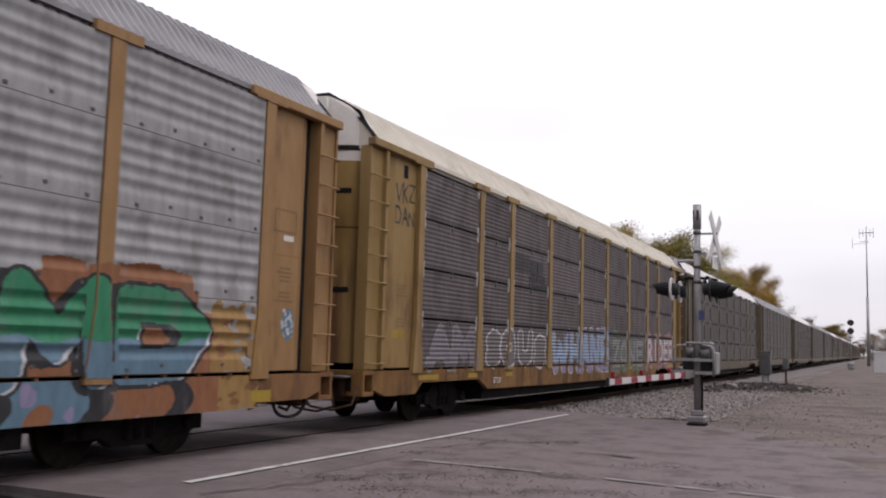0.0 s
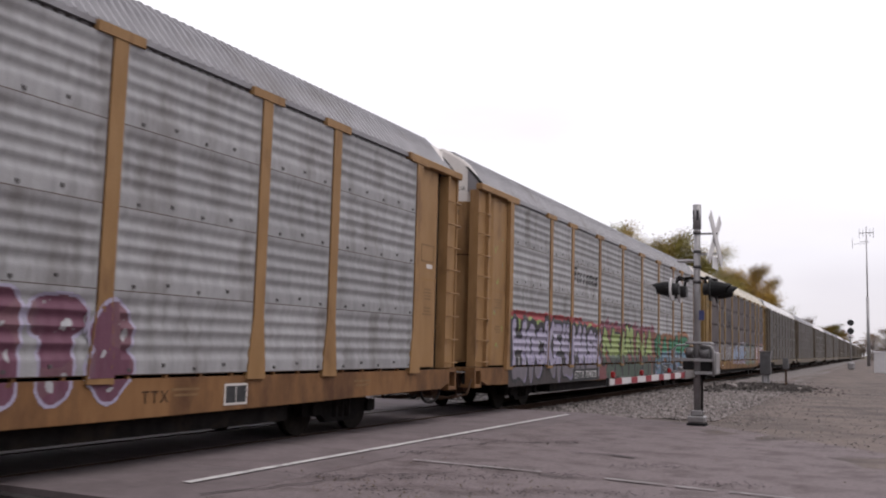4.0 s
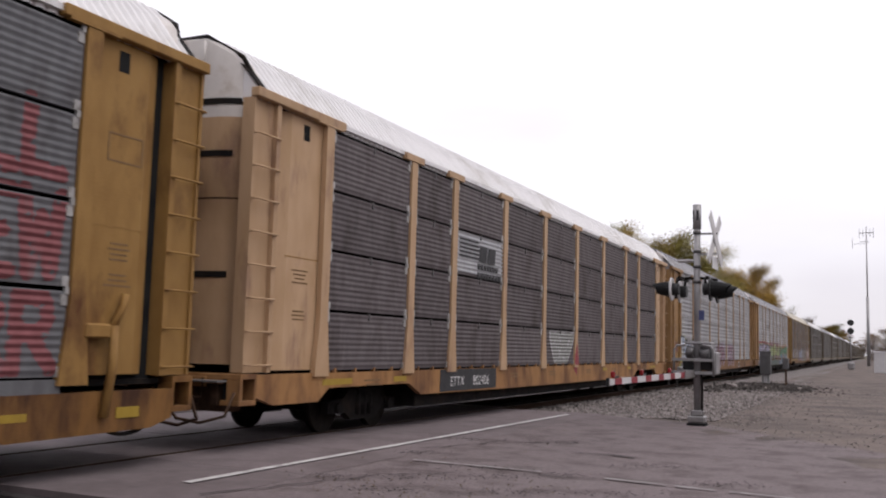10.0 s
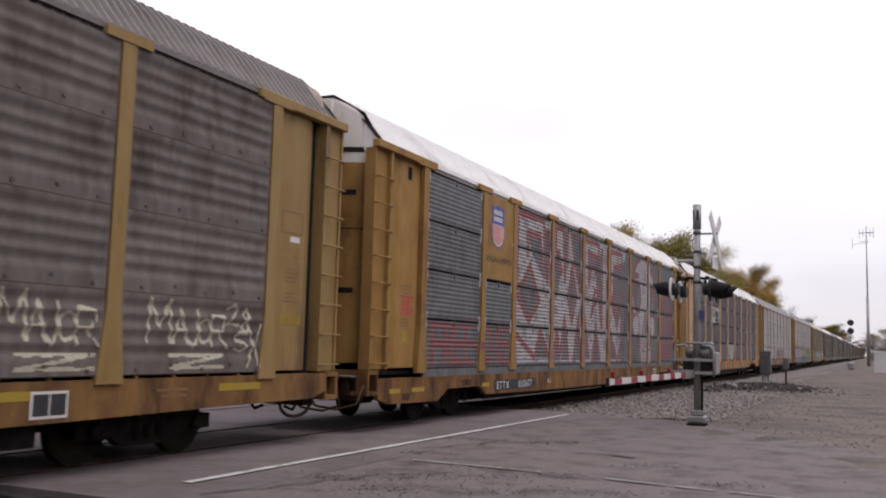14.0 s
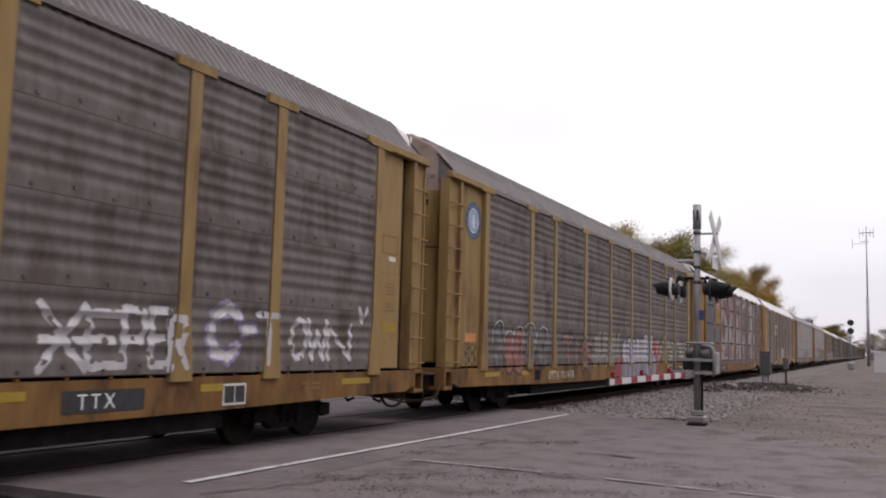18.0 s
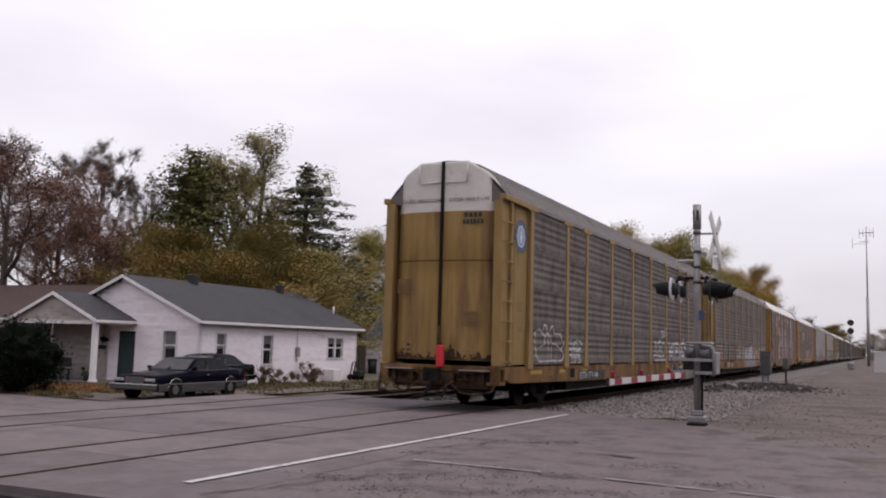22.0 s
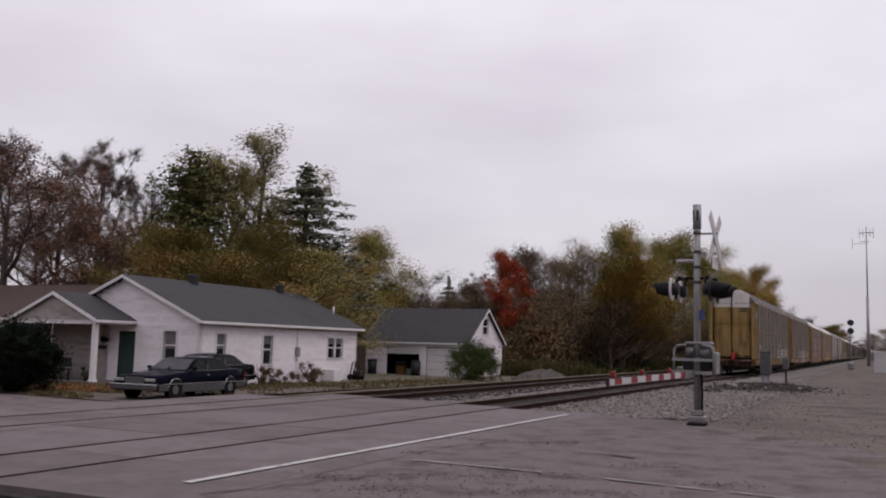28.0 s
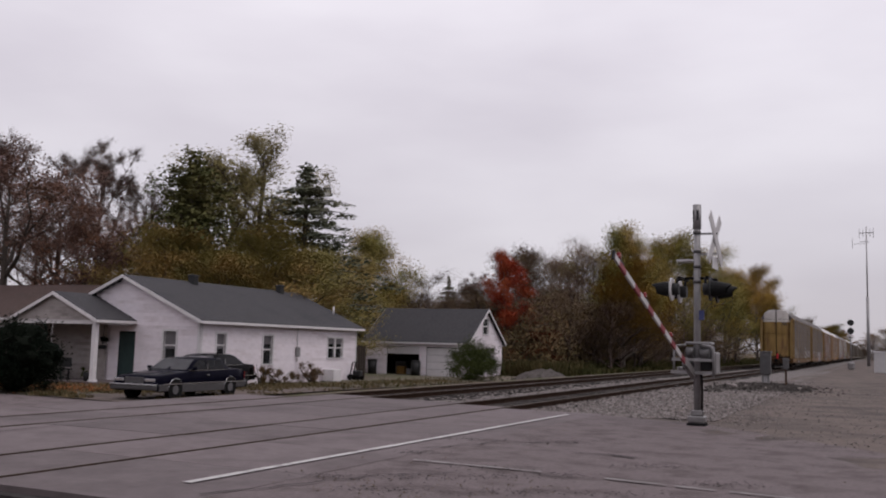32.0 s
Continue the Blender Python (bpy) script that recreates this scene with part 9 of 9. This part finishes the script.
def limbs(rng, height, spread, first, count, levels, up=0.55, trunk_r=None, lean=0.0):
    """Tapered trunk and limbs; returns the mesh and the tips."""
    bm = bmesh.new()
    tips = []
    r0 = trunk_r or height * 0.018
    pts, p = [], Vector((0, 0, -0.2))
    n = 7
    for i in range(n + 1):
        pts.append(p.copy())
        p = p + Vector((rng.uniform(-0.04, 0.04) * height / n + lean * height / n, rng.uniform(-0.04, 0.04) * height / n, (height * 0.92 + 0.2) / n))
    tube(bm, pts, r0, 7, 0.15, caps=False)
    tips.append(pts[-1])

    def grow(base, d, ln, r, lev):
        q = base.copy()
        path = [q.copy()]
        for _ in range(3):
            d = (d + Vector((rng.uniform(-0.25, 0.25), rng.uniform(-0.25, 0.25), rng.uniform(-0.08, 0.22)))).normalized()
            q = q + d * ln / 3
            path.append(q.copy())
        tube(bm, path, r, 5 if lev > 1 else 3, 0.35, caps=False)
        tips.append(path[-1])
        tips.append(path[2])
        if lev > 1:
            for k in range(rng.choice((3, 4))):
                b = path[rng.choice((1, 2, 2, 3))]
                nd = (d + Vector((rng.uniform(-1, 1), rng.uniform(-1, 1), rng.uniform(-0.3, 0.7)))).normalized()
                grow(b, nd, ln * rng.uniform(0.45, 0.7), r * 0.45, lev - 1)
    for k in range(count):
        f = first + (0.95 - first) * (k + rng.random() * 0.6) / count
        a = k * 2.4 + rng.uniform(-0.4, 0.4)
        s = f * n
        i = min(int(s), n - 1)
        base = pts[i].lerp(pts[i + 1], s - i)
        ln = spread * (1.15 - 0.75 * (f - first) / (1 - first)) * rng.uniform(0.75, 1.1)
        d = Vector((math.cos(a), math.sin(a), up + 0.5 * f)).normalized()
        grow(base, d, ln, r0 * (1 - f) * 0.6 + 0.025, levels)
    return bm, tips


def leaves(rng, tips, sorts):
    """Leaves or fine twigs about the tips: (number a tip, spread, size, breadth, material number)."""
    verts, faces, mats = [], [], []
    for per, radius, size, broad, mi in sorts:
        for t in tips:
            out = Vector((t.x, t.y, 1.2)).normalized()
            for _ in range(per):
                p = Vector((rng.gauss(0, radius), rng.gauss(0, radius), rng.gauss(0, radius * 0.8)))
                if p.length > 1.9 * radius:
                    p *= 1.9 * radius * rng.random() / p.length
                p = t + p
                a = Vector((rng.gauss(0, 1), rng.gauss(0, 1), rng.gauss(0, 0.7)))
                if broad < 0.2:
                    a = a * 0.6 + out
                    p = t + (p - t) * 0.15
                a = a.normalized() * size * rng.uniform(0.6, 1.4)
                b = a.orthogonal().normalized() * a.length * broad
                k = len(verts)
                verts += [p - b, p + b, p + a * 2.0] if broad < 0.2 else [p - a, p + b * 1.3, p + a * 0.8 - b]
                faces.append((k, k + 1, k + 2))
                mats.append(mi)
    me = bpy.data.meshes.new("crown")
    me.from_pydata([tuple(v) for v in verts], [], faces)
    me.polygons.foreach_set("material_index", mats)
    return me


PROTOS = {}


def proto(kind, k):
    """Trunk and crown meshes of one sort of tree, 10 m high."""
    if (kind, k) in PROTOS:
        return PROTOS[(kind, k)]
    rng = random.Random(100 + 7 * k + sum(map(ord, kind)))
    if kind in ("spruce", "cedar"):
        bm = bar([(0, 0, -0.2), (0, 0, 9.6)], 0.16, 7, 0.1)
        tips = []
        n = 15 if kind == "spruce" else 20
        for i in range(n):
            z = 0.9 + 8.6 * i / n + rng.uniform(-0.1, 0.1)
            ln = (3.6 if kind == "spruce" else 2.3) * (1 - z / 10.2) ** (0.9 if kind == "spruce" else 0.60) * rng.uniform(0.7, 1.2)
            m = max(4, int(9 - i * 0.25))
            for j in range(m):
                a = j * 6.283 / m + i * 0.7 + rng.uniform(-0.2, 0.2)
                l2 = ln * rng.uniform(0.55, 1.15)
                path = [Vector((0, 0, z)), Vector((math.cos(a) * l2 * 0.5, math.sin(a) * l2 * 0.5, z + (-0.02 if kind == "spruce" else 0.12) * l2)), Vector((math.cos(a) * l2, math.sin(a) * l2, z + (-0.16 if kind == "spruce" else 0.4) * l2))]
                tube(bm, path, 0.035, 3, 0.3, caps=False)
                for s in np.arange(0.25, 1.01, 0.13):
                    p = path[0].lerp(path[1], s * 2) if s < 0.5 else path[1].lerp(path[2], s * 2 - 1)
                    tips.append(p - Vector((0, 0, 0.12)))
        tips += [Vector((0, 0, z)) for z in np.arange(9.0, 10.0, 0.06)]
        crown = leaves(rng, tips, [(17, 0.13, 0.10, 0.32, 0)] if kind == "spruce" else [(22, 0.20, 0.075, 0.5, 0)])
    elif kind == "bare":
        bm, tips = limbs(rng, 9.3, 2.9, 0.36, 11, 4, up=0.8)
        crown = leaves(rng, tips, [(11, 0.25, 0.17, 0.03, 1), (2, 0.2, 0.035, 0.5, 0)])
        # fine twigs
    elif kind == "russet":
        bm, tips = limbs(rng, 9.6, 3.6, 0.16, 14, 3, up=0.55)
        crown = leaves(rng, tips, [(44, 0.36, 0.050, 0.55, 0), (5, 0.4, 0.18, 0.04, 1)])
    elif kind == "airy":
        bm, tips = limbs(rng, 9.6, 3.0, 0.34, 10, 3, up=0.75, trunk_r=0.2, lean=0.05)
        crown = leaves(rng, tips, [(34, 0.24, 0.062, 0.55, 0), (3, 0.3, 0.15, 0.04, 1)])
    elif kind == "brush":
        bm = bmesh.new()
        tips = []
        for s in range(4):
            b2, t2 = limbs(rng, rng.uniform(7.5, 10), 2.6, 0.12, 10, 2, up=0.9, trunk_r=0.09)
            off = Vector((rng.uniform(-1.5, 1.5), rng.uniform(-1.5, 1.5), 0))
            for v in b2.verts:
                v.co += off
            tmp = bpy.data.meshes.new("tmp")
            b2.to_mesh(tmp)
            b2.free()
            bm.from_mesh(tmp)
            tips += [t + off for t in t2]
        crown = leaves(rng, tips, [(84, 0.46, 0.043, 0.5, 0), (11, 0.5, 0.24, 0.028, 1)])
    elif kind == "maple":
        bm, tips = limbs(rng, 9.6, 2.3, 0.12, 14, 3, up=0.8)
        crown = leaves(rng, tips, [(80, 0.30, 0.046, 0.55, 0)])
    else:
        bm, tips = limbs(rng, 9.4, 3.0, 0.10, 15, 3, up=0.6)
        crown = leaves(rng, tips, [(110, 0.50, 0.048, 0.55, 0), (4, 0.45, 0.15, 0.04, 1)])
    PROTOS[(kind, k)] = (finish("trunk", bm, TWIG if kind in ("bare", "brush") else BARK), crown)
    return PROTOS[(kind, k)]


LEAFOF = {"russet": LEAF_RUST, "bare": LEAF_RUST, "olive": LEAF_OLIVE, "airy": LEAF_PALE, "cedar": CEDAR, "spruce": NEEDLE, "brush": LEAF_DULL, "maple": LEAF_RED, "green": LEAF_GREEN, "yellow": LEAF_YELLOW}
TREEWORDS = {"russet": "broad oak with russet-brown autumn leaves", "bare": "nearly bare deciduous tree with fine grey twigs", "olive": "bushy tree with olive and brown autumn leaves",
             "airy": "tall thin-crowned tree with pale olive leaves", "cedar": "dark green narrow conifer", "spruce": "dark spruce with drooping tiers", "brush": "tangled leafless brown thicket tree",
             "maple": "bright red autumn maple", "green": "trackside tree with dull green leaves", "yellow": "trackside tree with yellow-brown leaves"}
TREES = [
    ('russet', -52.4, 42.9, 13.8, 9.0),
    ('russet', -52.4, 47.3, 12.6, 7.0),
    ('bare', -64.7, 50.9, 18.4, 6.0),
    ('bare', -57.2, 55.7, 17.6, 6.0),
    ('bare', -56.8, 60.5, 15.6, 4.5),
    ('russet', -46.4, 44.0, 9.2, 5.0),
    ('bare', -48.6, 49.7, 8.8, 5.0),
    ('bare', -57.3, 49.9, 10.0, 6.0),
    ('cedar', -41.2, 48.0, 14.4, 6.0),
    ('cedar', -42.9, 50.0, 13.0, 4.6),
    ('olive', -40.1, 44.8, 9.1, 5.0),
    ('airy', -43.0, 53.8, 15.4, 4.6),
    ('airy', -42.2, 56.0, 17.8, 6.6),
    ('spruce', -38.3, 57.2, 14.9, 11.4),
    ('olive', -33.9, 42.3, 7.0, 4.6),
    ('olive', -33.2, 45.4, 9.0, 4.2),
    ('olive', -31.1, 46.9, 7.6, 5.4),
    ('olive', -39.0, 64.1, 9.4, 6.0),
    ('green', -38.7, 67.6, 11.4, 5.4),
    ('brush', -37.5, 70.6, 7.2, 5.0),
    ('brush', -41.4, 82.2, 7.2, 6.0),
    ('spruce', -40.2, 86.9, 8.9, 3.0),
    ('bare', -39.7, 91.6, 9.6, 4.0),
    ('russet', -39.2, 81.1, 5.5, 4.0),
    ('maple', -25.5, 65.4, 9.6, 3.0),
    ('maple', -23.2, 66.6, 4.1, 2.5),
    ('brush', -28.4, 78.9, 11.9, 6.4),
    ('brush', -25.6, 80.3, 11.7, 6.4),
    ('brush', -22.4, 77.4, 11.3, 6.4),
    ('brush', -22.6, 68.8, 7.0, 5.0),
    ('brush', -19.5, 71.2, 6.3, 5.0),
    ('brush', -26.0, 67.5, 4.3, 4.0),
    ('brush', -19.5, 80.7, 5.8, 5.0),
    ('brush', -19.5, 95.2, 7.7, 5.0),
    ('green', -19.5, 77.3, 12.5, 5.0),
    ('yellow', -19.5, 83.9, 10.3, 4.0),
    ('yellow', -19.0, 75.2, 9.4, 4.4),
    ('green', -19.5, 97.7, 14.5, 5.5),
    ('green', -19.5, 119.6, 14.8, 6.4),
    ('yellow', -19.5, 144.9, 14.6, 5.8),
    ('yellow', -19.5, 172.2, 17.2, 5.4),
    ('green', -19.5, 133.7, 11.6, 6.4),
    ('green', -19.5, 192.4, 13.8, 5.0),
    ('brush', -19.5, 114.9, 6.2, 5.0),
    ('brush', -19.5, 143.9, 6.5, 5.0),
    ('green', -19.5, 243.6, 10.5, 5.5),
    ('brush', -19.5, 282.0, 13.4, 6.0),
    ('green', -19.5, 450.6, 15.8, 9.0),
    ('russet', -19.5, 592.0, 16.3, 9.0),
    ('brush', -0.0, 332.5, 10.2, 9.0),
    ('brush', 4.3, 290.0, 10.8, 9.0),
    ('brush', -8.4, 550.9, 9.4, 10.0),
]


def build_trees():
    rng = random.Random(12)
    more = [("brush", rng.uniform(-36, -20.5), rng.uniform(64, 120), rng.uniform(5.5, 8.4), rng.uniform(4, 6)) for _ in range(34)]
    more += [("brush", rng.uniform(-60, -36), rng.uniform(62, 95), rng.uniform(4.5, 6.0), rng.uniform(5, 7)) for _ in range(10)]
    more += [("olive", rng.uniform(-62, -38), rng.uniform(52, 62), rng.uniform(4.5, 6.5), rng.uniform(4, 6)) for _ in range(8)]
    for i, (kind, x, y, h, w) in enumerate(TREES + more):
        trunk, crown = proto(kind, i % 2)
        t = thing("tree", TREEWORDS[kind], "tree", pose(x, y, LOT if x < -15 else -0.05, 0, 0, (i * 67) % 360), "trees")
        base = {"spruce": 3.4, "cedar": 2.2, "bare": 3.4, "russet": 4.2, "airy": 3.2, "brush": 4.2, "maple": 2.9}.get(kind, 3.6)
        t.scale = (w / base, w / base, h / 10)
        a = new("trunk", trunk)
        a.parent = t
        if not crown.materials:
            crown.materials.append(LEAFOF[kind])
            crown.materials.append(TWIG)
        b = new("crown", crown)
        b.parent = t
    # evergreen yew by the porch, shrub before the garage, small shrubs along the wall
    for x, y, rx, rz, n, size, m, lbl in ((-26.4, 22.3, 1.75, 1.3, 15000, 0.065, YEW, "clipped dark evergreen shrub by the road"), (-20.75, 48.6, 1.5, 1.18, 14000, 0.07, SHRUB, "loose green shrub before the garage"),
                                          (-24.3, 37.2, 0.75, 0.5, 1600, 0.06, LEAF_DULL, "brown clipped shrub at the house wall"), (-24.4, 34.8, 0.7, 0.38, 1000, 0.06, LEAF_DULL, "dying flowers along the wall"), (-24.3, 33.3, 0.5, 0.6, 800, 0.06, LEAF_LOW, "tall dying flowers along the wall")):
        s = thing("shrub", lbl, "shrub", pose(x, y, LOT), "shrubs")
        part("foliage", leaf_ball(rx, rz, n, size, int(x * -10)), m, s).location.z = rz * 0.85
        if m is YEW:
            bm = bmesh.new()
            bmesh.ops.create_icosphere(bm, subdivisions=4, radius=1.0)
            for v in bm.verts:
                q = v.co.copy()
                k = (0.80 if m is YEW else 0.55) + 0.30 * noise.noise(q * 2.3 + Vector((x, y, 0))) + 0.16 * noise.noise(q * 7)
                k2 = k * (1.0 if q.z > -0.1 else max(0.45, 1.0 + 0.75 * (q.z + 0.1)))
                v.co = Vector((q.x * rx * k2, q.y * rx * k2, q.z * rz * k))
            part("inner_growth", bm, m, s).location.z = rz * 0.85
        bm = bmesh.new()
        rng = random.Random(3)
        for k in range(7):
            a = k * 0.9
            tube(bm, [(0, 0, 0), (0.3 * rx * math.cos(a), 0.3 * rx * math.sin(a), rz * 0.6), (0.75 * rx * math.cos(a), 0.75 * rx * math.sin(a), rz * (1.1 + 0.6 * rng.random()))], 0.025, 4, 0.4)
        part("stems", bm, BARK, s)
    # undergrowth along the track and tufts of dry grass
    rng = random.Random(77)
    verts, faces = [], []
    for _ in range(26000):
        q = rng.random()
        if q < 0.99:
            y = 58 + 190 * rng.random() ** 1.8
            x = rng.uniform(-24, -17.2)
            hgt, wd = rng.uniform(0.2, 0.9) * (1.3 if x < -19 else 0.6), 0.07
        else:
            y = rng.uniform(33, 60)
            x = rng.uniform(-24, -17.4)
            hgt, wd = rng.uniform(0.08, 0.3), 0.04
        k = len(verts)
        a = rng.uniform(0, 6.28)
        lx, ly = rng.uniform(-0.5, 0.5) * hgt, rng.uniform(-0.5, 0.5) * hgt
        z = ground_z(x, y)
        verts += [(x - wd * math.cos(a), y - wd * math.sin(a), z), (x + wd * math.cos(a), y + wd * math.sin(a), z), (x + lx, y + ly, z + hgt)]
        faces.append((k, k + 1, k + 2))
    # dry grass straggling over the parking strip and along the road's edge
    gv, gf, gm = [], [], []
    for _ in range(30000):
        y = 21.3 + 16 * rng.random() ** 1.5
        x = rng.uniform(-29, -15.6)
        n = noise.noise((x * 0.35, y * 0.8, 2.0)) + 0.5 * noise.noise((x * 1.3, y * 1.3, 6.0))
        verge = y < 22.3 or y > 33 + 0.5 * (x + 20)
        if n < (0.16 if verge else 0.30):
            continue
        hgt, wd, a = rng.uniform(0.04, 0.15), 0.022, rng.uniform(0, 6.28)
        z, k = (ground_z(x, y) if x < -17.4 else bed_z(x)) + 0.02, len(gv)
        gv += [(x - wd * math.cos(a), y - wd * math.sin(a), z), (x + wd * math.cos(a), y + wd * math.sin(a), z), (x + rng.uniform(-0.9, 0.9) * hgt, y + rng.uniform(-0.9, 0.9) * hgt, z + hgt)]
        gf.append((k, k + 1, k + 2))
        gm.append(1 if rng.random() < 0.25 else 0)
    me = bpy.data.meshes.new("verge_grass")
    me.from_pydata(gv, [], gf)
    me.materials.append(DRYGRASS)
    me.materials.append(GRASS)
    me.polygons.foreach_set("material_index", gm)
    tagged(new("verge_grass", me), "dry straggling grass on the gravel strip", "grass", kind="stuff")
    # dense low brush under the trackside trees
    bv, bf = [], []
    for _ in range(80000):
        y = 61 + 150 * rng.random() ** 1.7
        x = rng.uniform(-34, -20.0)
        z = LOT + 6.0 * rng.random() ** 1.5 * (0.7 + 0.5 * noise.noise((x * 0.3, y * 0.3, 8)))
        a = Vector((rng.gauss(0, 1), rng.gauss(0, 1), rng.gauss(0, 1))).normalized() * rng.uniform(0.06, 0.14)
        b = a.orthogonal().normalized() * a.length * rng.choice((0.12, 0.5))
        p, k = Vector((x, y, z)), len(bv)
        bv += [tuple(p - a), tuple(p + b), tuple(p + a), tuple(p - b)]
        bf.append((k, k + 1, k + 2, k + 3))
    me = bpy.data.meshes.new("low_brush")
    me.from_pydata(bv, [], bf)
    me.materials.append(LEAF_LOW)
    tagged(new("low_brush", me), "dense dark brush under the trackside trees", "brush", kind="stuff")
    me = bpy.data.meshes.new("undergrowth")
    me.from_pydata(verts, [], faces)
    me.materials.append(GRASS)
    tagged(new("undergrowth", me), "rough green and brown undergrowth along the track", "undergrowth", kind="stuff")
    verts, faces = [], []
    for _ in range(9000):
        q = rng.random()
        if q < 0.5:
            t = rng.random()
            x, y = -24.6 - 14 * rng.random(), 22.2 + 6 * rng.random()
        else:
            y = rng.uniform(24, 46)
            x = -23.9 + (y - 24) * 0.12 + rng.gauss(0, 0.8)
        hgt, wd, a = rng.uniform(0.04, 0.16), 0.03, rng.uniform(0, 6.28)
        k = len(verts)
        z = ground_z(x, y)
        verts += [(x - wd * math.cos(a), y - wd * math.sin(a), z), (x + wd * math.cos(a), y + wd * math.sin(a), z), (x + rng.uniform(-0.1, 0.1), y + rng.uniform(-0.1, 0.1), z + hgt)]
        faces.append((k, k + 1, k + 2))
    me = bpy.data.meshes.new("lawn_grass")
    me.from_pydata(verts, [], faces)
    me.materials.append(DRYGRASS)
    tagged(new("lawn_grass", me), "short dry lawn grass with weeds", "grass", kind="stuff")
    verts, faces = [], []
    for _ in range(2600):
        x, y = rng.uniform(-31, -24.6), rng.gauss(25.2, 1.3)
        r, a = rng.uniform(0.03, 0.07), rng.uniform(0, 6.28)
        z, k = ground_z(x, y) + 0.02, len(verts)
        verts += [(x + r * math.cos(a + q * 1.57), y + r * math.sin(a + q * 1.57), z + rng.uniform(0, 0.05)) for q in range(4)]
        faces.append((k, k + 1, k + 2, k + 3))
    me = bpy.data.meshes.new("leaf_litter")
    me.from_pydata(verts, [], faces)
    me.materials.append(ORANGELEAF)
    tagged(new("leaf_litter", me), "orange fallen leaves on the lawn", "leaves", kind="stuff")
    # gravel heap by the garage
    bm = bmesh.new()
    rows = []
    for i in range(17):
        rows.append([(-20.2 + 3.2 * j / 16, 51 + 6 * i / 16, LOT + 0.75 * max(0, 1 - (j / 8 - 1) ** 2 - (i / 8 - 1) ** 2) * (0.8 + 0.3 * noise.noise((i * 0.5, j * 0.5, 1))) - 0.02) for j in range(17)])
    skin(bm, rows, smooth=True)
    solid("gravel_heap", bm, RUBBLE, "heap of dark grey gravel beside the track", "gravel heap", "stuff")


# ---- everything in its place ----
build_ground()
CARS, PLAIN = build_cars()
# cars further ahead, which repeat the same stock
STOCK = CARS + PLAIN
AHEAD = [8, 7, 8, 7, 7, 8, 7, 8, 7, 8, 7, 8, 7]
LINE = PLAIN + [copy_thing(STOCK[k], pose(0, 0, 0)) for k in reversed(AHEAD)] + CARS
GATE = build_signal()
build_trackside()
build_house()
build_garage()
build_vehicles()
build_trees()

# seconds and the place along the track of the last car's middle
RUN = [(0.0, -142.6), (1.0, -134.33), (4.0, -109.65), (6.5, -89.35), (9.0, -69.15), (11.0, -53.0), (13.0, -37.25), (14.0, -29.36), (17.0, -5.87), (19.0, 9.71), (21.0, 25.25), (22.0, 33.1),
       (24.0, 48.85), (25.5, 60.8), (28.0, 80.43), (31.0, 103.6), (32.0, 111.3)]
GATE_RUN = [(0.0, 0.0), (29.6, 0.0), (29.85, 0.15), (30.0, 1.6), (30.2, 3.2), (30.4, 4.6), (30.6, 6.1), (30.8, 7.6), (31.0, 9.2), (31.2, 10.6), (31.4, 11.8), (31.6, 13.2), (31.8, 14.6), (32.0, 16.0)]


def motions():
    last = len(LINE) - 1
    for i, car in enumerate(LINE):
        walk(car, [(t, pose(TRACK, s + (last - i) * LENGTH, 0)) for t, s in RUN])
    walk(GATE, [(t, pose(-0.06, -0.15, 1.06, -a, 0, 0)) for t, a in GATE_RUN])


motions()
